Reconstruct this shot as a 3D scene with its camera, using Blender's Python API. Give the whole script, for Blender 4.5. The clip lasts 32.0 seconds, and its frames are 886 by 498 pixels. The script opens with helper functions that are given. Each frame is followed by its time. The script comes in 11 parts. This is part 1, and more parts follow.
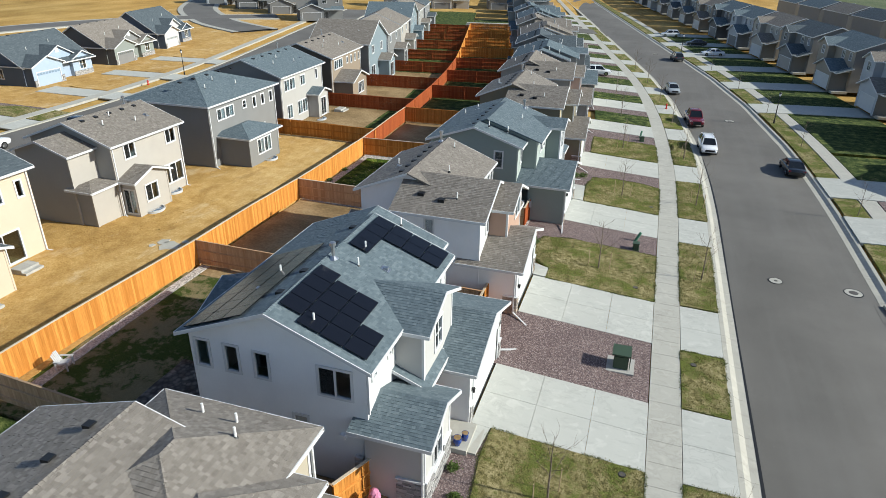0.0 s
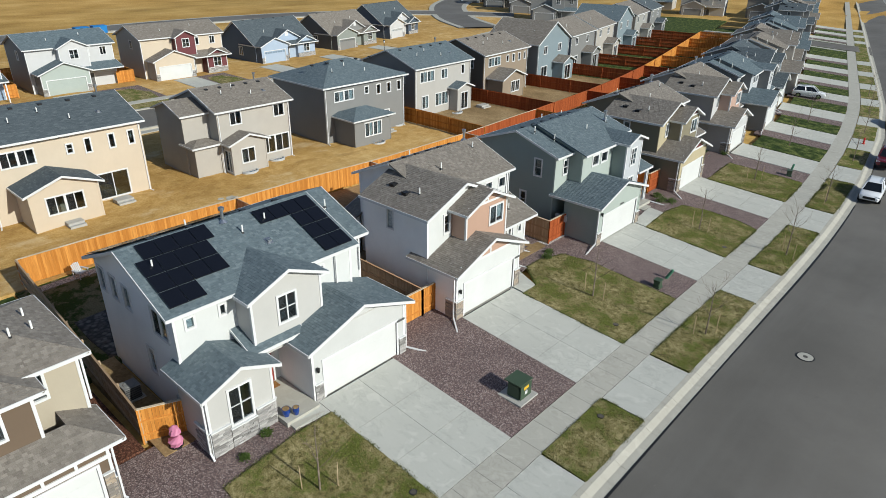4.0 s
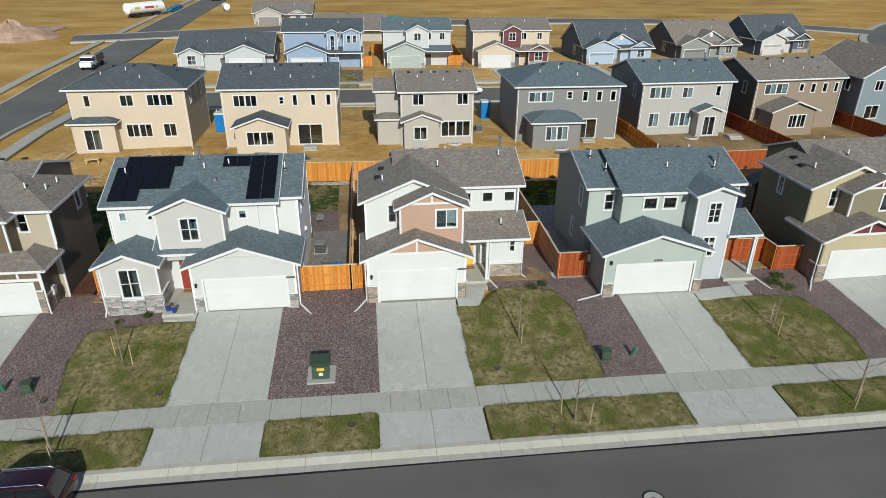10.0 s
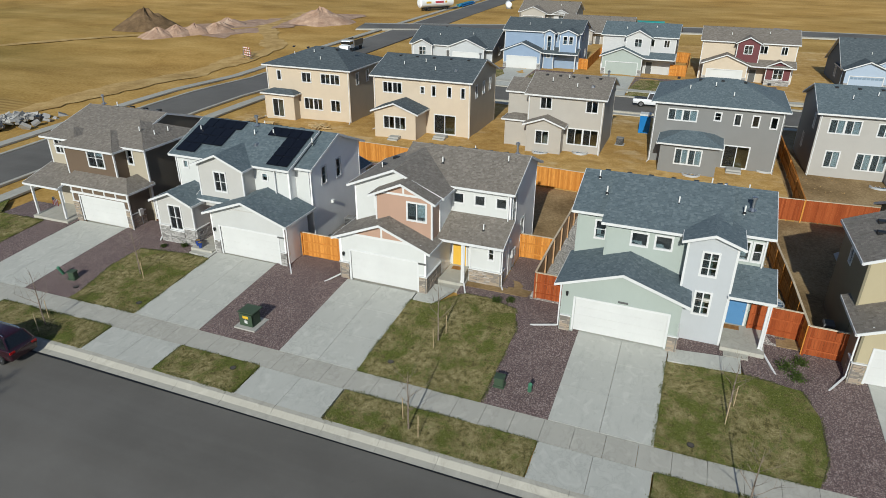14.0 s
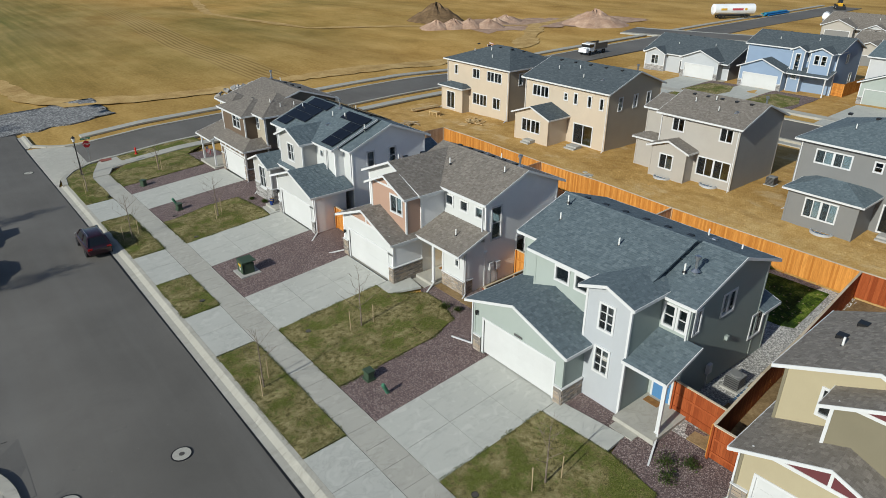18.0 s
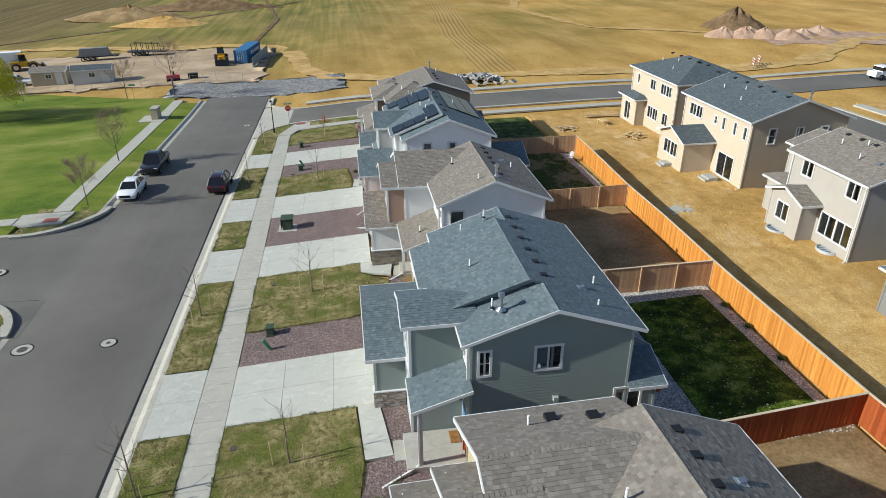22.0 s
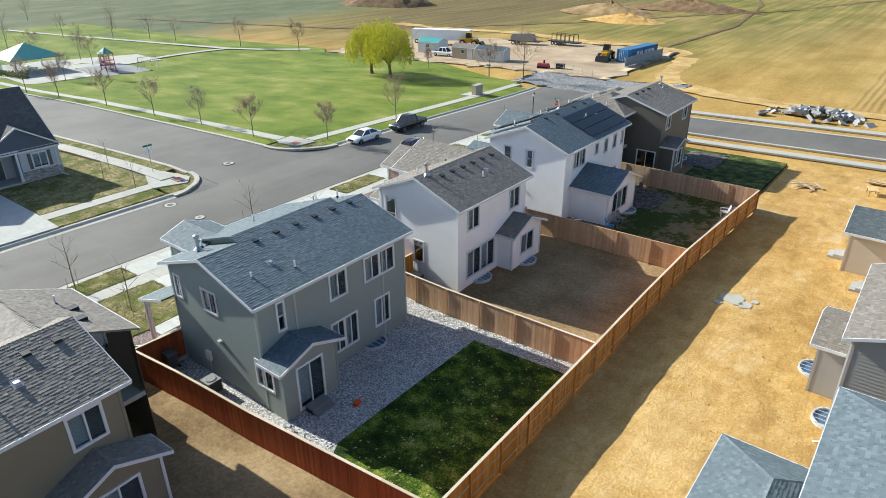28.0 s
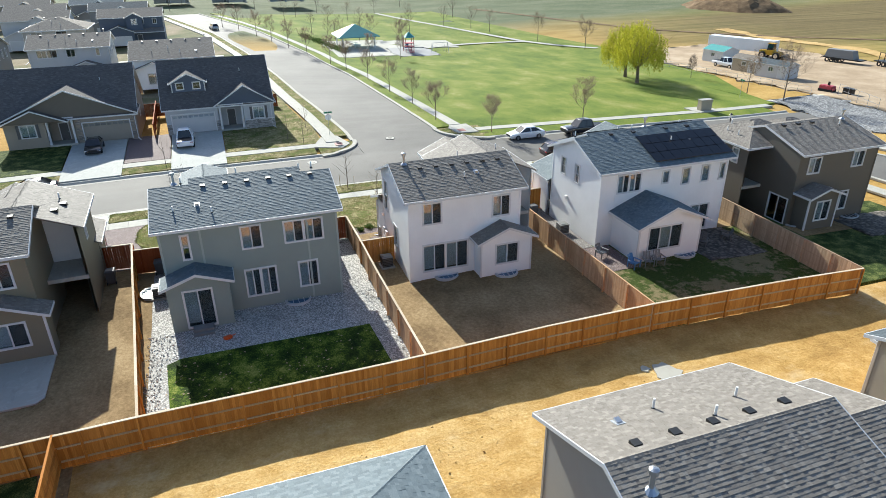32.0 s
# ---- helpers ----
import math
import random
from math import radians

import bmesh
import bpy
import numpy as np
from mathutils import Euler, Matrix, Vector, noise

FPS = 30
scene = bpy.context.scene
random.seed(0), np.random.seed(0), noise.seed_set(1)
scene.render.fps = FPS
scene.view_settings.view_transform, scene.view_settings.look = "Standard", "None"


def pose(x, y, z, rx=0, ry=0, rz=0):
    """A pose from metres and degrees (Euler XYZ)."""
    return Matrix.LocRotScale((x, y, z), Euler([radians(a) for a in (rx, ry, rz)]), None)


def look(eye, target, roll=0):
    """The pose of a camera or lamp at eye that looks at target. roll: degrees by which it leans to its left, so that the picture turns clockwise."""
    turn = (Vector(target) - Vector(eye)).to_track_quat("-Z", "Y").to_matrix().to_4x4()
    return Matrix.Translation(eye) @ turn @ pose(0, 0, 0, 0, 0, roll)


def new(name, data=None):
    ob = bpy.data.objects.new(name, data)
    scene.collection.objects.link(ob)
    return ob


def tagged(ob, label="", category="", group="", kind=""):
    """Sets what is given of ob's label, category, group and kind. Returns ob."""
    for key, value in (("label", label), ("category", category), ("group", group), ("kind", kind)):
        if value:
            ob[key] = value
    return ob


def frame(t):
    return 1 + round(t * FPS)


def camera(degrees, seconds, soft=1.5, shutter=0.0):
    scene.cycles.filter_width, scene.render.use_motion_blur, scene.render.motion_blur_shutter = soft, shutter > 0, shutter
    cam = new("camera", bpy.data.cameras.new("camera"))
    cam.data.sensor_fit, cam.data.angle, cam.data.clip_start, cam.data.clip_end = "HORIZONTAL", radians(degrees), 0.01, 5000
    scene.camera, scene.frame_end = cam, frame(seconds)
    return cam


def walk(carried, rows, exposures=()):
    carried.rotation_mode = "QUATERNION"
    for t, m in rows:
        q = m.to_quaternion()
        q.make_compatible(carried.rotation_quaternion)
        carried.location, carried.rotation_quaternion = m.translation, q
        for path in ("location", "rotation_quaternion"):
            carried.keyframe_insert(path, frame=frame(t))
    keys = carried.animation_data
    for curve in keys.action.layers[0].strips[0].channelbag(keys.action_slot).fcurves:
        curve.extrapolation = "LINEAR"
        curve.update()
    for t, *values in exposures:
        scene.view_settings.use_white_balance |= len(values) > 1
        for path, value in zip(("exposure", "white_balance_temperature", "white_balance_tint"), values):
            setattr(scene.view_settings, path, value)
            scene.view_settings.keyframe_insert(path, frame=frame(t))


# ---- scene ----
cam = camera(69.1, 32.0, soft=0.6)
METRES, EYE, TILT, LEAN, TURN = 173.98, 21.4, 0.0, 0.0, 17.6
ROWS = [
    (0.0, 0.0, 0.0, 0.0, 0.32, -25.61, -0.66),
    (0.5, 0.0124, 0.0002, -0.0001, 3.44, -25.63, -0.66),
    (1.0, 0.0256, 0.0011, -0.0, 6.54, -25.67, -0.66),
    (1.5, 0.0381, 0.0025, -0.0001, 9.5, -25.67, -0.65),
    (2.0, 0.0511, 0.0049, -0.0001, 12.76, -25.71, -0.72),
    (2.5, 0.0634, 0.0078, -0.0001, 15.82, -25.73, -0.69),
    (3.0, 0.0764, 0.0116, -0.0002, 18.92, -25.72, -0.67),
    (3.5, 0.0887, 0.0158, -0.0002, 21.84, -25.74, -0.67),
    (5.5, 0.1381, 0.0402, 0.0004, 34.86, -25.75, -0.74),
    (6.0, 0.1502, 0.0484, 0.0005, 38.28, -25.78, -0.73),
    (6.5, 0.1611, 0.0568, 0.0006, 41.49, -25.8, -0.7),
    (7.0, 0.172, 0.0667, 0.0006, 44.94, -25.81, -0.69),
    (7.5, 0.1813, 0.0761, 0.0008, 48.15, -25.82, -0.66),
    (8.0, 0.1914, 0.0878, 0.0008, 51.94, -25.83, -0.64),
    (8.5, 0.1996, 0.0986, 0.0009, 55.23, -25.83, -0.6),
    (9.0, 0.2083, 0.1113, 0.0008, 58.88, -25.84, -0.58),
    (9.5, 0.2152, 0.123, 0.001, 62.06, -25.86, -0.57),
    (10.0, 0.2223, 0.137, 0.0011, 65.77, -25.86, -0.54),
    (10.5, 0.228, 0.1496, 0.0011, 69.03, -25.87, -0.52),
    (11.0, 0.2335, 0.1638, 0.0011, 72.63, -25.87, -0.48),
    (11.5, 0.2377, 0.1775, 0.0011, 76.08, -25.86, -0.44),
    (12.0, 0.2412, 0.1922, 0.0011, 79.8, -25.85, -0.4),
    (12.5, 0.2436, 0.2063, 0.001, 83.28, -25.84, -0.37),
    (13.0, 0.2453, 0.2215, 0.0011, 86.95, -25.88, -0.35),
    (13.5, 0.2461, 0.2359, 0.0012, 90.38, -25.91, -0.34),
    (14.0, 0.2458, 0.2513, 0.0012, 94.03, -25.94, -0.32),
    (14.5, 0.2447, 0.2658, 0.0012, 97.46, -25.93, -0.26),
    (16.5, 0.2308, 0.3247, 0.002, 112.12, -25.97, -0.12),
    (17.0, 0.2246, 0.3394, 0.0022, 115.91, -25.95, -0.1),
    (17.5, 0.218, 0.353, 0.0024, 119.43, -25.95, -0.08),
    (18.0, 0.2101, 0.3673, 0.0027, 123.22, -26.0, -0.06),
    (18.5, 0.2016, 0.3804, 0.0026, 126.82, -25.93, 0.06),
    (19.0, 0.1916, 0.3935, 0.0032, 130.78, -26.03, 0.07),
    (19.5, 0.1814, 0.4051, 0.0031, 134.44, -26.03, 0.07),
    (20.0, 0.1695, 0.4172, 0.0032, 138.44, -26.04, 0.14),
    (20.5, 0.1576, 0.4274, 0.0031, 142.11, -26.04, 0.16),
    (21.0, 0.1439, 0.4378, 0.0031, 146.06, -26.02, 0.22),
    (21.5, 0.1303, 0.447, 0.0034, 149.79, -26.06, 0.25),
    (22.0, 0.1147, 0.4559, 0.0035, 153.75, -26.08, 0.3),
    (22.5, 0.0993, 0.4636, 0.0037, 157.48, -26.06, 0.37),
    (23.0, 0.0826, 0.4709, 0.004, 161.44, -26.08, 0.4),
    (23.5, 0.0665, 0.4768, 0.004, 165.23, -26.02, 0.42),
    (24.0, 0.0488, 0.4819, 0.004, 169.31, -25.98, 0.46),
    (24.5, 0.0325, 0.4853, 0.004, 172.96, -25.97, 0.49),
    (25.0, 0.0136, 0.4882, 0.0042, 177.15, -25.96, 0.52),
    (25.5, -0.0027, 0.4895, 0.0039, 180.81, -25.89, 0.44),
    (26.0, -0.0214, 0.4895, 0.0041, 185.02, -25.89, 0.45),
    (26.5, -0.0374, 0.4883, 0.0041, 188.72, -25.86, 0.38),
    (28.5, -0.105, 0.4704, 0.0034, 204.64, -25.72, 0.36),
    (29.0, -0.1215, 0.4628, 0.0033, 208.79, -25.72, 0.39),
    (29.5, -0.1365, 0.4545, 0.0031, 212.7, -25.69, 0.43),
    (30.0, -0.1516, 0.4445, 0.003, 216.85, -25.67, 0.42),
    (30.5, -0.1651, 0.4344, 0.0029, 220.72, -25.66, 0.43),
    (31.0, -0.1791, 0.4228, 0.0028, 224.86, -25.66, 0.45),
    (31.5, -0.1916, 0.411, 0.0027, 228.74, -25.63, 0.48),
    (32.0, -0.204, 0.3971, 0.0027, 232.89, -25.6, 0.53),
]
EXPOSE = [(0.0, 0.58), (2.0, 0.36), (3.5, 0.2), (6, 0.04), (9, 0.0), (13, -0.05), (17, -0.11), (20, 0.27), (23, 0.55), (26, 0.88), (29, 1.08), (32, 1.14)]
walk(cam, [(t, pose(0, 0, EYE, TILT, LEAN, TURN) @ pose(METRES * x, METRES * y, METRES * z, 90 + pitch, roll, yaw)) for t, x, y, z, yaw, pitch, roll in ROWS], EXPOSE)

# ---- daylight ----
SUN_EL, SUN_AZ = 28.8, 6.0  # elevation; bearing of the sun from +x towards +y
world = bpy.data.worlds.new("sky")
scene.world = world
world.use_nodes = True
wn, wl = world.node_tree.nodes, world.node_tree.links
sky = wn.new("ShaderNodeTexSky")
sky.sky_type, sky.sun_disc = "NISHITA", False
sky.sun_elevation, sky.sun_rotation = radians(SUN_EL), radians(90 - SUN_AZ)
sky.air_density, sky.dust_density, sky.ozone_density = 1.0, 1.0, 3.0
wn["Background"].inputs["Strength"].default_value = 0.094
wl.new(sky.outputs["Color"], wn["Background"].inputs["Color"])
sun = new("sun", bpy.data.lights.new("sun", "SUN"))
sun.data.energy, sun.data.angle, sun.data.color = 4.3, radians(0.53), (0.97, 0.985, 0.905)
sun.matrix_world = look((math.cos(radians(SUN_EL)) * math.cos(radians(SUN_AZ)) * 100, math.cos(radians(SUN_EL)) * math.sin(radians(SUN_AZ)) * 100, math.sin(radians(SUN_EL)) * 100), (0, 0, 0))

# ---- materials ----
def material(name, col, rough=0.7, metal=0.0, spec=0.4):
    """A principled material; returns it with its nodes, links and shader."""
    m = bpy.data.materials.new(name)
    m.use_nodes = True
    n, l = m.node_tree.nodes, m.node_tree.links
    b = n["Principled BSDF"]
    b.inputs["Base Color"].default_value = (*col, 1)
    b.inputs["Roughness"].default_value = rough
    b.inputs["Metallic"].default_value = metal
    b.inputs["Specular IOR Level"].default_value = spec
    return m, n, l, b


def coords(n, l, uv=False, scale=(1, 1, 1), rot=0.0):
    c = n.new("ShaderNodeTexCoord")
    mp = n.new("ShaderNodeMapping")
    mp.inputs["Scale"].default_value = scale
    mp.inputs["Rotation"].default_value = (0, 0, rot)
    if uv:
        l.new(c.outputs["UV"], mp.inputs["Vector"])
    else:
        g = n.new("ShaderNodeNewGeometry")
        l.new(g.outputs["Position"], mp.inputs["Vector"])
    return mp.outputs["Vector"]


def noise_tex(n, l, vec, scale, detail=4.0, rough=0.6):
    t = n.new("ShaderNodeTexNoise")
    t.inputs["Scale"].default_value, t.inputs["Detail"].default_value, t.inputs["Roughness"].default_value = scale, detail, rough
    l.new(vec, t.inputs["Vector"])
    return t.outputs["Fac"]


def ramp(n, l, fac, stops, interp="LINEAR"):
    r = n.new("ShaderNodeValToRGB")
    r.color_ramp.interpolation = interp
    e = r.color_ramp.elements
    while len(e) < len(stops):
        e.new(0.5)
    for k, (p, c) in zip(e, stops):
        k.position, k.color = p, (*c, 1) if len(c) == 3 else c
    l.new(fac, r.inputs["Fac"])
    return r.outputs["Color"]


def mix(n, l, fac, a, b, mode="MIX"):
    x = n.new("ShaderNodeMix")
    x.data_type, x.blend_type, x.clamp_factor = "RGBA", mode, True
    for sock, v in ((x.inputs[0], fac), (x.inputs[6], a), (x.inputs[7], b)):
        if isinstance(v, (int, float)):
            sock.default_value = v
        elif isinstance(v, tuple):
            sock.default_value = (*v, 1)
        else:
            l.new(v, sock)
    return x.outputs[2]


def maths(n, l, op, a, b=0.0, clamp=False):
    x = n.new("ShaderNodeMath")
    x.operation, x.use_clamp = op, clamp
    for sock, v in ((x.inputs[0], a), (x.inputs[1], b)):
        if isinstance(v, (int, float)):
            sock.default_value = v
        else:
            l.new(v, sock)
    return x.outputs[0]


def bump(n, l, b, height, strength=0.4, dist=0.02):
    x = n.new("ShaderNodeBump")
    x.inputs["Strength"].default_value, x.inputs["Distance"].default_value = strength, dist
    l.new(height, x.inputs["Height"])
    l.new(x.outputs["Normal"], b.inputs["Normal"])


def shade(c, k):
    return tuple(min(1.0, v * k) for v in c)


def painted(name, col, rough=0.55):
    """Painted fibre-cement board or wood: faint mottling, streaks and grain."""
    m, n, l, b = material(name, col, rough)
    v = coords(n, l)
    a = noise_tex(n, l, v, 0.7, 5.0)
    f = noise_tex(n, l, coords(n, l, scale=(9, 9, 1.2)), 2.5, 3.0)
    c = mix(n, l, a, shade(col, 0.88), shade(col, 1.08))
    c = mix(n, l, maths(n, l, "MULTIPLY", f, 0.25), c, shade(col, 0.78))
    l.new(c, b.inputs["Base Color"])
    bump(n, l, b, f, 0.12, 0.004)
    return m


def shingle(name, dark, mid, light, island):
    """Asphalt shingles: each tab its own tone, with mineral grain."""
    m, n, l, b = material(name, mid, 0.75 if island else 0.9, spec=0.35 if island else 0.15)
    v = coords(n, l, uv=True)
    if island:
        g = n.new("ShaderNodeNewGeometry")
        r = g.outputs["Random Per Island"]
    else:
        br = n.new("ShaderNodeTexBrick")
        br.offset, br.squash = 0.37, 1.0
        for k, val in (("Scale", 1.0), ("Brick Width", 0.31), ("Row Height", 0.145), ("Mortar Size", 0.008), ("Bias", 0.0), ("Mortar Smooth", 0.3)):
            br.inputs[k].default_value = val
        br.inputs["Color1"].default_value, br.inputs["Color2"].default_value, br.inputs["Mortar"].default_value = (0, 0, 0, 1), (1, 1, 1, 1), (0.1, 0.1, 0.1, 1)
        l.new(v, br.inputs["Vector"])
        r = br.outputs["Color"]
        bump(n, l, b, br.outputs["Fac"], -0.6, 0.02)
    c = ramp(n, l, r, [(0.0, dark), (0.3, shade(mid, 0.9)), (0.65, mid), (1.0, light)])
    big = noise_tex(n, l, coords(n, l), 0.35, 4.0)
    c = mix(n, l, maths(n, l, "MULTIPLY", big, 0.35), c, shade(mid, 0.75))
    gr = noise_tex(n, l, coords(n, l), 70.0, 2.0)
    c = mix(n, l, 0.35, c, ramp(n, l, gr, [(0.3, shade(dark, 0.6)), (0.7, shade(light, 1.25))]))
    l.new(c, b.inputs["Base Color"])
    return m


def concrete(name, col):
    m, n, l, b = material(name, col, 0.85, spec=0.25)
    v = coords(n, l)
    a = noise_tex(n, l, v, 0.55, 6.0, 0.65)
    oi = n.new("ShaderNodeObjectInfo")
    f = noise_tex(n, l, v, 25.0, 3.0)
    st = noise_tex(n, l, coords(n, l, scale=(1, 2.5, 1)), 0.9, 7.0, 0.72)
    c = mix(n, l, a, shade(col, 0.86), shade(col, 1.1))
    c = mix(n, l, maths(n, l, "MULTIPLY", oi.outputs["Random"], 0.3), c, shade(col, 0.84))
    c = mix(n, l, ramp(n, l, st, [(0.52, (0, 0, 0)), (0.70, (0.6, 0.6, 0.6))]), c, shade(col, 0.70))
    # dried wash marks: thin wandering lines, pale and dark
    wv = n.new("ShaderNodeTexNoise")
    wv.inputs["Scale"].default_value, wv.inputs["Detail"].default_value, wv.inputs["Distortion"].default_value = 1.3, 5.0, 1.2
    l.new(v, wv.inputs["Vector"])
    ln = maths(n, l, "ABSOLUTE", maths(n, l, "SUBTRACT", wv.outputs["Fac"], 0.5))
    where = ramp(n, l, noise_tex(n, l, v, 0.22, 2.0), [(0.47, (0, 0, 0)), (0.60, (0.5, 0.5, 0.5))])
    c = mix(n, l, mix(n, l, 1.0, ramp(n, l, ln, [(0.0, (1, 1, 1)), (0.035, (0, 0, 0))]), where, "MULTIPLY"), c, shade(col, 0.72))
    c = mix(n, l, ramp(n, l, wv.outputs["Fac"], [(0.56, (0, 0, 0)), (0.66, (0.35, 0.35, 0.35))]), c, shade(col, 1.25))
    c = mix(n, l, maths(n, l, "MULTIPLY", f, 0.2), c, shade(col, 0.75))
    l.new(c, b.inputs["Base Color"])
    bump(n, l, b, f, 0.15, 0.004)
    return m


def ground_mat(name, stops, scale=0.5, fine=14.0, stretch=(1, 1, 1), relief=0.05, finek=0.35, rough=0.95, spec=0.15):
    """Soil, grass or gravel: two scales of noise through one ramp."""
    m, n, l, b = material(name, stops[0][1], rough, spec=spec)
    a = noise_tex(n, l, coords(n, l, scale=stretch), scale, 8.0, 0.62)
    f = noise_tex(n, l, coords(n, l), fine, 4.0, 0.7)
    h = maths(n, l, "ADD", maths(n, l, "MULTIPLY", a, 1 - finek), maths(n, l, "MULTIPLY", f, finek))
    l.new(ramp(n, l, h, [(0.5 + (p - 0.5) * 0.55, c) for p, c in stops]), b.inputs["Base Color"])
    bump(n, l, b, h, 0.7, relief)
    return m


def pebbles(name, cols, scale, relief):
    """Loose stone, each with its own tone."""
    m, n, l, b = material(name, cols[0], 0.85, spec=0.3)
    vo = n.new("ShaderNodeTexVoronoi")
    vo.inputs["Scale"].default_value = scale
    l.new(coords(n, l), vo.inputs["Vector"])
    sep = n.new("ShaderNodeSeparateColor")
    l.new(vo.outputs["Color"], sep.inputs[0])
    k = len(cols) - 1
    c = ramp(n, l, sep.outputs[0], [(i / k, q) for i, q in enumerate(cols)])
    big = noise_tex(n, l, coords(n, l), 0.6, 5.0)
    c = mix(n, l, ramp(n, l, big, [(0.4, (0, 0, 0)), (0.7, (0.35, 0.35, 0.35))]), c, shade(cols[0], 0.8))
    c = mix(n, l, ramp(n, l, vo.outputs["Distance"], [(0.35, (0, 0, 0)), (0.75, (0.8, 0.8, 0.8))]), c, shade(cols[0], 0.45))
    l.new(c, b.inputs["Base Color"])
    bump(n, l, b, vo.outputs["Distance"], -0.9, relief)
    return m


def timber(name, dark, light, island=False):
    """Fence boards: tone by board, grain along the board, some weather."""
    m, n, l, b = material(name, light, 0.8, spec=0.2)
    oi = n.new("ShaderNodeObjectInfo")
    g = n.new("ShaderNodeNewGeometry")
    gr = noise_tex(n, l, coords(n, l, scale=(14, 14, 1.1)), 1.6, 5.0)
    r = maths(n, l, "FRACT", maths(n, l, "ADD", oi.outputs["Random"], g.outputs["Random Per Island"]))
    c = mix(n, l, r, dark, light)
    c = mix(n, l, ramp(n, l, gr, [(0.35, (0, 0, 0)), (0.75, (0.55, 0.55, 0.55))]), c, shade(dark, 0.6))
    l.new(c, b.inputs["Base Color"])
    bump(n, l, b, gr, 0.3, 0.006)
    return m


def stonework(name, cols):
    m, n, l, b = material(name, cols[0], 0.85, spec=0.25)
    g = n.new("ShaderNodeNewGeometry")
    k = len(cols) - 1
    c = ramp(n, l, g.outputs["Random Per Island"], [(i / k, q) for i, q in enumerate(cols)])
    f = noise_tex(n, l, coords(n, l), 18.0, 5.0)
    c = mix(n, l, maths(n, l, "MULTIPLY", f, 0.5), c, shade(cols[0], 0.55))
    l.new(c, b.inputs["Base Color"])
    bump(n, l, b, f, 0.5, 0.02)
    return m


def glass_mat(name, tint):
    """Window glass: clear straight through, mirror-like at a slant."""
    m = bpy.data.materials.new(name)
    m.use_nodes = True
    n, l = m.node_tree.nodes, m.node_tree.links
    n.remove(n["Principled BSDF"])
    tr, gl, fr, mx = n.new("ShaderNodeBsdfTransparent"), n.new("ShaderNodeBsdfGlossy"), n.new("ShaderNodeLayerWeight"), n.new("ShaderNodeMixShader")
    tr.inputs["Color"].default_value = (*tint, 1)
    gl.inputs["Roughness"].default_value = 0.02
    slant = maths(n, l, "POWER", fr.outputs["Facing"], 4.0)
    l.new(maths(n, l, "ADD", maths(n, l, "MULTIPLY", slant, 0.6), 0.12), mx.inputs[0])
    l.new(tr.outputs[0], mx.inputs[1])
    l.new(gl.outputs[0], mx.inputs[2])
    l.new(mx.outputs[0], n["Material Output"].inputs["Surface"])
    return m


M = {}
PAINT = {
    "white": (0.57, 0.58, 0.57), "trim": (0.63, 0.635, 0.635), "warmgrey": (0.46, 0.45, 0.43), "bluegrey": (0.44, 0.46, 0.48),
    # second sage: the same paint with the shade of unlit walls put in
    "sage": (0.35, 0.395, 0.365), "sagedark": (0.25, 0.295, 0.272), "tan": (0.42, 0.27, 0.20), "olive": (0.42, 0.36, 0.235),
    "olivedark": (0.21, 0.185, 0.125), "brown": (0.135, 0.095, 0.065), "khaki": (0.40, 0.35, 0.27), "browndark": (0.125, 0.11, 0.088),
    # creamdark, putty: cream and greige with side-wall shade in the colour; plain elsewhere
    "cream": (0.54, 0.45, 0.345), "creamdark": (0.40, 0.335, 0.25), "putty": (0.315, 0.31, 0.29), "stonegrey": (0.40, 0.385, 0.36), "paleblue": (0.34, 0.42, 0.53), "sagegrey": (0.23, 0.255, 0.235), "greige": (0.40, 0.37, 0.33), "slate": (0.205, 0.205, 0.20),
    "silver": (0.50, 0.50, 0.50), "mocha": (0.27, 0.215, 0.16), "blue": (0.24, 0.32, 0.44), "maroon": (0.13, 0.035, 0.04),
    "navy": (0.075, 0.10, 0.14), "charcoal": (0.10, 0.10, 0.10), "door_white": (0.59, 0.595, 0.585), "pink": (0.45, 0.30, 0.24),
    # palegrey: house white raised to brighten unlit side and back walls; plain elsewhere
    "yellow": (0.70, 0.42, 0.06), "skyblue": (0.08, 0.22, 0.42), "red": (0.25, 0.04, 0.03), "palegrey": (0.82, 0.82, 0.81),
    "taupe": (0.30, 0.26, 0.21), "steelblue": (0.20, 0.25, 0.275), "offwhite": (0.50, 0.505, 0.495), "teal": (0.05, 0.30, 0.28),
}
for k, c in PAINT.items():
    M[k] = painted("paint_" + k, c)
ROOFS = {
    "grey": ((0.060, 0.086, 0.102), (0.107, 0.142, 0.160), (0.177, 0.218, 0.235)),
    "brown": ((0.115, 0.097, 0.082), (0.19, 0.168, 0.143), (0.29, 0.262, 0.228)),
    "ash": ((0.062, 0.058, 0.056), (0.102, 0.096, 0.094), (0.155, 0.147, 0.143)),
    "char": ((0.046, 0.058, 0.067), (0.078, 0.097, 0.109), (0.125, 0.148, 0.160)),
}
for k, (a, b_, c) in ROOFS.items():
    M["roof_" + k] = shingle("shingle_" + k, a, b_, c, False)
    M["tab_" + k] = shingle("shingle_tab_" + k, a, b_, c, True)
M["concrete"] = concrete("concrete", (0.42, 0.405, 0.355))
M["newconcrete"] = concrete("new_concrete", (0.455, 0.455, 0.415))
M["kerb"] = concrete("kerb_concrete", (0.42, 0.40, 0.345))
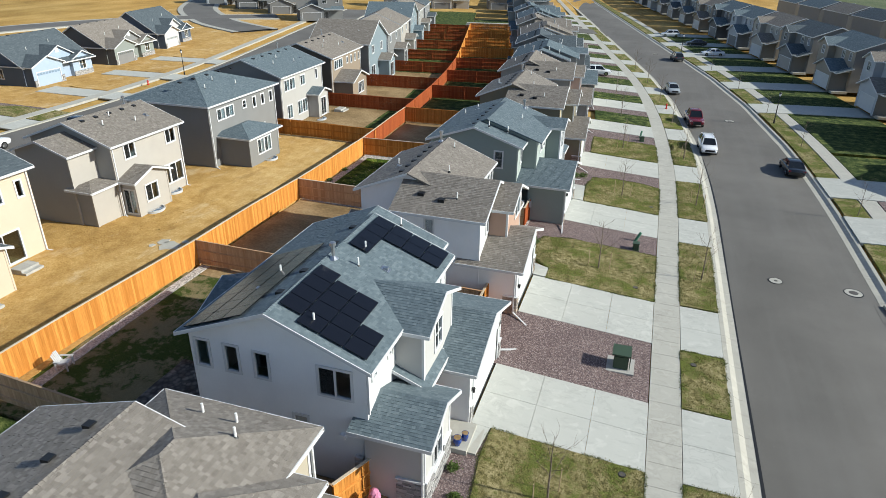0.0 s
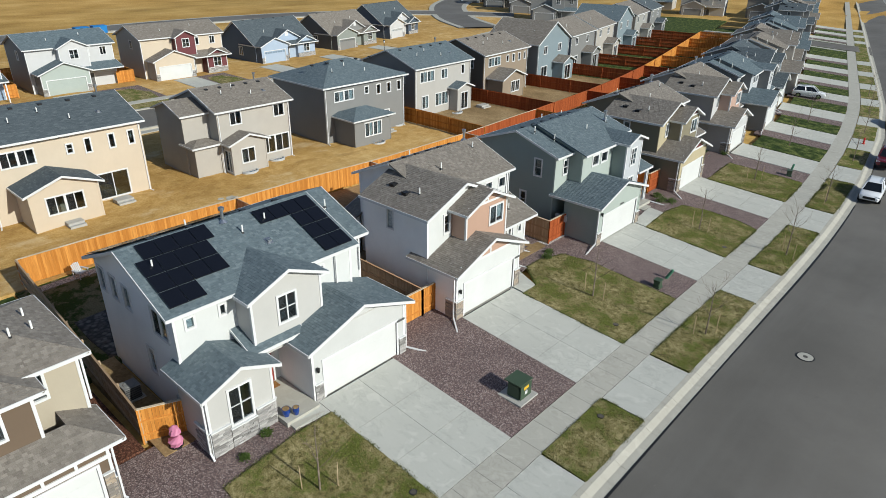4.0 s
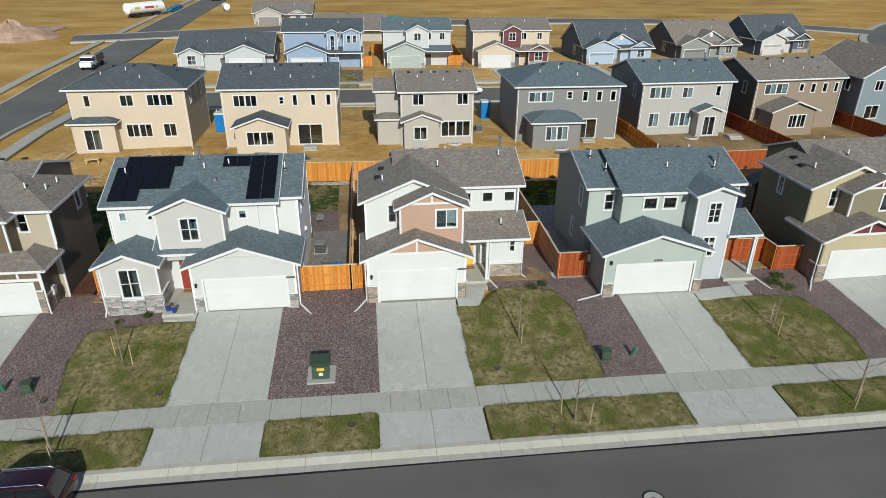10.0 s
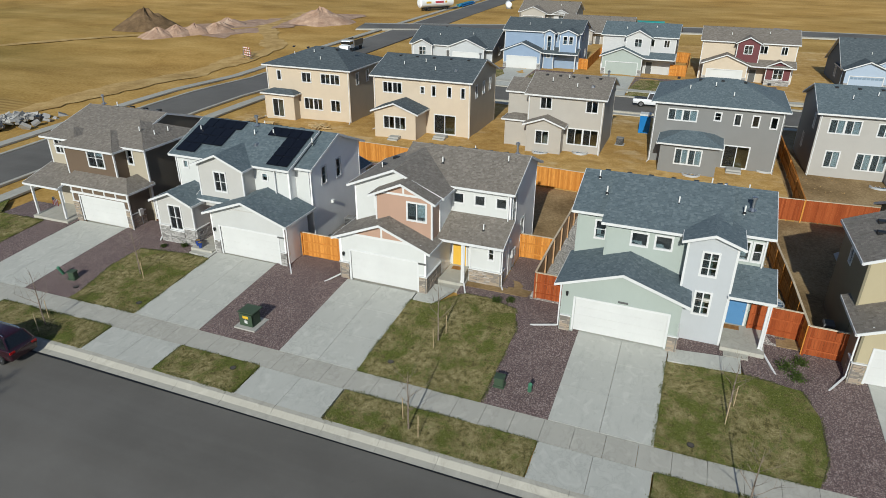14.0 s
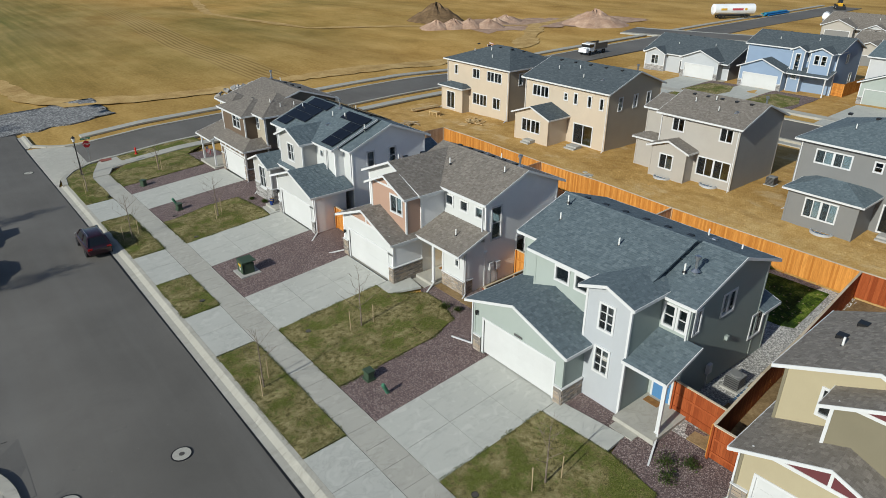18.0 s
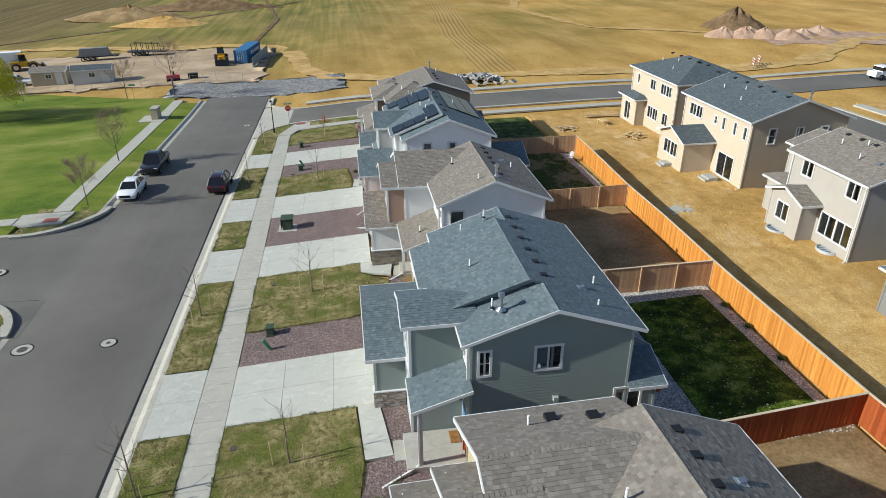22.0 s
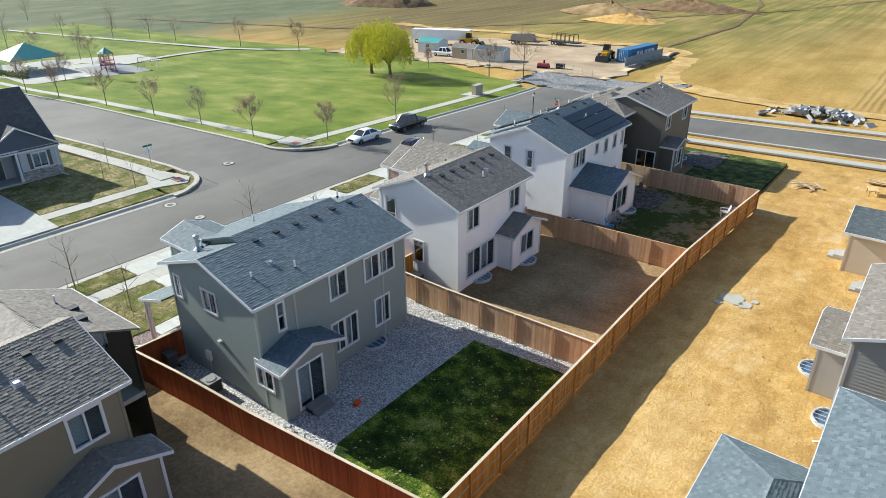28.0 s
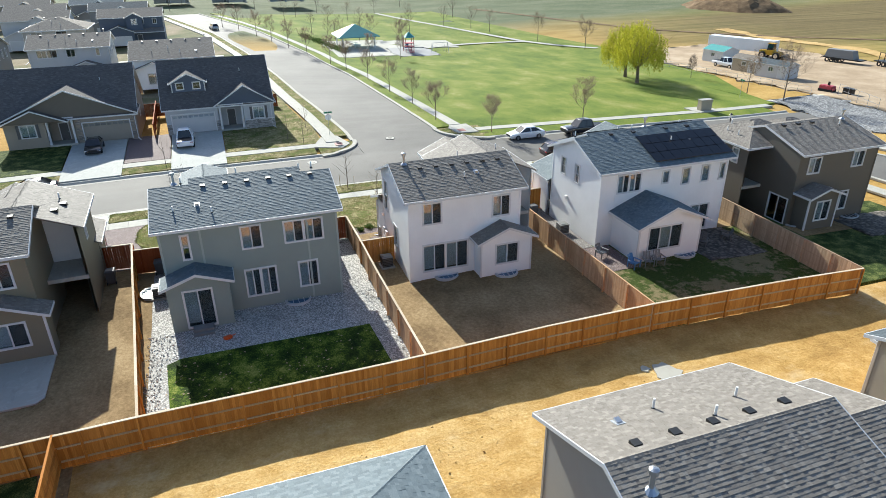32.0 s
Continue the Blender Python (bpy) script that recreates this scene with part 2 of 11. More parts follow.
M["asphalt"] = ground_mat("asphalt", [(0.25, (0.094, 0.087, 0.077)), (0.5, (0.128, 0.119, 0.106)), (0.8, (0.178, 0.166, 0.148))], 0.08, 45.0, relief=0.003, finek=0.4, rough=0.8, spec=0.35)
def wear(m):
    """Dark drips, pale worn lanes along the street and grit on the asphalt."""
    n, l = m.node_tree.nodes, m.node_tree.links
    b = n["Principled BSDF"]
    c = b.inputs["Base Color"].links[0].from_socket
    lane = noise_tex(n, l, coords(n, l, scale=(1, 0.06, 1)), 0.9, 4.0)
    c = mix(n, l, ramp(n, l, lane, [(0.45, (0, 0, 0)), (0.7, (0.35, 0.35, 0.35))]), c, (0.155, 0.148, 0.136))
    sp = noise_tex(n, l, coords(n, l), 1.7, 8.0, 0.75)
    c = mix(n, l, ramp(n, l, sp, [(0.63, (0, 0, 0)), (0.75, (0.6, 0.6, 0.6))]), c, (0.06, 0.057, 0.052))
    vo = n.new("ShaderNodeTexVoronoi")
    vo.inputs["Scale"].default_value = 1.6
    l.new(coords(n, l), vo.inputs["Vector"])
    c = mix(n, l, ramp(n, l, vo.outputs["Distance"], [(0.02, (0.8, 0.8, 0.8)), (0.045, (0, 0, 0))]), c, (0.3, 0.28, 0.24))
    l.new(c, b.inputs["Base Color"])


wear(M["asphalt"])
M["seam"] = material("tar_seam", (0.012, 0.012, 0.013), 0.6)[0]
def lawn_mat(name, at):
    """Dormant turf: straw and olive blades, with greener drifts and worn pale spots."""
    m, n, l, b = material(name, (0.2, 0.17, 0.07), 0.95, spec=0.1)
    v = coords(n, l)
    fine, clump, drift = noise_tex(n, l, v, 26.0, 3.0, 0.7), noise_tex(n, l, v, 3.2, 6.0, 0.7), noise_tex(n, l, v, 0.6, 5.0, 0.6)
    c = ramp(n, l, maths(n, l, "ADD", maths(n, l, "MULTIPLY", fine, 0.42), maths(n, l, "MULTIPLY", clump, 0.58)), [(0.38, (0.05, 0.05, 0.018)), (0.47, (0.165, 0.14, 0.055)), (0.58, (0.37, 0.315, 0.165))])
    c = mix(n, l, ramp(n, l, maths(n, l, "ADD", maths(n, l, "MULTIPLY", drift, 0.6), maths(n, l, "MULTIPLY", clump, 0.4)), [(at + 0.02, (0, 0, 0)), (at + 0.085, (0.9, 0.9, 0.9))]), c, ramp(n, l, fine, [(0.35, (0.028, 0.052, 0.008)), (0.65, (0.15, 0.17, 0.032))]))
    l.new(c, b.inputs["Base Color"])
    bump(n, l, b, maths(n, l, "ADD", fine, clump), 0.8, 0.05)
    return m


M["grass"] = lawn_mat("dormant_lawn", 0.475)
M["freshlawn"] = lawn_mat("waking_lawn", 0.45)
M["green"] = ground_mat("green_lawn", [(0.32, (0.010, 0.024, 0.004)), (0.50, (0.036, 0.058, 0.012)), (0.68, (0.15, 0.165, 0.05))], 1.1, 14.0, relief=0.06, finek=0.45)
M["park"] = ground_mat("park_grass", [(0.22, (0.045, 0.088, 0.008)), (0.44, (0.112, 0.158, 0.018)), (0.58, (0.158, 0.192, 0.028)), (0.80, (0.29, 0.265, 0.095))], 0.10, 6.0, stretch=(1, 1.6, 1), relief=0.04, finek=0.36)
M["gravel"] = pebbles("purple_gravel", [(0.115, 0.08, 0.08), (0.18, 0.125, 0.115), (0.25, 0.185, 0.17), (0.38, 0.31, 0.29)], 17.0, 0.04)
M["riverrock"] = pebbles("river_rock", [(0.30, 0.29, 0.275), (0.46, 0.445, 0.42), (0.60, 0.58, 0.54), (0.72, 0.70, 0.67)], 11.0, 0.05)
def dirt_mat(name):
    """Graded sand: pale crust, darker damp drifts, and wheel tracks along the row of houses."""
    m, n, l, b = material(name, (0.5, 0.33, 0.12), 0.95, spec=0.1)
    v = coords(n, l)
    fine, mid, big = noise_tex(n, l, v, 7.0, 6.0, 0.7), noise_tex(n, l, v, 0.9, 6.0, 0.65), noise_tex(n, l, coords(n, l, scale=(1, 0.5, 1)), 0.13, 5.0, 0.6)
    c = ramp(n, l, maths(n, l, "ADD", maths(n, l, "MULTIPLY", fine, 0.35), maths(n, l, "ADD", maths(n, l, "MULTIPLY", mid, 0.3), maths(n, l, "MULTIPLY", big, 0.35))), [(0.38, (0.29, 0.160, 0.046)), (0.5, (0.45, 0.274, 0.090)), (0.62, (0.60, 0.412, 0.18))])
    w = n.new("ShaderNodeTexNoise")
    w.inputs["Scale"].default_value, w.inputs["Detail"].default_value, w.inputs["Distortion"].default_value = 0.75, 4.0, 0.9
    l.new(coords(n, l, scale=(1, 0.16, 1), rot=0.12), w.inputs["Vector"])
    tr = maths(n, l, "ABSOLUTE", maths(n, l, "SUBTRACT", w.outputs["Fac"], 0.5))
    pale = noise_tex(n, l, coords(n, l, scale=(1, 0.6, 1)), 0.35, 7.0, 0.7)
    c = mix(n, l, ramp(n, l, pale, [(0.54, (0, 0, 0)), (0.66, (0.65, 0.65, 0.65))]), c, (0.60, 0.455, 0.26))
    c = mix(n, l, ramp(n, l, pale, [(0.33, (0.6, 0.6, 0.6)), (0.42, (0, 0, 0))]), c, (0.27, 0.155, 0.05))
    c = mix(n, l, ramp(n, l, tr, [(0.0, (0.34, 0.34, 0.34)), (0.04, (0, 0, 0))]), c, (0.37, 0.21, 0.07))
    l.new(c, b.inputs["Base Color"])
    bump(n, l, b, maths(n, l, "ADD", fine, maths(n, l, "ADD", mid, maths(n, l, "MULTIPLY", tr, 1.2, True))), 0.75, 0.07)
    return m


M["dirt"] = dirt_mat("sandy_dirt")
M["soil"] = ground_mat("bare_soil", [(0.30, (0.165, 0.108, 0.052)), (0.52, (0.265, 0.18, 0.09)), (0.75, (0.38, 0.275, 0.15))], 0.25, 5.0, relief=0.08, finek=0.4)
M["cedar"] = timber("cedar_boards", (0.45, 0.165, 0.028), (0.70, 0.31, 0.07))
M["redwood"] = timber("red_stained_boards", (0.26, 0.055, 0.015), (0.40, 0.10, 0.03))
M["oldcedar"] = timber("weathered_cedar", (0.33, 0.23, 0.145), (0.50, 0.37, 0.25))
M["palecedar"] = timber("sun_bleached_cedar", (0.46, 0.27, 0.14), (0.62, 0.41, 0.245))
M["lumber"] = timber("new_lumber", (0.50, 0.34, 0.16), (0.70, 0.52, 0.28))
M["stone"] = stonework("stacked_stone", [(0.20, 0.18, 0.16), (0.33, 0.29, 0.25), (0.42, 0.33, 0.24), (0.50, 0.46, 0.42)])
M["greystone"] = stonework("grey_stacked_stone", [(0.20, 0.19, 0.18), (0.33, 0.32, 0.31), (0.45, 0.43, 0.41), (0.55, 0.54, 0.52)])
M["mortar"] = material("stone_mortar", (0.16, 0.15, 0.14), 0.95)[0]
M["glass"] = glass_mat("window_glass", (0.72, 0.79, 0.82))
M["blind"] = painted("blind_slats", (0.72, 0.72, 0.70))
M["solar"] = material("solar_glass", (0.006, 0.007, 0.011), 0.22, spec=0.35)[0]
M["black"] = material("black_metal", (0.012, 0.012, 0.013), 0.45)[0]
M["pipe"] = material("white_pipe", (0.72, 0.72, 0.70), 0.5)[0]
M["steel"] = material("galvanised_steel", (0.45, 0.47, 0.50), 0.35, 0.9)[0]
M["iron"] = material("cast_iron", (0.10, 0.09, 0.08), 0.6, 0.3)[0]
M["xfgreen"] = painted("green_enamel", (0.045, 0.075, 0.045))
M["tyre"] = material("rubber", (0.018, 0.018, 0.018), 0.85)[0]
M["bark"] = ground_mat("bark", [(0.3, (0.11, 0.085, 0.065)), (0.7, (0.27, 0.215, 0.17))], 3.0, 20.0, relief=0.02)
M["wood"] = timber("stake_wood", (0.40, 0.30, 0.18), (0.55, 0.42, 0.27))
M["screen"] = material("insect_screen", (0.03, 0.032, 0.034), 0.9, spec=0.1)[0]
M["screen"].node_tree.nodes["Principled BSDF"].inputs["Alpha"].default_value = 0.32
M["gardens"] = ground_mat("garden_ground", [(0.26, (0.06, 0.085, 0.025)), (0.45, (0.14, 0.13, 0.06)), (0.6, (0.21, 0.165, 0.10)), (0.78, (0.30, 0.255, 0.19))], 0.09, 3.0, relief=0.04, finek=0.25)
def thin_lawn(name):
    """Struggling turf: dark green clumps over bare tan earth."""
    m, n, l, b = material(name, (0.2, 0.17, 0.07), 0.95, spec=0.1)
    v = coords(n, l)
    fine, clump, drift = noise_tex(n, l, v, 20.0, 3.0, 0.7), noise_tex(n, l, v, 1.3, 6.0, 0.72), noise_tex(n, l, v, 0.28, 4.0, 0.6)
    earth = ramp(n, l, fine, [(0.35, (0.12, 0.10, 0.05)), (0.65, (0.25, 0.205, 0.11))])
    turf = ramp(n, l, fine, [(0.35, (0.018, 0.036, 0.006)), (0.65, (0.075, 0.10, 0.022))])
    k = maths(n, l, "ADD", maths(n, l, "MULTIPLY", clump, 0.55), maths(n, l, "MULTIPLY", drift, 0.45))
    l.new(mix(n, l, ramp(n, l, k, [(0.455, (0, 0, 0)), (0.515, (1, 1, 1))]), earth, turf), b.inputs["Base Color"])
    bump(n, l, b, maths(n, l, "ADD", fine, clump), 0.8, 0.06)
    return m


M["thinlawn"] = thin_lawn("thin_lawn")
# cap rails: pale weathered wood, with the sun's gleam on top lightened in
M["caprail"] = timber("pale_cap_rail", (0.52, 0.42, 0.29), (0.70, 0.60, 0.46))
M["lushlawn"] = ground_mat("lush_lawn", [(0.28, (0.006, 0.016, 0.002)), (0.48, (0.028, 0.056, 0.006)), (0.58, (0.085, 0.135, 0.012)), (0.74, (0.24, 0.25, 0.06))], 1.0, 11.0, relief=0.07, finek=0.42)
# ---- the plan: s runs along the front street, d across it (d = x, s = y until the street bends) ----
BEND, RAD, ARC = 55.0, 330.0, 0.23


def st(s, d):
    if s <= BEND:
        return d, s
    a = min((s - BEND) / RAD, ARC)
    k = max(0.0, s - BEND - RAD * ARC)
    return -RAD + (RAD + d) * math.cos(a) - k * math.sin(a), BEND + (RAD + d) * math.sin(a) + k * math.cos(a)


def heading(s):
    """Degrees by which the street has turned at s."""
    return math.degrees(min(max((s - BEND) / RAD, 0.0), ARC))


def st_inv(x, y):
    if y <= BEND or x < -RAD + 5:
        return y, x
    a = math.atan2(y - BEND, x + RAD)
    if a <= ARC:
        return BEND + RAD * a, math.hypot(x + RAD, y - BEND) - RAD
    k = (x + RAD) * -math.sin(ARC) + (y - BEND) * math.cos(ARC)
    return BEND + RAD * ARC + k, (x + RAD) * math.cos(ARC) + (y - BEND) * math.sin(ARC) - RAD


PD = [-400, -150, -100, -88, -77, -72.6, -63.0, -60, -50, -40, -28.2, -17, -6.2, 2.2, 3.85, 6.3, 6.9, 12, 17, 17.6, 20, 24, 60]
PZ = [1.2, 0.9, 0.6, 0.5, 0.25, 0.05, 0.05, 0.3, 0.85, 0.95, 0.85, 0.75, 0.55, -0.1, -0.14, -0.24, -0.42, -0.32, -0.42, -0.24, -0.15, -0.1, 0.0]


JUNCTION = (27.0, 42.2)


def lay(s, d):
    """Height of the finished ground."""
    z = float(np.interp(d, PD, PZ))
    k = float(np.interp(d, [-70, -20], [0.35, 1.0]))
    z -= k * float(np.interp(s, [-100, -55, -40, -26, -15, 23], [0.6, 0.7, 0.85, 1.02, 0.95, 0.0]))
    # the sage house's lot lies a step lower
    z -= 0.26 * float(np.interp(s, [40, 48, 62, 72], [0.0, 1.0, 1.0, 0.4])) * float(np.interp(d, [-36, -29, -17, -14], [0.0, 0.8, 1.0, 0.0]))
    if d > 20:
        z -= float(np.interp(s, [24, 44], [1, 0.25])) * min(0.032 * (d - 20), 2.2)
    if 16.4 < d < 25:
        # the junction runs out level into the side street
        j = max(0.0, min(1.0, (s - JUNCTION[0]) / 2.5, (JUNCTION[1] - s) / 2.5))
        z += j * (float(np.interp(d, [16.4, 25], [-0.395, -0.10 - 0.6 * 0.16])) - z)
    return z


class Mesh:
    """A growing mesh: points, faces, flat coordinates and material slots."""

    def __init__(self):
        self.v, self.f, self.uv, self.mi = [], [], [], []

    def face(self, pts, uv=None, m=0):
        i = len(self.v)
        self.v.extend(pts)
        self.f.append(tuple(range(i, i + len(pts))))
        self.uv.extend(uv or [(p[0] + p[1], p[2]) for p in pts])
        self.mi.append(m)

    def hexa(self, c, m=0):
        """Eight corners: bottom ring then top ring."""
        for q in ((3, 2, 1, 0), (4, 5, 6, 7), (0, 1, 5, 4), (1, 2, 6, 5), (2, 3, 7, 6), (3, 0, 4, 7)):
            self.face([c[k] for k in q], m=m)

    def box(self, a, b, m=0):
        (x0, y0, z0), (x1, y1, z1) = a, b
        self.hexa([(x0, y0, z0), (x1, y0, z0), (x1, y1, z0), (x0, y1, z0), (x0, y0, z1), (x1, y0, z1), (x1, y1, z1), (x0, y1, z1)], m)

    def bar(self, p, q, w, h, m=0, up=(0, 0, 1)):
        """A bar of section w x h from p to q."""
        p, q = Vector(p), Vector(q)
        t = (q - p).normalized()
        a = t.cross(Vector(up))
        if a.length < 1e-4:
            a = t.cross(Vector((1, 0, 0)))
        a.normalize()
        b = a.cross(t)
        r = [a * (i * w / 2) + b * (j * h / 2) for i, j in ((-1, -1), (1, -1), (1, 1), (-1, 1))]
        c = [tuple(p + k) for k in r] + [tuple(q + k) for k in r]
        self.hexa(c, m)

    def tube(self, pts, rad, n=8, m=0, caps=True):
        """A round tube along pts; rad is a number or one for each point."""
        rad = [rad] * len(pts) if isinstance(rad, (int, float)) else rad
        rings = []
        for k, p in enumerate(pts):
            p = Vector(p)
            t = (Vector(pts[min(k + 1, len(pts) - 1)]) - Vector(pts[max(k - 1, 0)])).normalized()
            a = t.cross(Vector((0, 0, 1)))
            if a.length < 0.05:
                a = t.cross(Vector((1, 0, 0)))
            a.normalize()
            b = a.cross(t)
            rings.append([tuple(p + (a * math.cos(2 * math.pi * j / n) + b * math.sin(2 * math.pi * j / n)) * rad[k]) for j in range(n)])
        for r0, r1 in zip(rings, rings[1:]):
            for j in range(n):
                i = (j + 1) % n
                self.face([r0[i], r0[j], r1[j], r1[i]], m=m)
        if caps:
            self.face(rings[0], m=m)
            self.face(rings[-1][::-1], m=m)

    def data(self, name, mats, org=(0, 0, 0), smooth=False):
        me = bpy.data.meshes.new(name)
        v = np.array(self.v, dtype=np.float64) - np.array(org)
        me.from_pydata(v.tolist(), [], self.f)
        for x in mats if isinstance(mats, (list, tuple)) else [mats]:
            me.materials.append(x)
        me.uv_layers.new(name="UVMap").data.foreach_set("uv", np.array(self.uv, dtype=np.float32).ravel())
        me.polygons.foreach_set("material_index", self.mi)
        if smooth:
            me.shade_smooth()
        me.update()
        return me


def part(name, mb, mats, parent=None, label="", kind="", org=(0, 0, 0), smooth=False, weld=False, turn=True):
    me = mb.data(name, mats, org, smooth)
    if weld:
        bm = bmesh.new()
        bm.from_mesh(me)
        bmesh.ops.remove_doubles(bm, verts=bm.verts, dist=1e-4)
        if turn:
            bmesh.ops.recalc_face_normals(bm, faces=bm.faces)
        bm.to_mesh(me)
        bm.free()
    ob = new(name, me)
    if parent is not None:
        ob.parent = parent
    return tagged(ob, label, kind=kind)


def thing(name, label, category, x, y, z, rz=0.0, group="", kind=""):
    ob = new(name)
    ob.empty_display_size = 0.5
    ob.matrix_world = pose(x, y, z, 0, 0, rz)
    return tagged(ob, label, category, group, kind)


def patch(name, pts, off, mat, label="", category="ground", thick=0.15, step=2.0, kind="structure", bottom=True):
    """A level-following slab with the outline pts, (d, s) pairs."""
    out = []
    for (d0, s0), (d1, s1) in zip(pts, pts[1:] + pts[:1]):
        k = max(1, int(math.hypot(d1 - d0, s1 - s0) / step))
        out += [(d0 + (d1 - d0) * j / k, s0 + (s1 - s0) * j / k) for j in range(k)]
    bm = bmesh.new()
    top = [bm.verts.new((*st(s, d), lay(s, d) + off)) for d, s in out]
    f = bm.faces.new(top)
    if f.calc_area() and sum((b.co.x - a.co.x) * (b.co.y + a.co.y) for a, b in zip(top, top[1:] + top[:1])) > 0:
        f.normal_flip()
    bmesh.ops.triangulate(bm, faces=[f])
    r = bmesh.ops.extrude_face_region(bm, geom=list(bm.faces))
    for v in r["geom"]:
        if isinstance(v, bmesh.types.BMVert):
            v.co.z -= thick
    bmesh.ops.recalc_face_normals(bm, faces=bm.faces)
    me = bpy.data.meshes.new(name)
    bm.to_mesh(me)
    bm.free()
    me.materials.append(mat)
    return tagged(new(name, me), label, category, kind=kind)


def sheet(name, ds, ss, off, mat, label="", category="ground", wobble=0.0, scale=0.2, edge=0.3, warp=0.0):
    """A grid that follows the ground, with a skirt at its rim."""
    verts, faces = [], []
    nd, ns = len(ds), len(ss)
    for i, s in enumerate(ss):
        for j, d in enumerate(ds):
            rim = i in (0, ns - 1) or j in (0, nd - 1)
            dd, s2 = d, s
            if warp and rim:
                dd += warp * (noise.noise((d * 0.35, s * 0.35, 3.1)))
                s2 += warp * (noise.noise((d * 0.35, s * 0.35, 9.7)))
            z = lay(s2, dd) + off + wobble * (noise.noise((d * scale, s * scale, 0)) + 0.5 * noise.noise((d * scale * 4, s * scale * 4, 5)))
            x, y = st(s2, dd)
            verts.append((x, y, z))
    for i in range(ns - 1):
        for j in range(nd - 1):
            a = i * nd + j
            faces.append((a, a + 1, a + nd + 1, a + nd))
    ring = [j for j in range(nd)] + [i * nd + nd - 1 for i in range(1, ns)] + [(ns - 1) * nd + j for j in range(nd - 2, -1, -1)] + [i * nd for i in range(ns - 2, 0, -1)]
    for a, b in zip(ring, ring[1:] + ring[:1]):
        k = len(verts)
        va, vb = verts[a], verts[b]
        verts += [va, vb, (vb[0], vb[1], vb[2] - edge), (va[0], va[1], va[2] - edge)]
        faces.append((k, k + 3, k + 2, k + 1))
    me = bpy.data.meshes.new(name)
    me.from_pydata(verts, [], faces)
    me.materials.append(mat)
    me.shade_smooth()
    me.update()
    return tagged(new(name, me), label, category, kind="structure")


def steps(a, b, n):
    return [a + (b - a) * k / n for k in range(n + 1)]


def rim(a, b, n):
    """Even steps with a narrow cell at both ends, for the skirt."""
    return [a] + [a + 0.04 + (b - a - 0.08) * k / n for k in range(n + 1)] + [b]


# ---- houses ----
SIDE = {
    "E": lambda p, u, z, o: (p + o, u, z), "W": lambda p, u, z, o: (p - o, u, z),
    "N": lambda p, u, z, o: (u, p + o, z), "S": lambda p, u, z, o: (u, p - o, z),
}


class House:
    """A house on the plan. Its numbers are d, s - s0 and z; it is turned with the street at s0."""

    def __init__(self, label, s0, turn=0.0, shift=0.0, lift=0.0, near=False, name="house", flip=False, at=None, centre=(-12.0, 5.5), group="", lite=False):
        self.lite, self.roofs = lite, 0
        cx, cy = centre
        x, y = at if at else st(s0 + cy, cx + shift)
        a = heading(s0) if not at else 0.0
        self.ob = thing(name, label, "house", x, y, 0.55 + lift, a + turn, group)
        self.org, self.near, self.flip = (cx, cy, 0.55), near, flip

    def part(self, name, mb, mats, parent=None, label="", kind="", weld=False):
        if self.flip:
            cy = self.org[1]
            mb.v = [(p[0], 2 * cy - p[1], p[2]) for p in mb.v]
            mb.f = [f[::-1] for f in mb.f]
            uv, i = [], 0
            for f in mb.f:
                uv += mb.uv[i:i + len(f)][::-1]
                i += len(f)
            mb.uv = uv
        return part(name, mb, mats, parent or self.ob, label, kind, self.org, weld=weld, turn=False)


def span(poly, z):
    us = []
    for (u0, z0), (u1, z1) in zip(poly, poly[1:] + poly[:1]):
        if z0 != z1 and min(z0, z1) - 1e-9 <= z <= max(z0, z1) + 1e-9:
            us.append(u0 + (u1 - u0) * (z - z0) / (z1 - z0))
    return (min(us), max(us)) if us else None


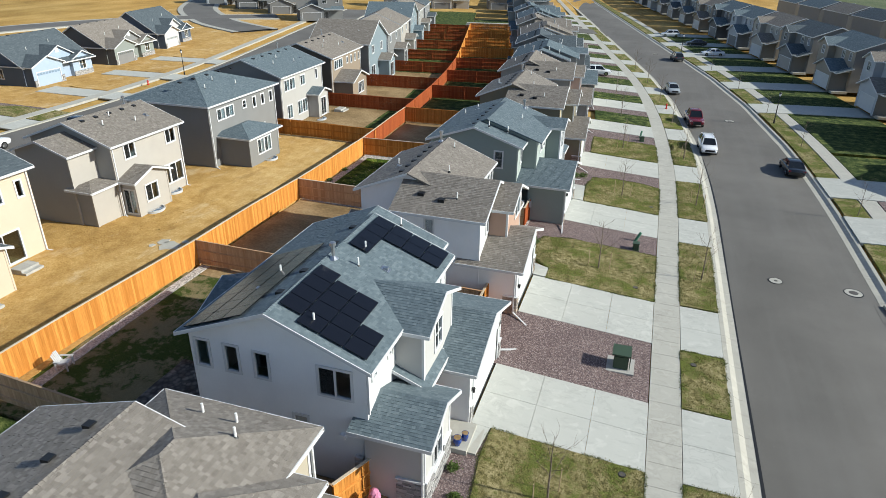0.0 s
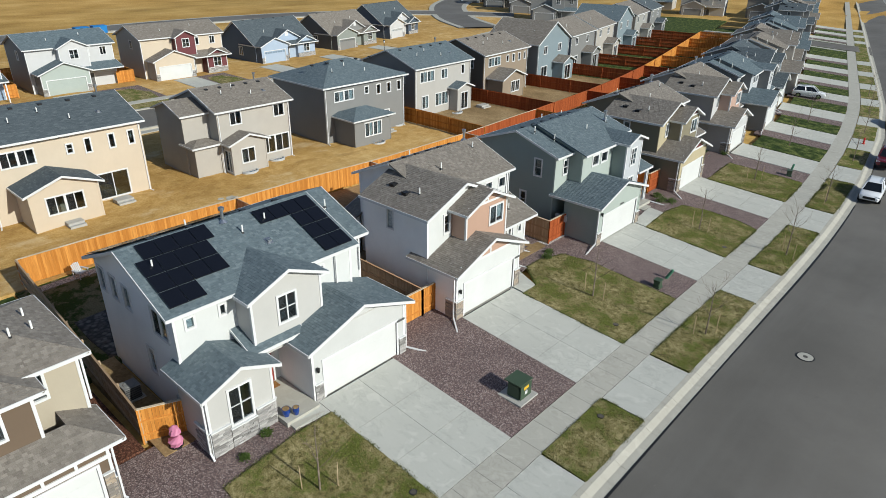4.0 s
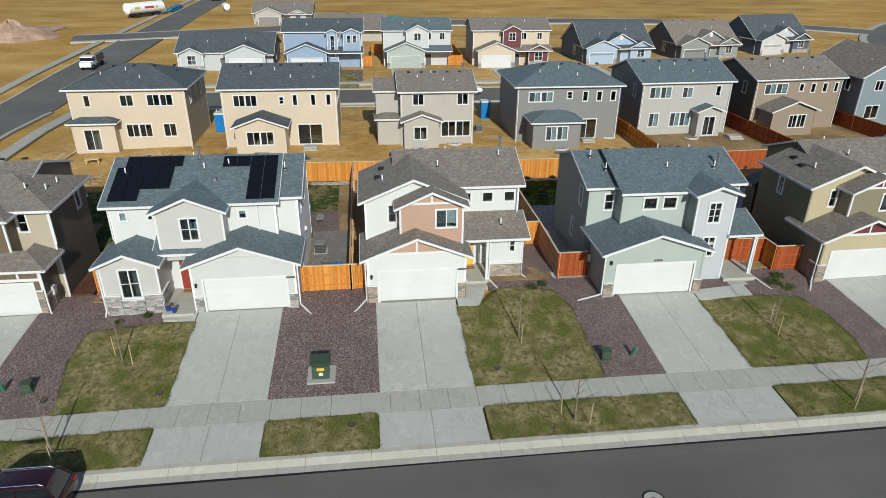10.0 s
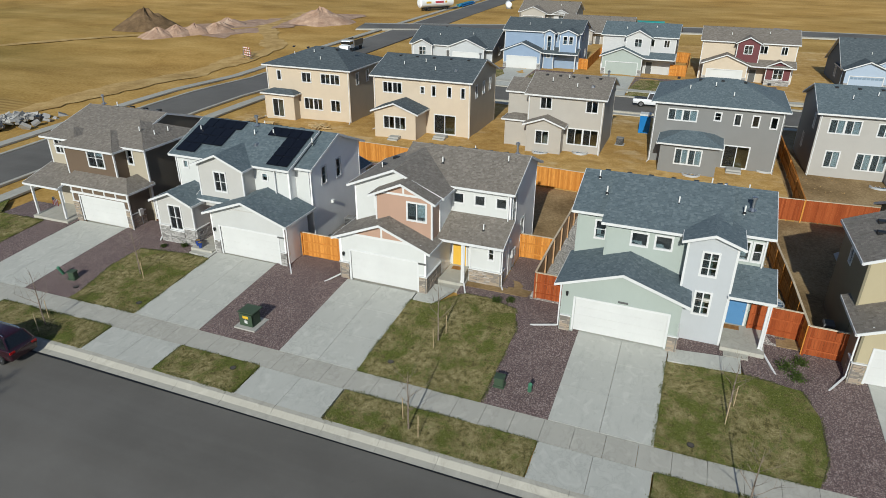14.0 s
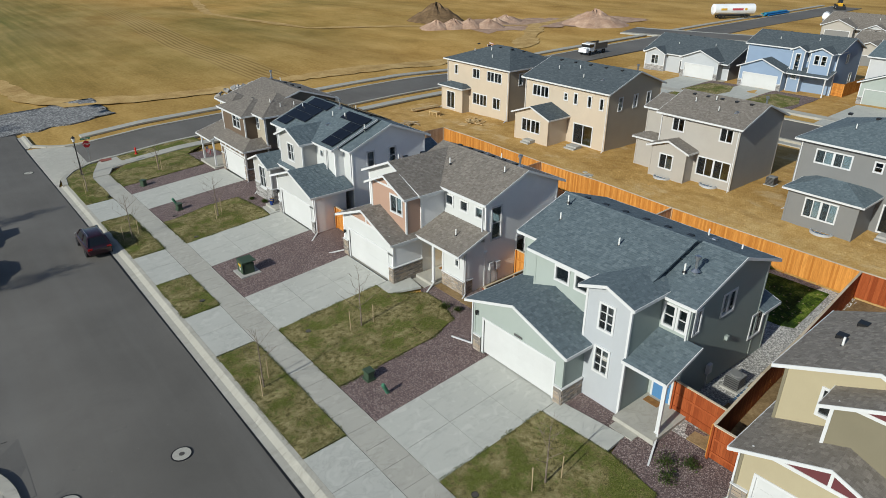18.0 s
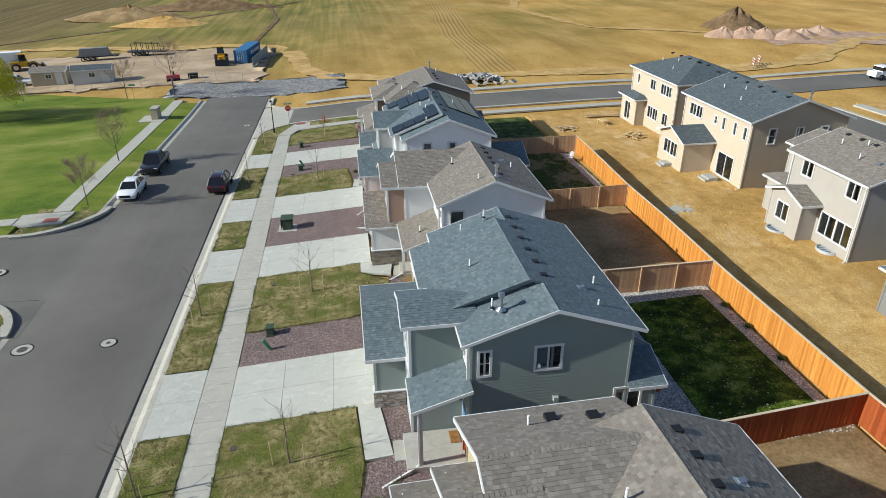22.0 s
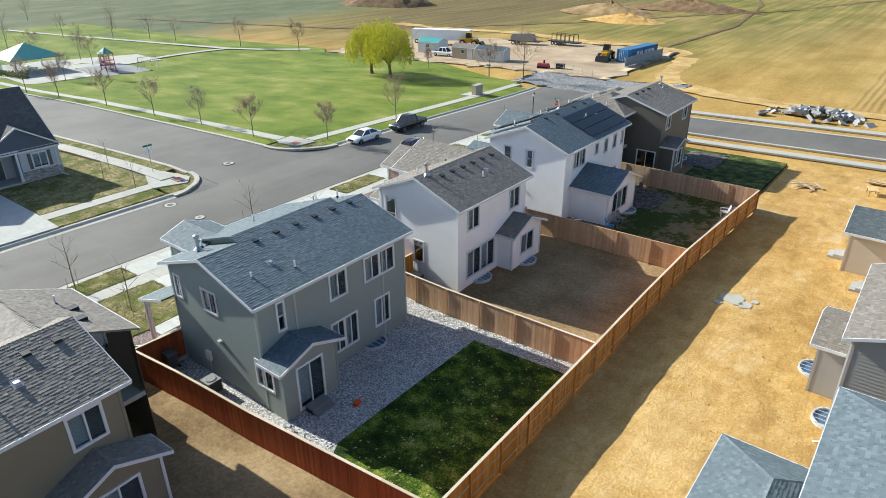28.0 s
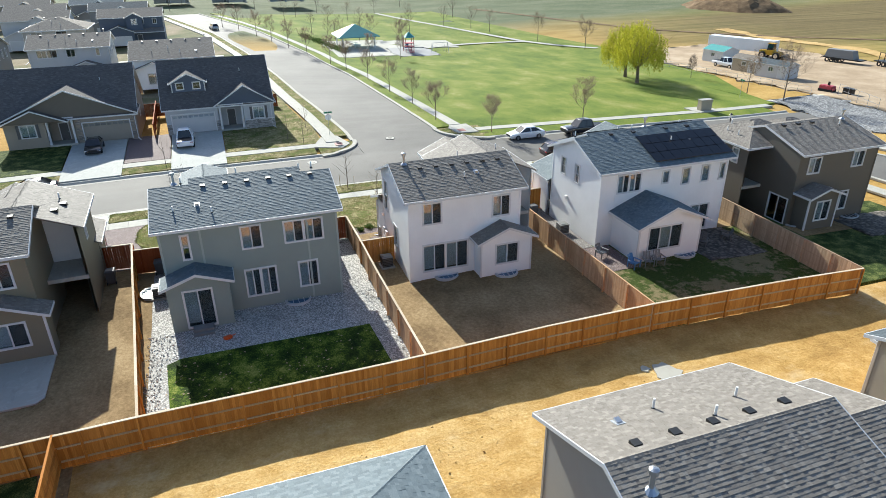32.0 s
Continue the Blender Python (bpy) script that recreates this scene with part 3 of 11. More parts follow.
def wall(h, mat, side, plane, poly, cuts=(), lap=0.17, name="wall", label=""):
    """A wall of lapped boards (lap: their height) or of smooth panel (lap 0), with openings cut through it."""
    F = SIDE[side]
    mb = Mesh()
    z0, z1 = min(p[1] for p in poly), max(p[1] for p in poly)
    lo, hi = min(p[0] for p in poly), max(p[0] for p in poly)
    zs = {round(z0, 4), round(z1, 4)} | {round(p[1], 4) for p in poly}
    for c in cuts:
        zs |= {round(c[2], 4), round(c[3], 4)}
    brd = [z0 + lap * k for k in range(1, int((z1 - z0) / lap) + 1)] if lap else []
    zs = sorted(zs | {round(b, 4) for b in brd})
    zs = [z for z in zs if z0 - 1e-6 <= z <= z1 + 1e-6]
    turn = side in "WN"

    def depth(z, top):
        if not lap:
            return 0.0
        f = (z - z0) / lap
        k = math.floor(f + (-1e-4 if top else 1e-4))
        return 0.017 * (1 - (f - k))

    for za, zb in zip(zs, zs[1:]):
        if zb - za < 1e-4:
            continue
        ia, ib = span(poly, za + 1e-6), span(poly, zb - 1e-6)
        if not ia or not ib:
            continue
        pieces = [(ia[0], ia[1], ib[0], ib[1])]
        for c in cuts:
            if c[2] < zb - 1e-5 and c[3] > za + 1e-5:
                nxt = []
                for a0, a1, b0, b1 in pieces:
                    if c[0] >= a1 or c[1] <= a0:
                        nxt.append((a0, a1, b0, b1))
                        continue
                    if c[0] > a0:
                        nxt.append((a0, c[0], b0, c[0]))
                    if c[1] < a1:
                        nxt.append((c[1], a1, c[1], b1))
                pieces = nxt
        for u in sorted({round(x, 4) for c in cuts for x in c[:2]}):
            nxt = []
            for a0, a1, b0, b1 in pieces:
                if max(a0, b0) + 1e-3 < u < min(a1, b1) - 1e-3:
                    nxt += [(a0, u, b0, u), (u, a1, u, b1)]
                else:
                    nxt.append((a0, a1, b0, b1))
            pieces = nxt
        ends = {round(x, 4) for p in pieces for x in (p[0], p[1])}
        both = {x for x in ends if sum(abs(p[1] - x) < 1e-4 for p in pieces) and sum(abs(p[0] - x) < 1e-4 for p in pieces)}
        oa, ob_ = depth(za, False), depth(zb, True)
        inner = -0.07 if h.lite else -0.15
        for a0, a1, b0, b1 in pieces:
            k = [F(plane, a0, za, inner), F(plane, a1, za, inner), F(plane, b1, zb, inner), F(plane, b0, zb, inner)]
            shell = [k[::-1]]
            j = list(k)
            if side in "NS":
                # at a corner the front or back wall closes the end
                if abs(a0 - lo) < 1e-3:
                    j[0], j[3] = F(plane, a0, za, 0.0), F(plane, b0, zb, 0.0)
                if abs(a1 - hi) < 1e-3:
                    j[1], j[2] = F(plane, a1, za, 0.0), F(plane, b1, zb, 0.0)
            if round(a0, 4) not in both:
                shell.append([j[0], F(plane, a0, za, oa), F(plane, b0, zb, ob_), j[3]][::-1])
            if round(a1, 4) not in both:
                shell.append([j[1], F(plane, a1, za, oa), F(plane, b1, zb, ob_), j[2]])
            for q in [] if h.lite else shell:
                mb.face(q[::-1] if turn else q)
            q = [F(plane, a0, za, oa), F(plane, a1, za, oa), F(plane, b1, zb, ob_), F(plane, b0, zb, ob_)]
            uv = [(a0, za), (a1, za), (b1, zb), (b0, zb)]
            mb.face(q[::-1] if turn else q, uv[::-1] if turn else uv)
            if lap and abs((za - z0) / lap - round((za - z0) / lap)) < 1e-3:
                e = [F(plane, a0, za, 0.0), F(plane, a1, za, 0.0), F(plane, a1, za, oa), F(plane, a0, za, oa)]
                mb.face(e[::-1] if turn else e)
    return h.part(name, mb, M[mat], label=label, weld=True)


def roof_plane(h, pts, rmat, edges="", trim="trim", thick=0.09, tabs=None):
    """A roof slab with the outline pts (its first edge the eave), shingles on it and boards along the edges marked f."""
    h.roofs += 1
    eps = 0.0025 * (h.roofs % 5)
    P = [Vector(p) + Vector((0, 0, eps)) for p in pts]
    nrm = (P[1] - P[0]).cross(P[2] - P[0]).normalized()
    if nrm.z < 0:
        P, edges = P[::-1], edges[::-1]
        nrm = -nrm
    u = Vector((0, 0, 1)).cross(nrm)
    u = u.normalized() if u.length > 1e-5 else Vector((1, 0, 0))
    v = nrm.cross(u)
    o = P[0]
    flat = [((p - o).dot(u), (p - o).dot(v)) for p in P]
    mb = Mesh()
    mb.face([tuple(p) for p in P], flat, 0)
    mb.face([tuple(p - Vector((0, 0, thick))) for p in P][::-1], m=1)
    for k, (a, b) in enumerate(zip(P, P[1:] + P[:1])):
        dz = Vector((0, 0, thick))
        mb.face([tuple(a - dz), tuple(b - dz), tuple(b), tuple(a)], m=1 if edges[k:k + 1] == "f" else 0)
    fb = mb if h.lite else Mesh()
    for k, e in enumerate(edges):
        if e != "f":
            continue
        a, b = (P[k], P[(k + 1) % len(P)])
        t = b - a
        n = Vector((t.y, -t.x, 0)).normalized()
        hh = 0.145 + eps
        c = [a - Vector((0, 0, hh)), b - Vector((0, 0, hh)), b - Vector((0, 0, hh)) + n * (0.035 + eps), a - Vector((0, 0, hh)) + n * (0.035 + eps)]
        up = Vector((0, 0, hh + 0.012))
        fb.hexa([tuple(x) for x in c] + [tuple(x + up) for x in c], 1 if h.lite else 0)
    if fb is not mb and fb.f:
        h.part("fascia", fb, M[trim])
    ob = h.part("roof", mb, [M["roof_" + rmat], M[trim]])
    if h.near if tabs is None else tabs:
        courses(h, P, flat, o, u, v, nrm, rmat)
    return ob


def courses(h, P, flat, o, u, v, nrm, rmat):
    """Single shingle tabs, lifted at their lower edge, course upon course."""
    rng = random.Random(int(abs(o.x * 71 + o.y * 37 + o.z * 13) * 10))
    vmin, vmax = min(f[1] for f in flat), max(f[1] for f in flat)
    mb = Mesh()
    n = int((vmax - vmin) / 0.145)
    for k in range(n + 1):
        va, vb = vmin + k * 0.145, min(vmin + (k + 1) * 0.145, vmax)
        sp = span(flat, min(max((va + vb) / 2, vmin + 1e-4), vmax - 1e-4))
        if not sp or vb - va < 0.03:
            continue
        x = sp[0] - rng.random() * 0.2
        while x < sp[1]:
            w = rng.choice((0.11, 0.14, 0.17, 0.22))
            a, b = max(x, sp[0]), min(x + w, sp[1])
            x += w
            if b - a < 0.03:
                continue
            lift = 0.009 + 0.009 * (rng.random() < 0.5) + 0.004 * rng.random()
            q = [o + u * a + v * va + nrm * lift, o + u * b + v * va + nrm * lift, o + u * b + v * vb + nrm * 0.004, o + u * a + v * vb + nrm * 0.004]
            g = [o + u * a + v * va, o + u * b + v * va]
            i = len(mb.v)
            mb.v.extend([tuple(p) for p in q] + [tuple(p) for p in g])
            mb.f.extend([(i, i + 1, i + 2, i + 3), (i + 4, i + 5, i + 1, i), (i + 5, i + 2, i + 1), (i + 4, i, i + 3)])
            mb.uv.extend([(a, va), (b, va), (b, vb), (a, vb)] + [(a, va)] * 10)
            mb.mi.extend([0, 0, 0, 0])
    if mb.f:
        h.part("shingles", mb, M["tab_" + rmat], kind="stuff")


def caps(h, p, q, rmat, wide=0.13):
    """Bent cap shingles along a ridge or hip from p to q."""
    p, q = Vector(p), Vector(q)
    t = (q - p)
    n = max(1, int(t.length / 0.16))
    t.normalize()
    a = t.cross(Vector((0, 0, 1))).normalized()
    up = a.cross(t)
    mb = Mesh()
    L = (q - p).length / n
    for k in range(n):
        x, y = p + t * (k * L), p + t * ((k + 1) * L)
        lo, hi = 0.035, 0.018
        ring = [[x - a * wide - up * 0.03, x + up * lo, x + a * wide - up * 0.03], [y - a * wide - up * 0.045, y + up * hi, y + a * wide - up * 0.045]]
        mb.face([tuple(ring[0][1]), tuple(ring[0][0]), tuple(ring[1][0]), tuple(ring[1][1])])
        mb.face([tuple(ring[0][2]), tuple(ring[0][1]), tuple(ring[1][1]), tuple(ring[1][2])])
        mb.face([tuple(ring[0][0]), tuple(ring[0][1]), tuple(ring[0][2])])
    h.part("ridge_capping", mb, M["tab_" + rmat], kind="stuff")


def window(h, side, plane, u0, u1, z0, z1, cols=2, rows=1, blind=0.0, trim="trim", door=False, case=0.055):
    """Casing, sash bars and one pane to each light; a lowered blind where one shows."""
    F = SIDE[side]
    mb = Mesh()

    def bx(mb, a0, a1, b0, b1, o0, o1):
        p, q = F(plane, a0, b0, o0), F(plane, a1, b1, o1)
        mb.box(tuple(min(x) for x in zip(p, q)), tuple(max(x) for x in zip(p, q)))

    bx(mb, u0 - case, u0 + 0.06, z0 - case, z1 + case, -0.06, 0.05)
    bx(mb, u1 - 0.06, u1 + case, z0 - case, z1 + case, -0.06, 0.05)
    bx(mb, u0 + 0.06, u1 - 0.06, z1 - 0.06, z1 + case, -0.06, 0.05)
    bx(mb, u0 + 0.06, u1 - 0.06, z0 - case, z0 + 0.06, -0.06, 0.055)
    w = (u1 - u0) / cols
    for k in range(1, cols):
        e = 0.09 if cols == 4 and k == 2 else 0.036
        bx(mb, u0 + w * k - e, u0 + w * k + e, z0 + 0.05, z1 - 0.05, -0.06, 0.025)
    hz = (z1 - z0) / rows
    for k in range(1, rows):
        bx(mb, u0 + 0.03, u1 - 0.03, z0 + hz * k - 0.014, z0 + hz * k + 0.014, -0.055, 0.018)
    if h.lite:
        i = len(mb.f)
        bx(mb, u0 + 0.03, u1 - 0.03, z0 + 0.03, z1 - 0.03, -0.045, -0.035)
        mb.mi = [0] * i + [1] * (len(mb.f) - i)
    ob = h.part("patio_door" if door else "window", mb, [M[trim], M["glass"]] if h.lite else M[trim])
    for k in range(0 if h.lite else cols):
        pm = Mesh()
        a, b = (u0 + 0.03, u1 - 0.03) if h.lite else (u0 + w * k + 0.03, u0 + w * (k + 1) - 0.03)
        bx(pm, a, b, z0 + 0.03, z1 - 0.03, -0.045, -0.035)
        g = h.part("pane", pm, M["glass"], ob)
        if cols > 1 and k % 2 == 0 and not h.lite and (h.near or side == "W" or plane < -35) and not door:
            sm = Mesh()
            bx(sm, a + 0.01, b - 0.01, z0 + 0.05, z1 - 0.05, -0.02, -0.012)
            h.part("insect_screen", sm, M["screen"], ob)
    if blind:
        bm_ = Mesh()
        bx(bm_, u0 + 0.03, u1 - 0.03, z1 - (z1 - z0) * blind, z1 - 0.02, -0.12, -0.10)
        h.part("blind", bm_, M["blind"], ob)
    return ob


def put(h, side, plane, wins, trim="trim"):
    """Windows from (u0, u1, z0, z1, cols, rows, blind) rows; returns their openings."""
    for w in wins:
        w = tuple(w) + (2, 1, 0.93 if side == "W" else 0.0)[len(w) - 4:]
        window(h, side, plane, *w[:7], trim=trim)
    return [w[:4] for w in wins]


def vol(h, x0, x1, y0, y1, z0, z1, roof="gy", pitch=0.34, oh=0.42, rk=(0.35, 0.35), wall_="white", front=None, rmat="grey", op=None, sides="ENSW", floors=True, trim="trim", tabs=None, corner=True, lapside=0.17, lapfront=0.0, lapback=0.0, rake=""):
    """One block of a house: four walls with their openings, floors, and a roof (gy, gx: gable along s or d; hip; none)."""
    op = op or {}
    xm, ym = (x0 + x1) / 2, (y0 + y1) / 2
    rise = pitch * ((x1 - x0) if roof == "gy" else (y1 - y0)) / 2
    for sd in sides:
        lo, hi = (y0, y1) if sd in "EW" else (x0, x1)
        plane = {"E": x1, "W": x0, "N": y1, "S": y0}[sd]
        poly = [(lo, z0), (hi, z0), (hi, z1), (lo, z1)]
        if (roof == "gy" and sd in "NS") or (roof == "gx" and sd in "EW"):
            poly = [(lo, z0), (hi, z0), (hi, z1), ((lo + hi) / 2, z1 + rise), (lo, z1)]
        cuts = put(h, sd, plane, op.get(sd, []), trim) + list(op.get(sd + "cut", []))
        isf = sd == "E"
        lp = lapfront if isf else (lapside if sd in "NS" or lapback is None else lapback)
        wall(h, (front or wall_) if isf else wall_, sd, plane, poly, cuts, lap=lp)
    if corner and not h.lite:
        for x, y in ((x1, y0), (x1, y1), (x0, y0), (x0, y1)):
            if ("E" if x == x1 else "W") in sides and ("S" if y == y0 else "N") in sides:
                sx, sy = (1 if x == x1 else -1), (1 if y == y1 else -1)
                cb = Mesh()
                a = (x - sx * 0.09, y - sy * 0.09, z0)
                b = (x + sx * 0.032, y + sy * 0.032, z1 - 0.02)
                cb.box(tuple(min(k) for k in zip(a, b)), tuple(max(k) for k in zip(a, b)))
                h.part("corner_board", cb, M[trim if corner is True else corner])
    if floors and not h.lite:
        fb = Mesh()
        fb.box((x0 + 0.02, y0 + 0.02, z0 - 0.3), (x1 - 0.02, y1 - 0.02, z0 + 0.05))
        h.part("floor_slab", fb, M["concrete"])
        if z1 - z0 > 4:
            fb = Mesh()
            fb.box((x0 + 0.02, y0 + 0.02, z0 + 2.75), (x1 - 0.02, y1 - 0.02, z0 + 3.0))
            h.part("floor_slab", fb, M["concrete"])
            fb = Mesh()
            fb.box((xm - 0.06, y0 + 0.02, z0 + 3.0), (xm + 0.06, y1 - 0.02, z1))
            h.part("partition", fb, M["blind"])
    ze = z1 - oh * pitch
    if roof == "gy":
        ra, rb = y0 - rk[0], y1 + rk[1]
        zr = z1 + rise
        ea, eb = ("f" if rk[0] else "-"), ("f" if rk[1] else "-")
        if rake == "none":
            ea = eb = "-"
        roof_plane(h, [(x1 + oh, ra, ze), (x1 + oh, rb, ze), (xm, rb, zr), (xm, ra, zr)], rmat, "f" + eb + "-" + ("-" if rake == "back" else ea), trim, tabs=tabs)
        roof_plane(h, [(x0 - oh, rb, ze), (x0 - oh, ra, ze), (xm, ra, zr), (xm, rb, zr)], rmat, "f" + ea + "-" + ("-" if rake == "front" else eb), trim, tabs=tabs)
        if h.near if tabs is None else tabs:
            caps(h, (xm, ra, zr), (xm, rb, zr), rmat)
    elif roof == "gx":
        ra, rb = x0 - rk[0], x1 + rk[1]
        zr = z1 + rise
        ea, eb = ("f" if rk[0] and "W" in sides else "-"), ("f" if rk[1] and ("E" in sides or not sides) else "-")
        roof_plane(h, [(rb, y1 + oh, ze), (ra, y1 + oh, ze), (ra, ym, zr), (rb, ym, zr)], rmat, "f" + ea + "-" + eb, trim, tabs=tabs)
        roof_plane(h, [(ra, y0 - oh, ze), (rb, y0 - oh, ze), (rb, ym, zr), (ra, ym, zr)], rmat, "f" + eb + "-" + ea, trim, tabs=tabs)
        if h.near if tabs is None else tabs:
            caps(h, (ra, ym, zr), (rb, ym, zr), rmat)
    elif roof == "hip":
        a0, a1, b0, b1 = x0 - oh, x1 + oh, y0 - oh, y1 + oh
        w = min(a1 - a0, b1 - b0) / 2
        zr = ze + pitch * w
        if b1 - b0 >= a1 - a0:
            r0, r1 = (xm, b0 + w, zr), (xm, b1 - w, zr)
            pl = [[(a1, b0, ze), (a1, b1, ze), r1, r0], [(a0, b1, ze), (a0, b0, ze), r0, r1], [(a0, b0, ze), (a1, b0, ze), r0], [(a1, b1, ze), (a0, b1, ze), r1]]
        else:
            r0, r1 = (a0 + w, ym, zr), (a1 - w, ym, zr)
            pl = [[(a0, b0, ze), (a1, b0, ze), r1, r0], [(a1, b1, ze), (a0, b1, ze), r0, r1], [(a1, b0, ze), (a1, b1, ze), r1], [(a0, b1, ze), (a0, b0, ze), r0]]
        for p in pl:
            roof_plane(h, p, rmat, "f" + "-" * (len(p) - 1), trim, tabs=tabs)
        if h.near if tabs is None else tabs:
            for c, r in (((a0, b0, ze), r0), ((a1, b1, ze), r1), ((a1, b0, ze), r0 if b1 - b0 >= a1 - a0 else r1), ((a0, b1, ze), r1 if b1 - b0 >= a1 - a0 else r0)):
                caps(h, c, r, rmat)
            if (Vector(r0) - Vector(r1)).length > 0.2:
                caps(h, r0, r1, rmat)
    return ze, rise


def shed(h, x0, x1, y0, y1, zhi, zlo, rmat, edges="ff-f", trim="trim", tabs=None):
    """A lean-to roof falling from x0 to x1."""
    if x1 > x0:
        p = [(x1, y0, zlo), (x1, y1, zlo), (x0, y1, zhi), (x0, y0, zhi)]
    else:
        p = [(x1, y1, zlo), (x1, y0, zlo), (x0, y0, zhi), (x0, y1, zhi)]
    roof_plane(h, p, rmat, edges, trim, tabs=tabs)


def garage_door(h, x, y0, y1, z0, z1, mat="door_white", trim="trim", lights=False):
    mb = Mesh()
    for a, b, c, d in ((y0 - 0.12, y0, z0, z1 + 0.12), (y1, y1 + 0.12, z0, z1 + 0.12), (y0, y1, z1, z1 + 0.12)):
        mb.box((x - 0.1, a, c), (x + 0.045, b, d))
    g = h.part("garage_door", mb, M[trim])
    n = 1 if h.lite else 4
    for k in range(n):
        a, b = z0 + (z1 - z0) * k / n, z0 + (z1 - z0) * (k + 1) / n - 0.004
        sec = Mesh()
        sec.box((x - 0.10, y0, a), (x - 0.045, y1, b))
        if lights and k == n - 1:
            w = (y1 - y0) / 8
            for j in range(8):
                sec.box((x - 0.046, y0 + w * j + 0.07, b - 0.42), (x - 0.038, y0 + w * (j + 1) - 0.07, b - 0.12), 1)
        h.part("door_section", sec, [M[mat], M["glass"]], g)
    return [(y0, y1, z0, z1)]


def veneer(h, side, plane, u0, u1, z0, z1, mat="stone"):
    """Stacked stone facing with a sill, stone by stone."""
    F = SIDE[side]
    rng = random.Random(int(abs(u0 * 31 + plane * 17) * 10))
    mb = Mesh()

    def bx(a0, a1, b0, b1, o0, o1, m):
        p, q = F(plane, a0, b0, o0), F(plane, a1, b1, o1)
        mb.box(tuple(min(x) for x in zip(p, q)), tuple(max(x) for x in zip(p, q)), m)

    bx(u0, u1, z0, z1, 0.0, 0.05, 1)
    z = z0
    while z < z1 - 0.05:
        hh = min(rng.choice((0.075, 0.10, 0.13)), z1 - z)
        u = u0
        while u < u1 - 0.02:
            w = min(rng.uniform(0.18, 0.5), u1 - u)
            bx(u + 0.006, u + w - 0.006, z + 0.006, z + hh - 0.006, 0.04, 0.075 + 0.035 * rng.random(), 0)
            u += w
        z += hh
    ob = h.part("stone_veneer", mb, [M[mat], M["mortar"]], kind="stuff")
    if h.lite:
        return ob
    sl = Mesh()
    mb = sl
    bx(u0 - 0.02, u1 + 0.02, z1, z1 + 0.06, 0.0, 0.13, 0)
    h.part("stone_sill", sl, M["trim"])
    return ob


def pipe(h, x, y, z, hgt=0.42, r=0.045):
    mb = Mesh()
    mb.tube([(x, y, z - 0.15), (x, y, z + hgt)], r, 8)
    p = h.part("vent_pipe", mb, M["pipe"])
    if h.lite:
        return
    fl = Mesh()
    fl.tube([(x, y, z - 0.05), (x, y, z + 0.05)], [r * 2.6, r * 1.1], 8)
    h.part("flashing", fl, M["black"], p)


def flue(h, x, y, z):
    mb = Mesh()
    mb.tube([(x, y, z - 0.2), (x, y, z + 0.6)], 0.08, 10)
    mb.tube([(x, y, z + 0.6), (x, y, z + 0.63), (x, y, z + 0.78), (x, y, z + 0.82)], [0.08, 0.15, 0.15, 0.05], 10)
    mb.tube([(x, y, z - 0.02), (x, y, z + 0.12)], [0.24, 0.09], 10)
    h.part("flue", mb, M["steel"], label="galvanised gas flue with a round cap")


def boxvent(h, x, y, z, slope, away):
    """A low box vent lying on a slope that falls away in +d (away 1) or -d (away -1)."""
    mb = Mesh()
    w, l = 0.15, 0.15

    def g(dx, dy, up):
        return (x + dx * away, y + dy, z - slope * dx + up)

    mb.hexa([g(-l, -w, -0.02), g(l, -w, -0.02), g(l, w, -0.02), g(-l, w, -0.02), g(-l, -w, 0.05), g(l, -w, 0.14), g(l, w, 0.14), g(-l, w, 0.05)])
    h.part("roof_vent", mb, M["black"])


def capvent(h, x, y, z, slope, away):
    """A galvanised exhaust cap with its flashing, lying on a slope."""
    mb = Mesh()

    def g(dx, dy, up):
        return (x + dx * away, y + dy, z - slope * dx + up)

    mb.hexa([g(-0.2, -0.17, -0.02), g(0.22, -0.17, -0.02), g(0.22, 0.17, -0.02), g(-0.2, 0.17, -0.02), g(-0.2, -0.17, 0.03), g(0.22, -0.17, 0.03), g(0.22, 0.17, 0.03), g(-0.2, 0.17, 0.03)])
    mb.hexa([g(-0.1, -0.1, 0.03), g(0.14, -0.1, 0.03), g(0.14, 0.1, 0.03), g(-0.1, 0.1, 0.03), g(-0.08, -0.1, 0.07), g(0.14, -0.1, 0.17), g(0.14, 0.1, 0.17), g(-0.08, 0.1, 0.07)])
    h.part("exhaust_cap", mb, M["steel"], label="galvanised exhaust cap with flashing")


def downpipe(h, x, y, z0, z1, out=(1.6, 0.6), col="trim"):
    mb = Mesh()
    mb.box((x - 0.04, y - 0.04, z0 + 0.2), (x + 0.04, y + 0.04, z1))
    p = h.part("downpipe", mb, M[col])
    if out:
        e = Mesh()
        e.bar((x, y, z0 + 0.2), (x + out[0], y + out[1], z0 - 0.05 - 0.075 * max(out[0], 0)), 0.09, 0.07)
        h.part("extension", e, M[col], p)


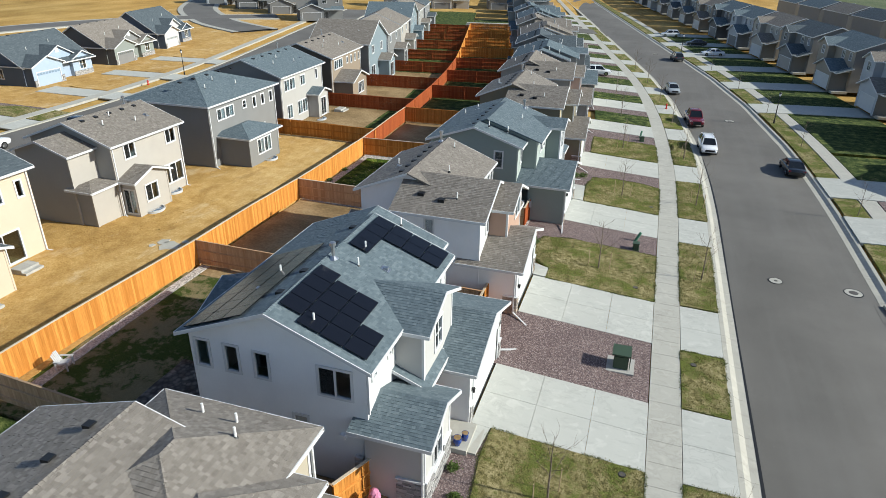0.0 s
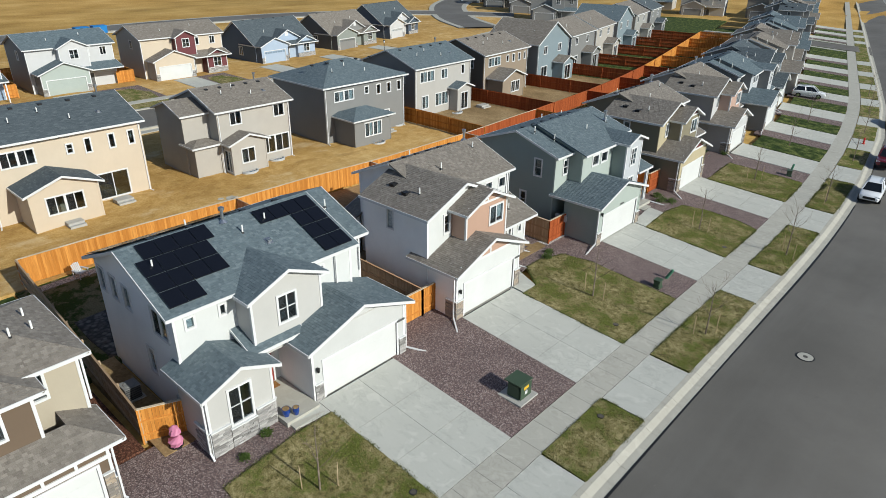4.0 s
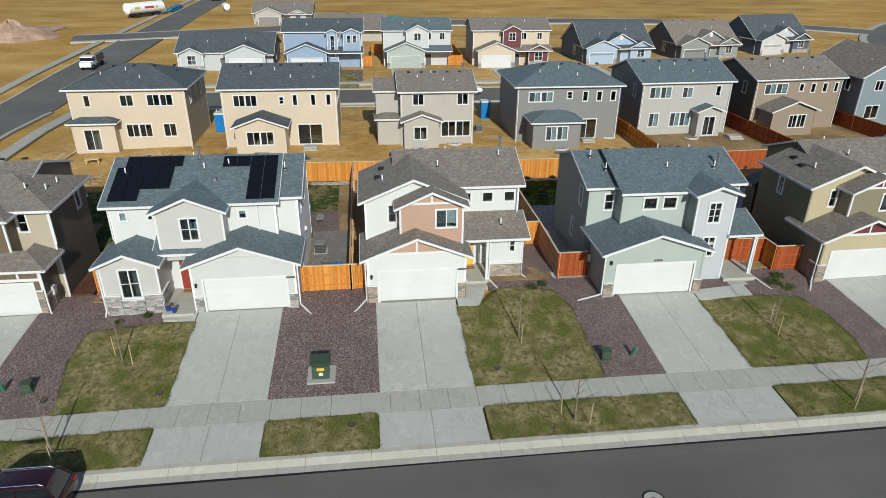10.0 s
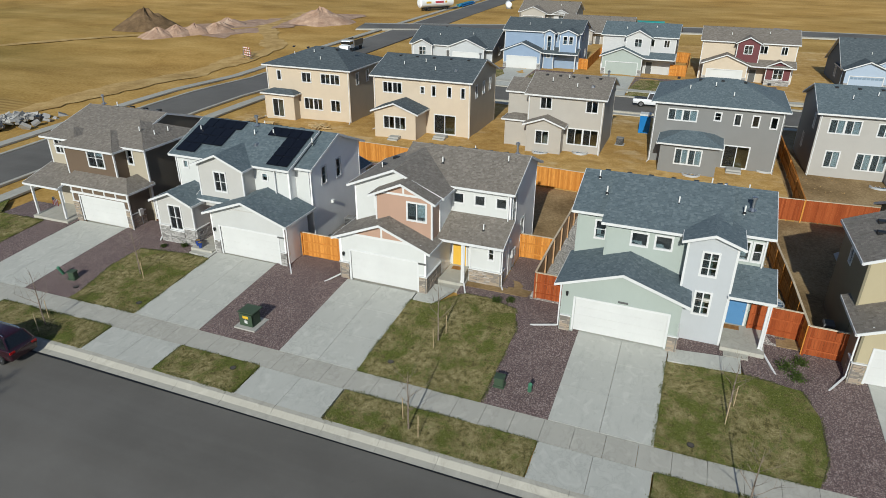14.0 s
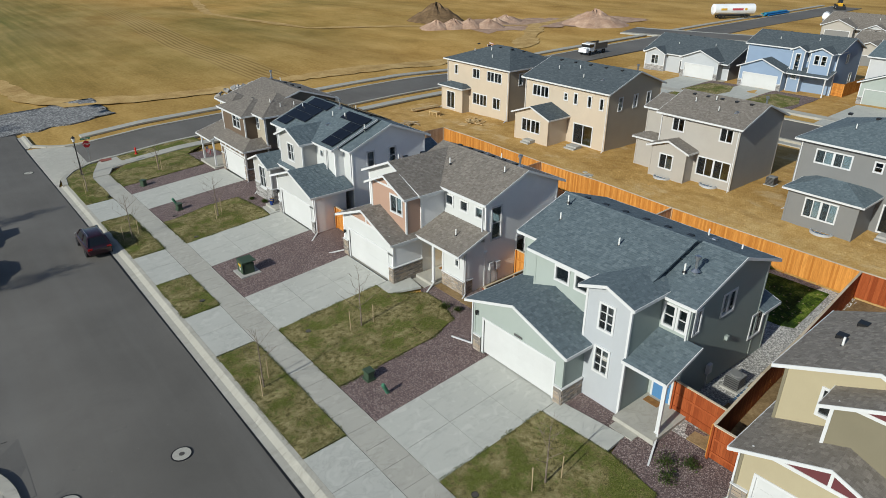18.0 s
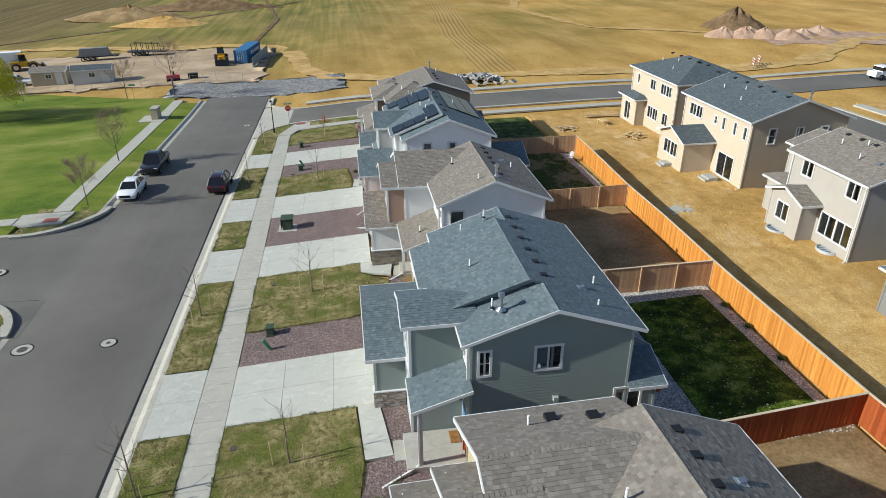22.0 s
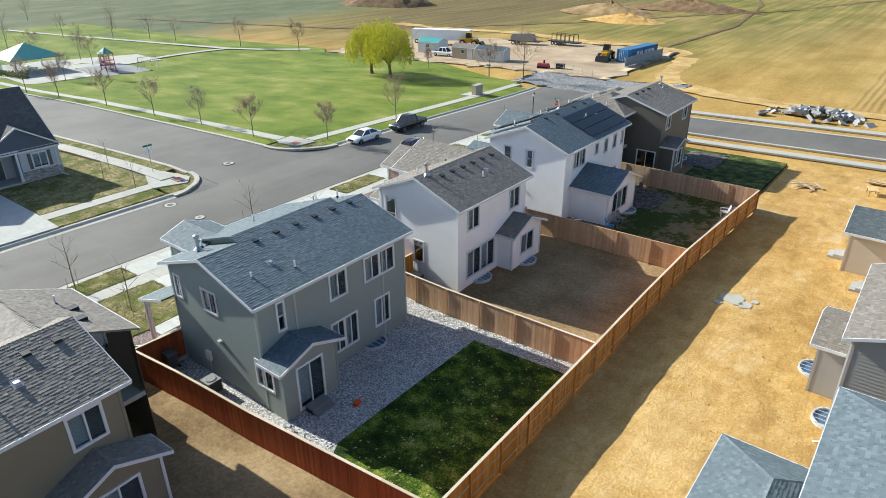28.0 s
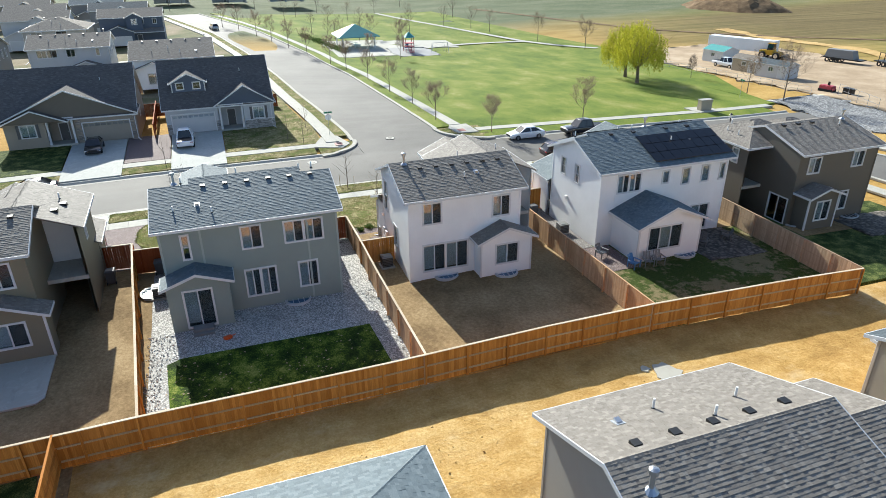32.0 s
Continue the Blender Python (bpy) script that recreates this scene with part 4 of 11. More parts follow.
def front_door(h, x, y0, z0, mat, wide=0.95, tall=2.05, side="E"):
    mb = Mesh()
    F = SIDE[side]

    def bx(m, a0, a1, b0, b1, o0, o1):
        p, q = F(x, a0, b0, o0), F(x, a1, b1, o1)
        m.box(tuple(min(k) for k in zip(p, q)), tuple(max(k) for k in zip(p, q)))

    bx(mb, y0 - 0.1, y0, z0, z0 + tall + 0.1, -0.05, 0.06)
    bx(mb, y0 + wide, y0 + wide + 0.1, z0, z0 + tall + 0.1, -0.05, 0.06)
    bx(mb, y0, y0 + wide, z0 + tall, z0 + tall + 0.1, -0.05, 0.06)
    fr = h.part("front_door", mb, M["trim"])
    lf = Mesh()
    bx(lf, y0, y0 + wide, z0, z0 + tall, -0.03, 0.03)
    for r in range(3):
        for c in range(2):
            a, b = y0 + 0.12 + c * (wide / 2 - 0.04), z0 + 0.2 + r * 0.6
            bx(lf, a, a + wide / 2 - 0.2, b, b + 0.45, 0.03, 0.042)
    h.part("door_leaf", lf, M[mat], fr)
    if h.lite:
        return
    kn = Mesh()
    p = F(x, y0 + wide - 0.1, z0 + 1.0, 0.03)
    q = F(x, y0 + wide - 0.1, z0 + 1.0, 0.09)
    kn.tube([p, q], 0.03, 8)
    h.part("door_knob", kn, M["steel"], fr)


def post(h, x, y, z0, z1, w=0.16, col="trim"):
    mb = Mesh()
    mb.box((x - w / 2, y - w / 2, z0), (x + w / 2, y + w / 2, z1))
    for a, b in ((z0, z0 + 0.25), (z1 - 0.18, z1)):
        mb.box((x - w / 2 - 0.03, y - w / 2 - 0.03, a), (x + w / 2 + 0.03, y + w / 2 + 0.03, b))
    h.part("porch_post", mb, M[col])


def slab(h, x0, x1, y0, y1, z0, z1, name="porch_slab", mat="concrete"):
    mb = Mesh()
    mb.box((x0, y0, z0), (x1, y1, z1))
    h.part(name, mb, M[mat])
# ---- ground ----
def far_ground():
    """One sheet to the horizon: tilled and green fields, bare earth round the building sites."""
    m, n, l, b = material("open_land", (0.3, 0.2, 0.1), 0.95, spec=0.1)
    pos = n.new("ShaderNodeNewGeometry").outputs["Position"]
    sep = n.new("ShaderNodeSeparateXYZ")
    l.new(pos, sep.inputs[0])
    X, Y = sep.outputs[0], sep.outputs[1]
    big = noise_tex(n, l, coords(n, l, scale=(1, 1, 0)), 0.011, 6.0, 0.55)
    mid = noise_tex(n, l, coords(n, l, scale=(1, 0.5, 0)), 0.09, 6.0, 0.6)
    row = noise_tex(n, l, coords(n, l, scale=(1.0, 0.03, 0)), 0.55, 4.0, 0.6)
    fine = noise_tex(n, l, coords(n, l), 2.5, 5.0)
    tan_ = ramp(n, l, maths(n, l, "ADD", maths(n, l, "MULTIPLY", mid, 0.6), maths(n, l, "MULTIPLY", fine, 0.4)), [(0.36, (0.29, 0.162, 0.042)), (0.5, (0.455, 0.27, 0.078)), (0.64, (0.60, 0.39, 0.14))])
    grn = ramp(n, l, maths(n, l, "ADD", maths(n, l, "MULTIPLY", row, 0.5), maths(n, l, "MULTIPLY", mid, 0.5)), [(0.38, (0.085, 0.11, 0.022)), (0.5, (0.17, 0.16, 0.038)), (0.62, (0.32, 0.225, 0.075))])
    # green winter crop lies south of the cross street, thinning to the west
    south = maths(n, l, "MULTIPLY", maths(n, l, "SUBTRACT", -32.0, Y), 0.012, True)
    west = maths(n, l, "MULTIPLY", maths(n, l, "ADD", X, 150.0), 0.008, True)
    k = maths(n, l, "MULTIPLY", south, west)
    k = maths(n, l, "MULTIPLY", k, maths(n, l, "MULTIPLY", maths(n, l, "SUBTRACT", big, 0.36), 4.0, True), True)
    brn = ramp(n, l, maths(n, l, "ADD", maths(n, l, "MULTIPLY", mid, 0.55), maths(n, l, "MULTIPLY", row, 0.45)), [(0.36, (0.135, 0.108, 0.036)), (0.5, (0.215, 0.168, 0.06)), (0.64, (0.32, 0.24, 0.09))])
    mead = ramp(n, l, maths(n, l, "ADD", maths(n, l, "MULTIPLY", mid, 0.5), maths(n, l, "MULTIPLY", fine, 0.5)), [(0.36, (0.060, 0.085, 0.040)), (0.5, (0.105, 0.125, 0.066)), (0.64, (0.175, 0.175, 0.11))])
    c = mix(n, l, maths(n, l, "MULTIPLY", maths(n, l, "SUBTRACT", big, 0.40), 5.0, True), tan_, mix(n, l, 0.3, tan_, brn))
    # ploughed brown land east of the wheel ruts, rough meadow beyond the park
    c = mix(n, l, maths(n, l, "MULTIPLY", maths(n, l, "ADD", maths(n, l, "ADD", X, 36.0), maths(n, l, "MULTIPLY", mid, 40.0)), 0.02, True), c, mix(n, l, south, c, brn))
    c = mix(n, l, k, c, grn)
    diag = maths(n, l, "SUBTRACT", maths(n, l, "ADD", X, maths(n, l, "MULTIPLY", Y, 0.22)), 128.0)
    c = mix(n, l, maths(n, l, "MULTIPLY", maths(n, l, "ADD", diag, maths(n, l, "MULTIPLY", mid, 30.0)), 0.03, True), c, mead)
    # a ploughed dark strip between the park and the meadow
    strip_ = maths(n, l, "MULTIPLY", maths(n, l, "MULTIPLY", maths(n, l, "SUBTRACT", X, 62.0), 0.04, True), maths(n, l, "MULTIPLY", maths(n, l, "MULTIPLY", diag, -1.0), 0.06, True))
    c = mix(n, l, maths(n, l, "MULTIPLY", strip_, south), c, ramp(n, l, maths(n, l, "ADD", maths(n, l, "MULTIPLY", row, 0.6), maths(n, l, "MULTIPLY", fine, 0.4)), [(0.36, (0.085, 0.066, 0.026)), (0.5, (0.14, 0.105, 0.044)), (0.64, (0.21, 0.16, 0.07))]))
    # band of parallel wheel ruts running south
    off = maths(n, l, "MULTIPLY", maths(n, l, "MAXIMUM", maths(n, l, "SUBTRACT", -75.0, Y), 0.0), 0.085)
    u = maths(n, l, "ADD", maths(n, l, "ADD", X, 32.5), off)
    band = maths(n, l, "SUBTRACT", 4.6, maths(n, l, "ABSOLUTE", maths(n, l, "ADD", u, maths(n, l, "MULTIPLY", maths(n, l, "SUBTRACT", mid, 0.5), 5.0))))
    band = maths(n, l, "MULTIPLY", maths(n, l, "MULTIPLY", band, 0.7, True), maths(n, l, "MULTIPLY", maths(n, l, "SUBTRACT", -30.0, Y), 0.2, True))
    wob = maths(n, l, "ADD", maths(n, l, "MULTIPLY", u, 6.0), maths(n, l, "MULTIPLY", mid, 9.0))
    wave = maths(n, l, "ADD", maths(n, l, "MULTIPLY", maths(n, l, "SINE", wob), 0.5), 0.5)
    c = mix(n, l, maths(n, l, "MULTIPLY", maths(n, l, "MULTIPLY", band, 0.42), maths(n, l, "MULTIPLY", maths(n, l, "ADD", Y, 210.0), 0.01, True)), c, ramp(n, l, wave, [(0.1, (0.14, 0.085, 0.035)), (0.45, (0.32, 0.21, 0.08)), (0.9, (0.44, 0.31, 0.13))]))
    l.new(c, b.inputs["Base Color"])
    bump(n, l, b, maths(n, l, "ADD", fine, row), 0.4, 0.12)
    core = [-220 + 5 * i for i in range(93)]
    xs = [-3000, -1800, -1100, -700, -450, -320] + core + [320, 450, 700, 1100, 1800, 3000]
    verts, faces = [], []
    for y in xs:
        for x in xs:
            s, d = st_inv(x, y)
            dev = -75 < d < 24 and -4 < s < 300
            z = lay(s, d) - (0.16 if dev else 0.06)
            if 5.5 < d < 18.5 and s > -30:
                z -= 0.25
            if 60 < abs(x) or y < -40:
                z += 0.25 * noise.noise((x * 0.02, y * 0.02, 0.0))
            far_ = max(0.0, math.hypot(x, y) - 320)
            verts.append((x, y, z - 0.10 + min(far_ * 0.004, 6)))
    nx = len(xs)
    for i in range(nx - 1):
        for j in range(nx - 1):
            a = i * nx + j
            faces.append((a, a + 1, a + nx + 1, a + nx))
    me = bpy.data.meshes.new("ground")
    me.from_pydata(verts, [], faces)
    me.materials.append(m)
    me.shade_smooth()
    tagged(new("ground", me), "open farmland and bare earth round the estate", "ground", kind="structure")


far_ground()

# front street and its end towards the fields
sheet("road", rim(7.14, 16.76, 8), rim(-26, 420, 180), 0.0, M["asphalt"], "worn grey asphalt street with a slight crown", "road")
def cross(y, x):
    return y + 0.036 * x


def strip(name, x0, x1, ya, yb, z, mat, label, category, n=40, thick=0.2):
    """A band along the cross street, which slants a little."""
    mb = Mesh()
    xs = steps(x0, x1, n)
    for p, q in zip(xs, xs[1:]):
        def c(x, y, dz):
            return (x, cross(y, x), lay(cross(y, x), x) + z + dz)
        mb.hexa([c(p, ya, -thick), c(q, ya, -thick), c(q, yb, -thick), c(p, yb, -thick), c(p, ya, 0), c(q, ya, 0), c(q, yb, 0), c(p, yb, 0)])
    ob = part(name, mb, M[mat], kind="structure", weld=True)
    return tagged(ob, label, category)


strip("road", -230, 6.9, -14.5, -5.9, 0.0, "asphalt", "asphalt cross street beside the open field", "road", 60)
strip("pavement", -62, 0.0, -3.1, -1.5, 0.10, "concrete", "pale concrete pavement along the cross street", "pavement", 30)
strip("pavement", -230, 1.0, -18.9, -17.4, 0.10, "concrete", "pale concrete pavement at the field's edge", "pavement", 60)
strip("kerb", -62, 0.4, -5.9, -5.4, 0.10, "kerb", "low concrete kerb of the cross street", "kerb", 30)
strip("kerb", -230, 1.5, -15.0, -14.5, 0.10, "kerb", "low concrete kerb at the field's edge", "kerb", 60)
strip("lawn", -9.0, 0.0, -5.38, -3.12, 0.06, "freshlawn", "thin verge lawn by the cross street", "lawn", 8)
# the corner: rounded kerb, concrete apron at the street's mouth, lawn and landing
patch("apron", [(7.15, 1.0), (6.5, -1.5), (5.2, -3.9), (3.2, -5.5), (2.9, -6.0), (2.7, -14.4), (4.6, -15.6), (7.15, -17.2)], 0.012, M["concrete"], "concrete apron across the mouth of the cross street", "pavement", 0.2, 1.0)
patch("lawn", [(3.85, 1.0), (6.2, 1.0), (5.9, -1.4), (4.7, -3.3), (2.9, -4.9), (2.1, -4.8), (3.3, -1.5)], 0.055, M["freshlawn"], "small lawn inside the rounded corner", "lawn")
patch("lawn", [(2.1, 0.55), (-6.0, 0.55), (-8.5, -1.7), (0.1, -1.45)], 0.055, M["freshlawn"], "front lawn beside the cross street", "lawn")
kb = Mesh()
arc = [(6.45, 1.0), (6.15, -1.5), (4.95, -3.6), (3.0, -5.2), (1.4, -5.65), (0.3, -5.65)]
for (xa, ya), (xb, yb) in zip(arc, arc[1:]):
    kb.bar((xa, ya, lay(ya, min(xa, 6.2)) + 0.0), (xb, yb, lay(yb, min(xb, 6.2)) + 0.0), 0.5, 0.24)
tagged(part("kerb", kb, M["kerb"], kind="structure"), "rounded concrete kerb at the cross street", "kerb")
kb = Mesh()
arc = [(1.4, -14.75), (3.2, -15.1), (5.0, -16.4), (6.4, -18.2)]
for (xa, ya), (xb, yb) in zip(arc, arc[1:]):
    kb.bar((xa, ya, lay(ya, min(xa, 6.2)) + 0.0), (xb, yb, lay(yb, min(xb, 6.2)) + 0.0), 0.5, 0.24)
tagged(part("kerb", kb, M["kerb"], kind="structure"), "rounded concrete kerb at the field side", "kerb")

# street behind the second row
sheet("road", rim(-72.4, -63.2, 4), rim(-3, 230, 80), 0.0, M["asphalt"], "asphalt street between two rows of new houses", "road")
for a, b, lab in ((-72.9, -72.4, "kerb"), (-63.2, -62.7, "kerb"), (-77.0, -75.6, "pavement"), (-61.2, -59.8, "pavement")):
    sheet(lab, [a, a + 0.02, b - 0.02, b], rim(1, 230, 90), 0.13, M["kerb" if lab == "kerb" else "concrete"], "concrete %s of the rear street" % lab, lab)

# side street towards the park
def side_y(x, k):
    """Edges of the side street: k 0 south, 1 north."""
    c = float(np.interp(x, [17, 40, 70, 100, 140, 200], [34.5, 35.0, 36.0, 39.0, 46.0, 62.0]))
    return c - 5.6 if k == 0 else float(np.interp(x, [17, 26, 38, 52, 70, 100, 140, 200], [39.8, 39.9, 40.8, 42.2, 43.6, 46.6, 52.6, 67.6]))


def side_band(name, x0, x1, f0, f1, off, mat, label, category, n=40):
    mb = Mesh()
    xs = steps(x0, x1, n)
    for p, q in zip(xs, xs[1:]):
        c = []
        for dz in (-0.25, 0):
            for x, f in ((p, f0), (q, f0), (q, f1), (p, f1)):
                y = f(x)
                c.append((x, y, lay(y, x) + off + dz))
        mb.hexa(c)
    return tagged(part(name, mb, M[mat], kind="structure", weld=True), label, category)


side_band("road", 16.4, 200, lambda x: side_y(x, 0), lambda x: side_y(x, 1), 0.004, "asphalt", "asphalt side street bending past the park", "road", 60)


def corner(cx, cy, r, a0, sx):
    """A rounded street corner with its kerb."""
    pts = [(cx + r * math.cos(radians(a0 + 90 * k / 10)), cy + r * math.sin(radians(a0 + 90 * k / 10))) for k in range(11)]
    return pts


# rounded corners: asphalt fills, kerbs and the bands along the side street
for cy, a0, k, r in ((side_y(23, 0) - 6, 90, 0, 6.0), (side_y(22, 1) + 4.7, 180, 1, 4.7)):
    pts = [(17.1 + r + r * math.cos(radians(a0 + 9 * j)), cy + r * math.sin(radians(a0 + 9 * j))) for j in range(11)]
    q = (16.3, side_y(23, k))
    patch("lawn", pts + [(17.1 + r, cy)], 0.05, M["freshlawn"], "corner lawn inside the rounded kerb", "lawn", 0.3)
    patch("road", [q, (16.3, cy)] + pts if k else [q] + pts + [(16.3, cy)], 0.008, M["asphalt"], "asphalt at the rounded street corner", "road", 0.2)
    kb = Mesh()
    for (xa, ya), (xb, yb) in zip(pts, pts[1:]):
        kb.bar((xa, ya, lay(ya, xa) + 0.06), (xb, yb, lay(yb, xb) + 0.06), 0.5, 0.24)
    tagged(part("kerb", kb, M["kerb"], kind="structure"), "rounded concrete kerb at the street corner", "kerb")
side_band("kerb", 23, 200, lambda x: side_y(x, 0) - 0.45, lambda x: side_y(x, 0), 0.14, "kerb", "concrete kerb along the park", "kerb", 50)
side_band("kerb", 21.8, 200, lambda x: side_y(x, 1), lambda x: side_y(x, 1) + 0.45, 0.14, "kerb", "concrete kerb of the side street", "kerb", 50)
side_band("pavement", 24, 190, lambda x: side_y(x, 0) - 4.0, lambda x: side_y(x, 0) - 2.5, 0.16, "concrete", "pale concrete path along the park's edge", "pavement", 50)
side_band("pavement", 21.5, 190, lambda x: side_y(x, 1) + 1.9, lambda x: side_y(x, 1) + 3.5, 0.16, "concrete", "pale concrete pavement beside the corner house", "pavement", 50)

# kerbs of the front street, piece by piece where the camera passes
KP = [(7.18, -0.405), (6.78, -0.385), (6.62, -0.30), (6.46, -0.215), (6.2, -0.20)]


def kerb_piece(s0, s1, prof, sgn):
    mb = Mesh()
    for (d0, z0), (d1, z1) in zip(prof, prof[1:]):
        q = []
        for s, d, z in ((s0, d0, z0), (s1, d0, z0), (s1, d1, z1), (s0, d1, z1)):
            x, y = st(s, d)
            q.append((x, y, z + lay(s, 3.0) - lay(40, 3.0)))
        mb.face(q if sgn > 0 else q[::-1])
    for s, flip in ((s0, False), (s1, True)):
        q = [(*st(s, d), z + lay(s, 3.0) - lay(40, 3.0)) for d, z in prof] + [(*st(s, prof[-1][0]), -0.7 - 0.9), (*st(s, prof[0][0]), -0.7 - 0.9)]
        mb.face(q[::-1] if flip else q)
    (d0, z0), (d1, z1) = prof[-1], (prof[-1][0], -1.6)
    q = [(*st(s, d0), z + (lay(s, 3.0) - lay(40, 3.0) if z > -1 else 0)) for s, z in ((s0, z0), (s1, z0), (s1, z1), (s0, z1))]
    mb.face(q if sgn > 0 else q[::-1])
    return mb


def far_side(prof):
    return [(23.9 - d, z) for d, z in prof]


for prof, sgn, lab in ((KP, -1, "rolled concrete kerb and gutter before the driveways"), (far_side(KP), 1, "rolled concrete kerb and gutter across the street")):
    k = thing("kerb", lab, "kerb", 0, 0, 0, kind="structure")
    s = -24.0
    while s < 415:
        L = 3.05 if s < 80 else 20.0
        if sgn < 0 and -18.0 < s < -0.5:
            s += L
            continue
        if sgn > 0 and 28.0 - 0.2 < s + L and s < 41.0:
            s += L
            continue
        part("kerb_segment", kerb_piece(s, s + L - 0.012, prof, sgn), M["kerb"], k)
        s += L
sm = Mesh()
for a, b in zip(steps(-24, 75, 50), steps(-24, 75, 50)[1:]):
    pts = [(7.17, a), (7.29 + 0.03 * math.sin(a * 3), a), (7.29 + 0.03 * math.sin(b * 3), b), (7.17, b)]
    sm.face([(*st(s, d), lay(s, d) + 0.018) for d, s in pts])
tagged(part("tar_seam", sm, M["seam"], kind="structure"), "black tar joint between gutter and asphalt", "road")

# pavement of single slabs
for d0, d1, s_end, lab in ((2.2, 3.8, 78, "pale concrete pavement before the front gardens"),):
    pv = thing("pavement", lab, "pavement", 0, 0, 0, kind="structure")
    s = -1.5
    while s < 415:
        L = 1.52 if s < s_end else 12.0
        mb = Mesh()
        c = []
        for dz in (-0.15, 0):
            for ss, dd in ((s + 0.008, d0), (s + 0.008, d1), (s + L - 0.008, d1), (s + L - 0.008, d0)):
                x, y = st(ss, dd)
                c.append((x, y, lay(ss, dd) + 0.03 + dz))
        mb.hexa([c[k] for k in (0, 1, 2, 3, 4, 5, 6, 7)])
        part("paving_slab", mb, M["concrete"], pv)
        s += L
sheet("pavement", [20.1, 20.12, 21.6, 21.62], rim(43, 240, 90), 0.08, M["concrete"], "concrete pavement across the street", "pavement")
sheet("pavement", [20.1, 20.12, 21.6, 21.62], rim(-24, 24, 24), 0.10, M["concrete"], "concrete path beside the park", "pavement")

LOTS = [8.6, 23.55, 34.45, 50.3, 65.6, 81.0, 94.5, 107.5, 121.0, 134.5, 148.0, 161.5, 196.0, 209.0, 222.0]


def driveway(s0, near, d_top=-6.0, wide=5.1, newer=True):
    """A drive of poured slabs and its apron across the verge."""
    dv = thing("driveway", "pale concrete driveway of six poured slabs" if near else "pale concrete driveway", "driveway", *st(s0, 0), 0, kind="structure")
    ds = [d_top + (2.18 - d_top) * k / 3 for k in range(4)]
    cells = [(ds[k], ds[k + 1], s0 + wide / 2 * j, s0 + wide / 2 * (j + 1)) for k in range(3) for j in range(2)]
    cells += [(3.82, 6.2, s0 - 0.1 + (wide / 2 + 0.1) * j, s0 - 0.1 + (wide / 2 + 0.1) * (j + 1)) for j in range(2)]
    org = (*st(s0, 0), 0)
    for a, b, p, q in cells:
        mb = Mesh()
        c = []
        for dz in (-0.15, 0):
            for ss, dd in ((p + 0.008, a + 0.008), (p + 0.008, b - 0.008), (q - 0.008, b - 0.008), (q - 0.008, a + 0.008)):
                x, y = st(ss, dd)
                c.append((x, y, lay(ss, dd) + 0.035 + dz))
        mb.hexa(c)
        part("drive_slab", mb, M["newconcrete"], dv, org=org)


for i, s in enumerate(LOTS):
    driveway(s, i < 6, d_top=-7.0 if i == 0 else -5.95)

# verge lawns between pavement and kerb, and front lawns and gravel beds
for i, s in enumerate(LOTS[:-1]):
    e = LOTS[i + 1]
    a, b = s + 5.3, e - 0.15
    if i in (1,):
        a = s + 5.25
    sheet("lawn", rim(3.83, 6.2, 5), rim(a, b, max(3, int((b - a) / 0.6))), 0.055, M["grass" if i < 3 else "freshlawn"], "dry yellow-green verge lawn by the kerb", "lawn", 0.02, 1.5, 0.12, 0.10)
sheet("lawn", rim(3.83, 6.2, 5), rim(0.5, 8.4, 12), 0.055, M["grass"], "dry verge lawn near the street corner", "lawn", 0.02, 1.5, 0.12, 0.1)
FR = [
    ("lawn", "grass", [(2.15, 17.9), (0.9, 17.9), (-2.0, 17.3), (-4.6, 17.5), (-5.0, 21.6), (-4.95, 23.55), (2.15, 23.55)]),
    ("gravel_bed", "gravel", [(2.15, 13.7), (2.15, 17.9), (0.9, 17.9), (-2.0, 17.3), (-4.6, 17.5), (-5.0, 21.6), (-4.95, 23.55), (-6.4, 23.55), (-6.4, 18.0), (-9.0, 18.0), (-9.0, 13.7)]),
    ("gravel_bed", "gravel", [(2.15, 28.65), (2.15, 34.45), (-8.2, 34.45), (-8.2, 28.65)]),
    ("lawn", "grass", [(2.15, 39.55), (2.15, 46.75), (-4.2, 46.8), (-6.3, 46.2), (-7.0, 44.2), (-7.0, 42.6), (-5.1, 41.0), (-5.1, 39.55)]),
    ("gravel_bed", "gravel", [(2.15, 46.75), (2.15, 50.3), (-9.0, 50.3), (-9.0, 41.9), (-7.0, 42.0), (-7.0, 44.2), (-6.3, 46.2), (-4.2, 46.8)]),
    ("lawn", "freshlawn", [(2.15, 55.4), (2.15, 62.4), (0.5, 62.9), (-2.5, 62.9), (-4.2, 62.2), (-4.6, 59.5), (-4.35, 55.4)]),
    ("gravel_bed", "gravel", [(2.15, 62.4), (2.15, 65.6), (-9.0, 65.6), (-9.0, 55.4), (-5.6, 55.4), (-5.6, 59.3), (-4.62, 59.5), (-4.2, 62.2), (-2.5, 62.9), (0.5, 62.9)]),
    ("lawn", "freshlawn", [(2.15, 70.7), (2.15, 77.5), (-5.0, 77.5), (-5.0, 70.7)]),
    ("gravel_bed", "gravel", [(2.15, 77.5), (2.15, 80.9), (-9.0, 80.9), (-9.0, 70.7), (-5.0, 70.7), (-5.0, 77.5)]),
    ("lawn", "grass", [(2.15, 0.6), (2.15, 5.6), (-6.0, 5.6), (-6.0, 0.6)]),
    ("gravel_bed", "gravel", [(2.15, 5.6), (2.15, 8.6), (-9.0, 8.5), (-9.0, 0.6), (-6.0, 0.6), (-6.0, 5.6)]),
]
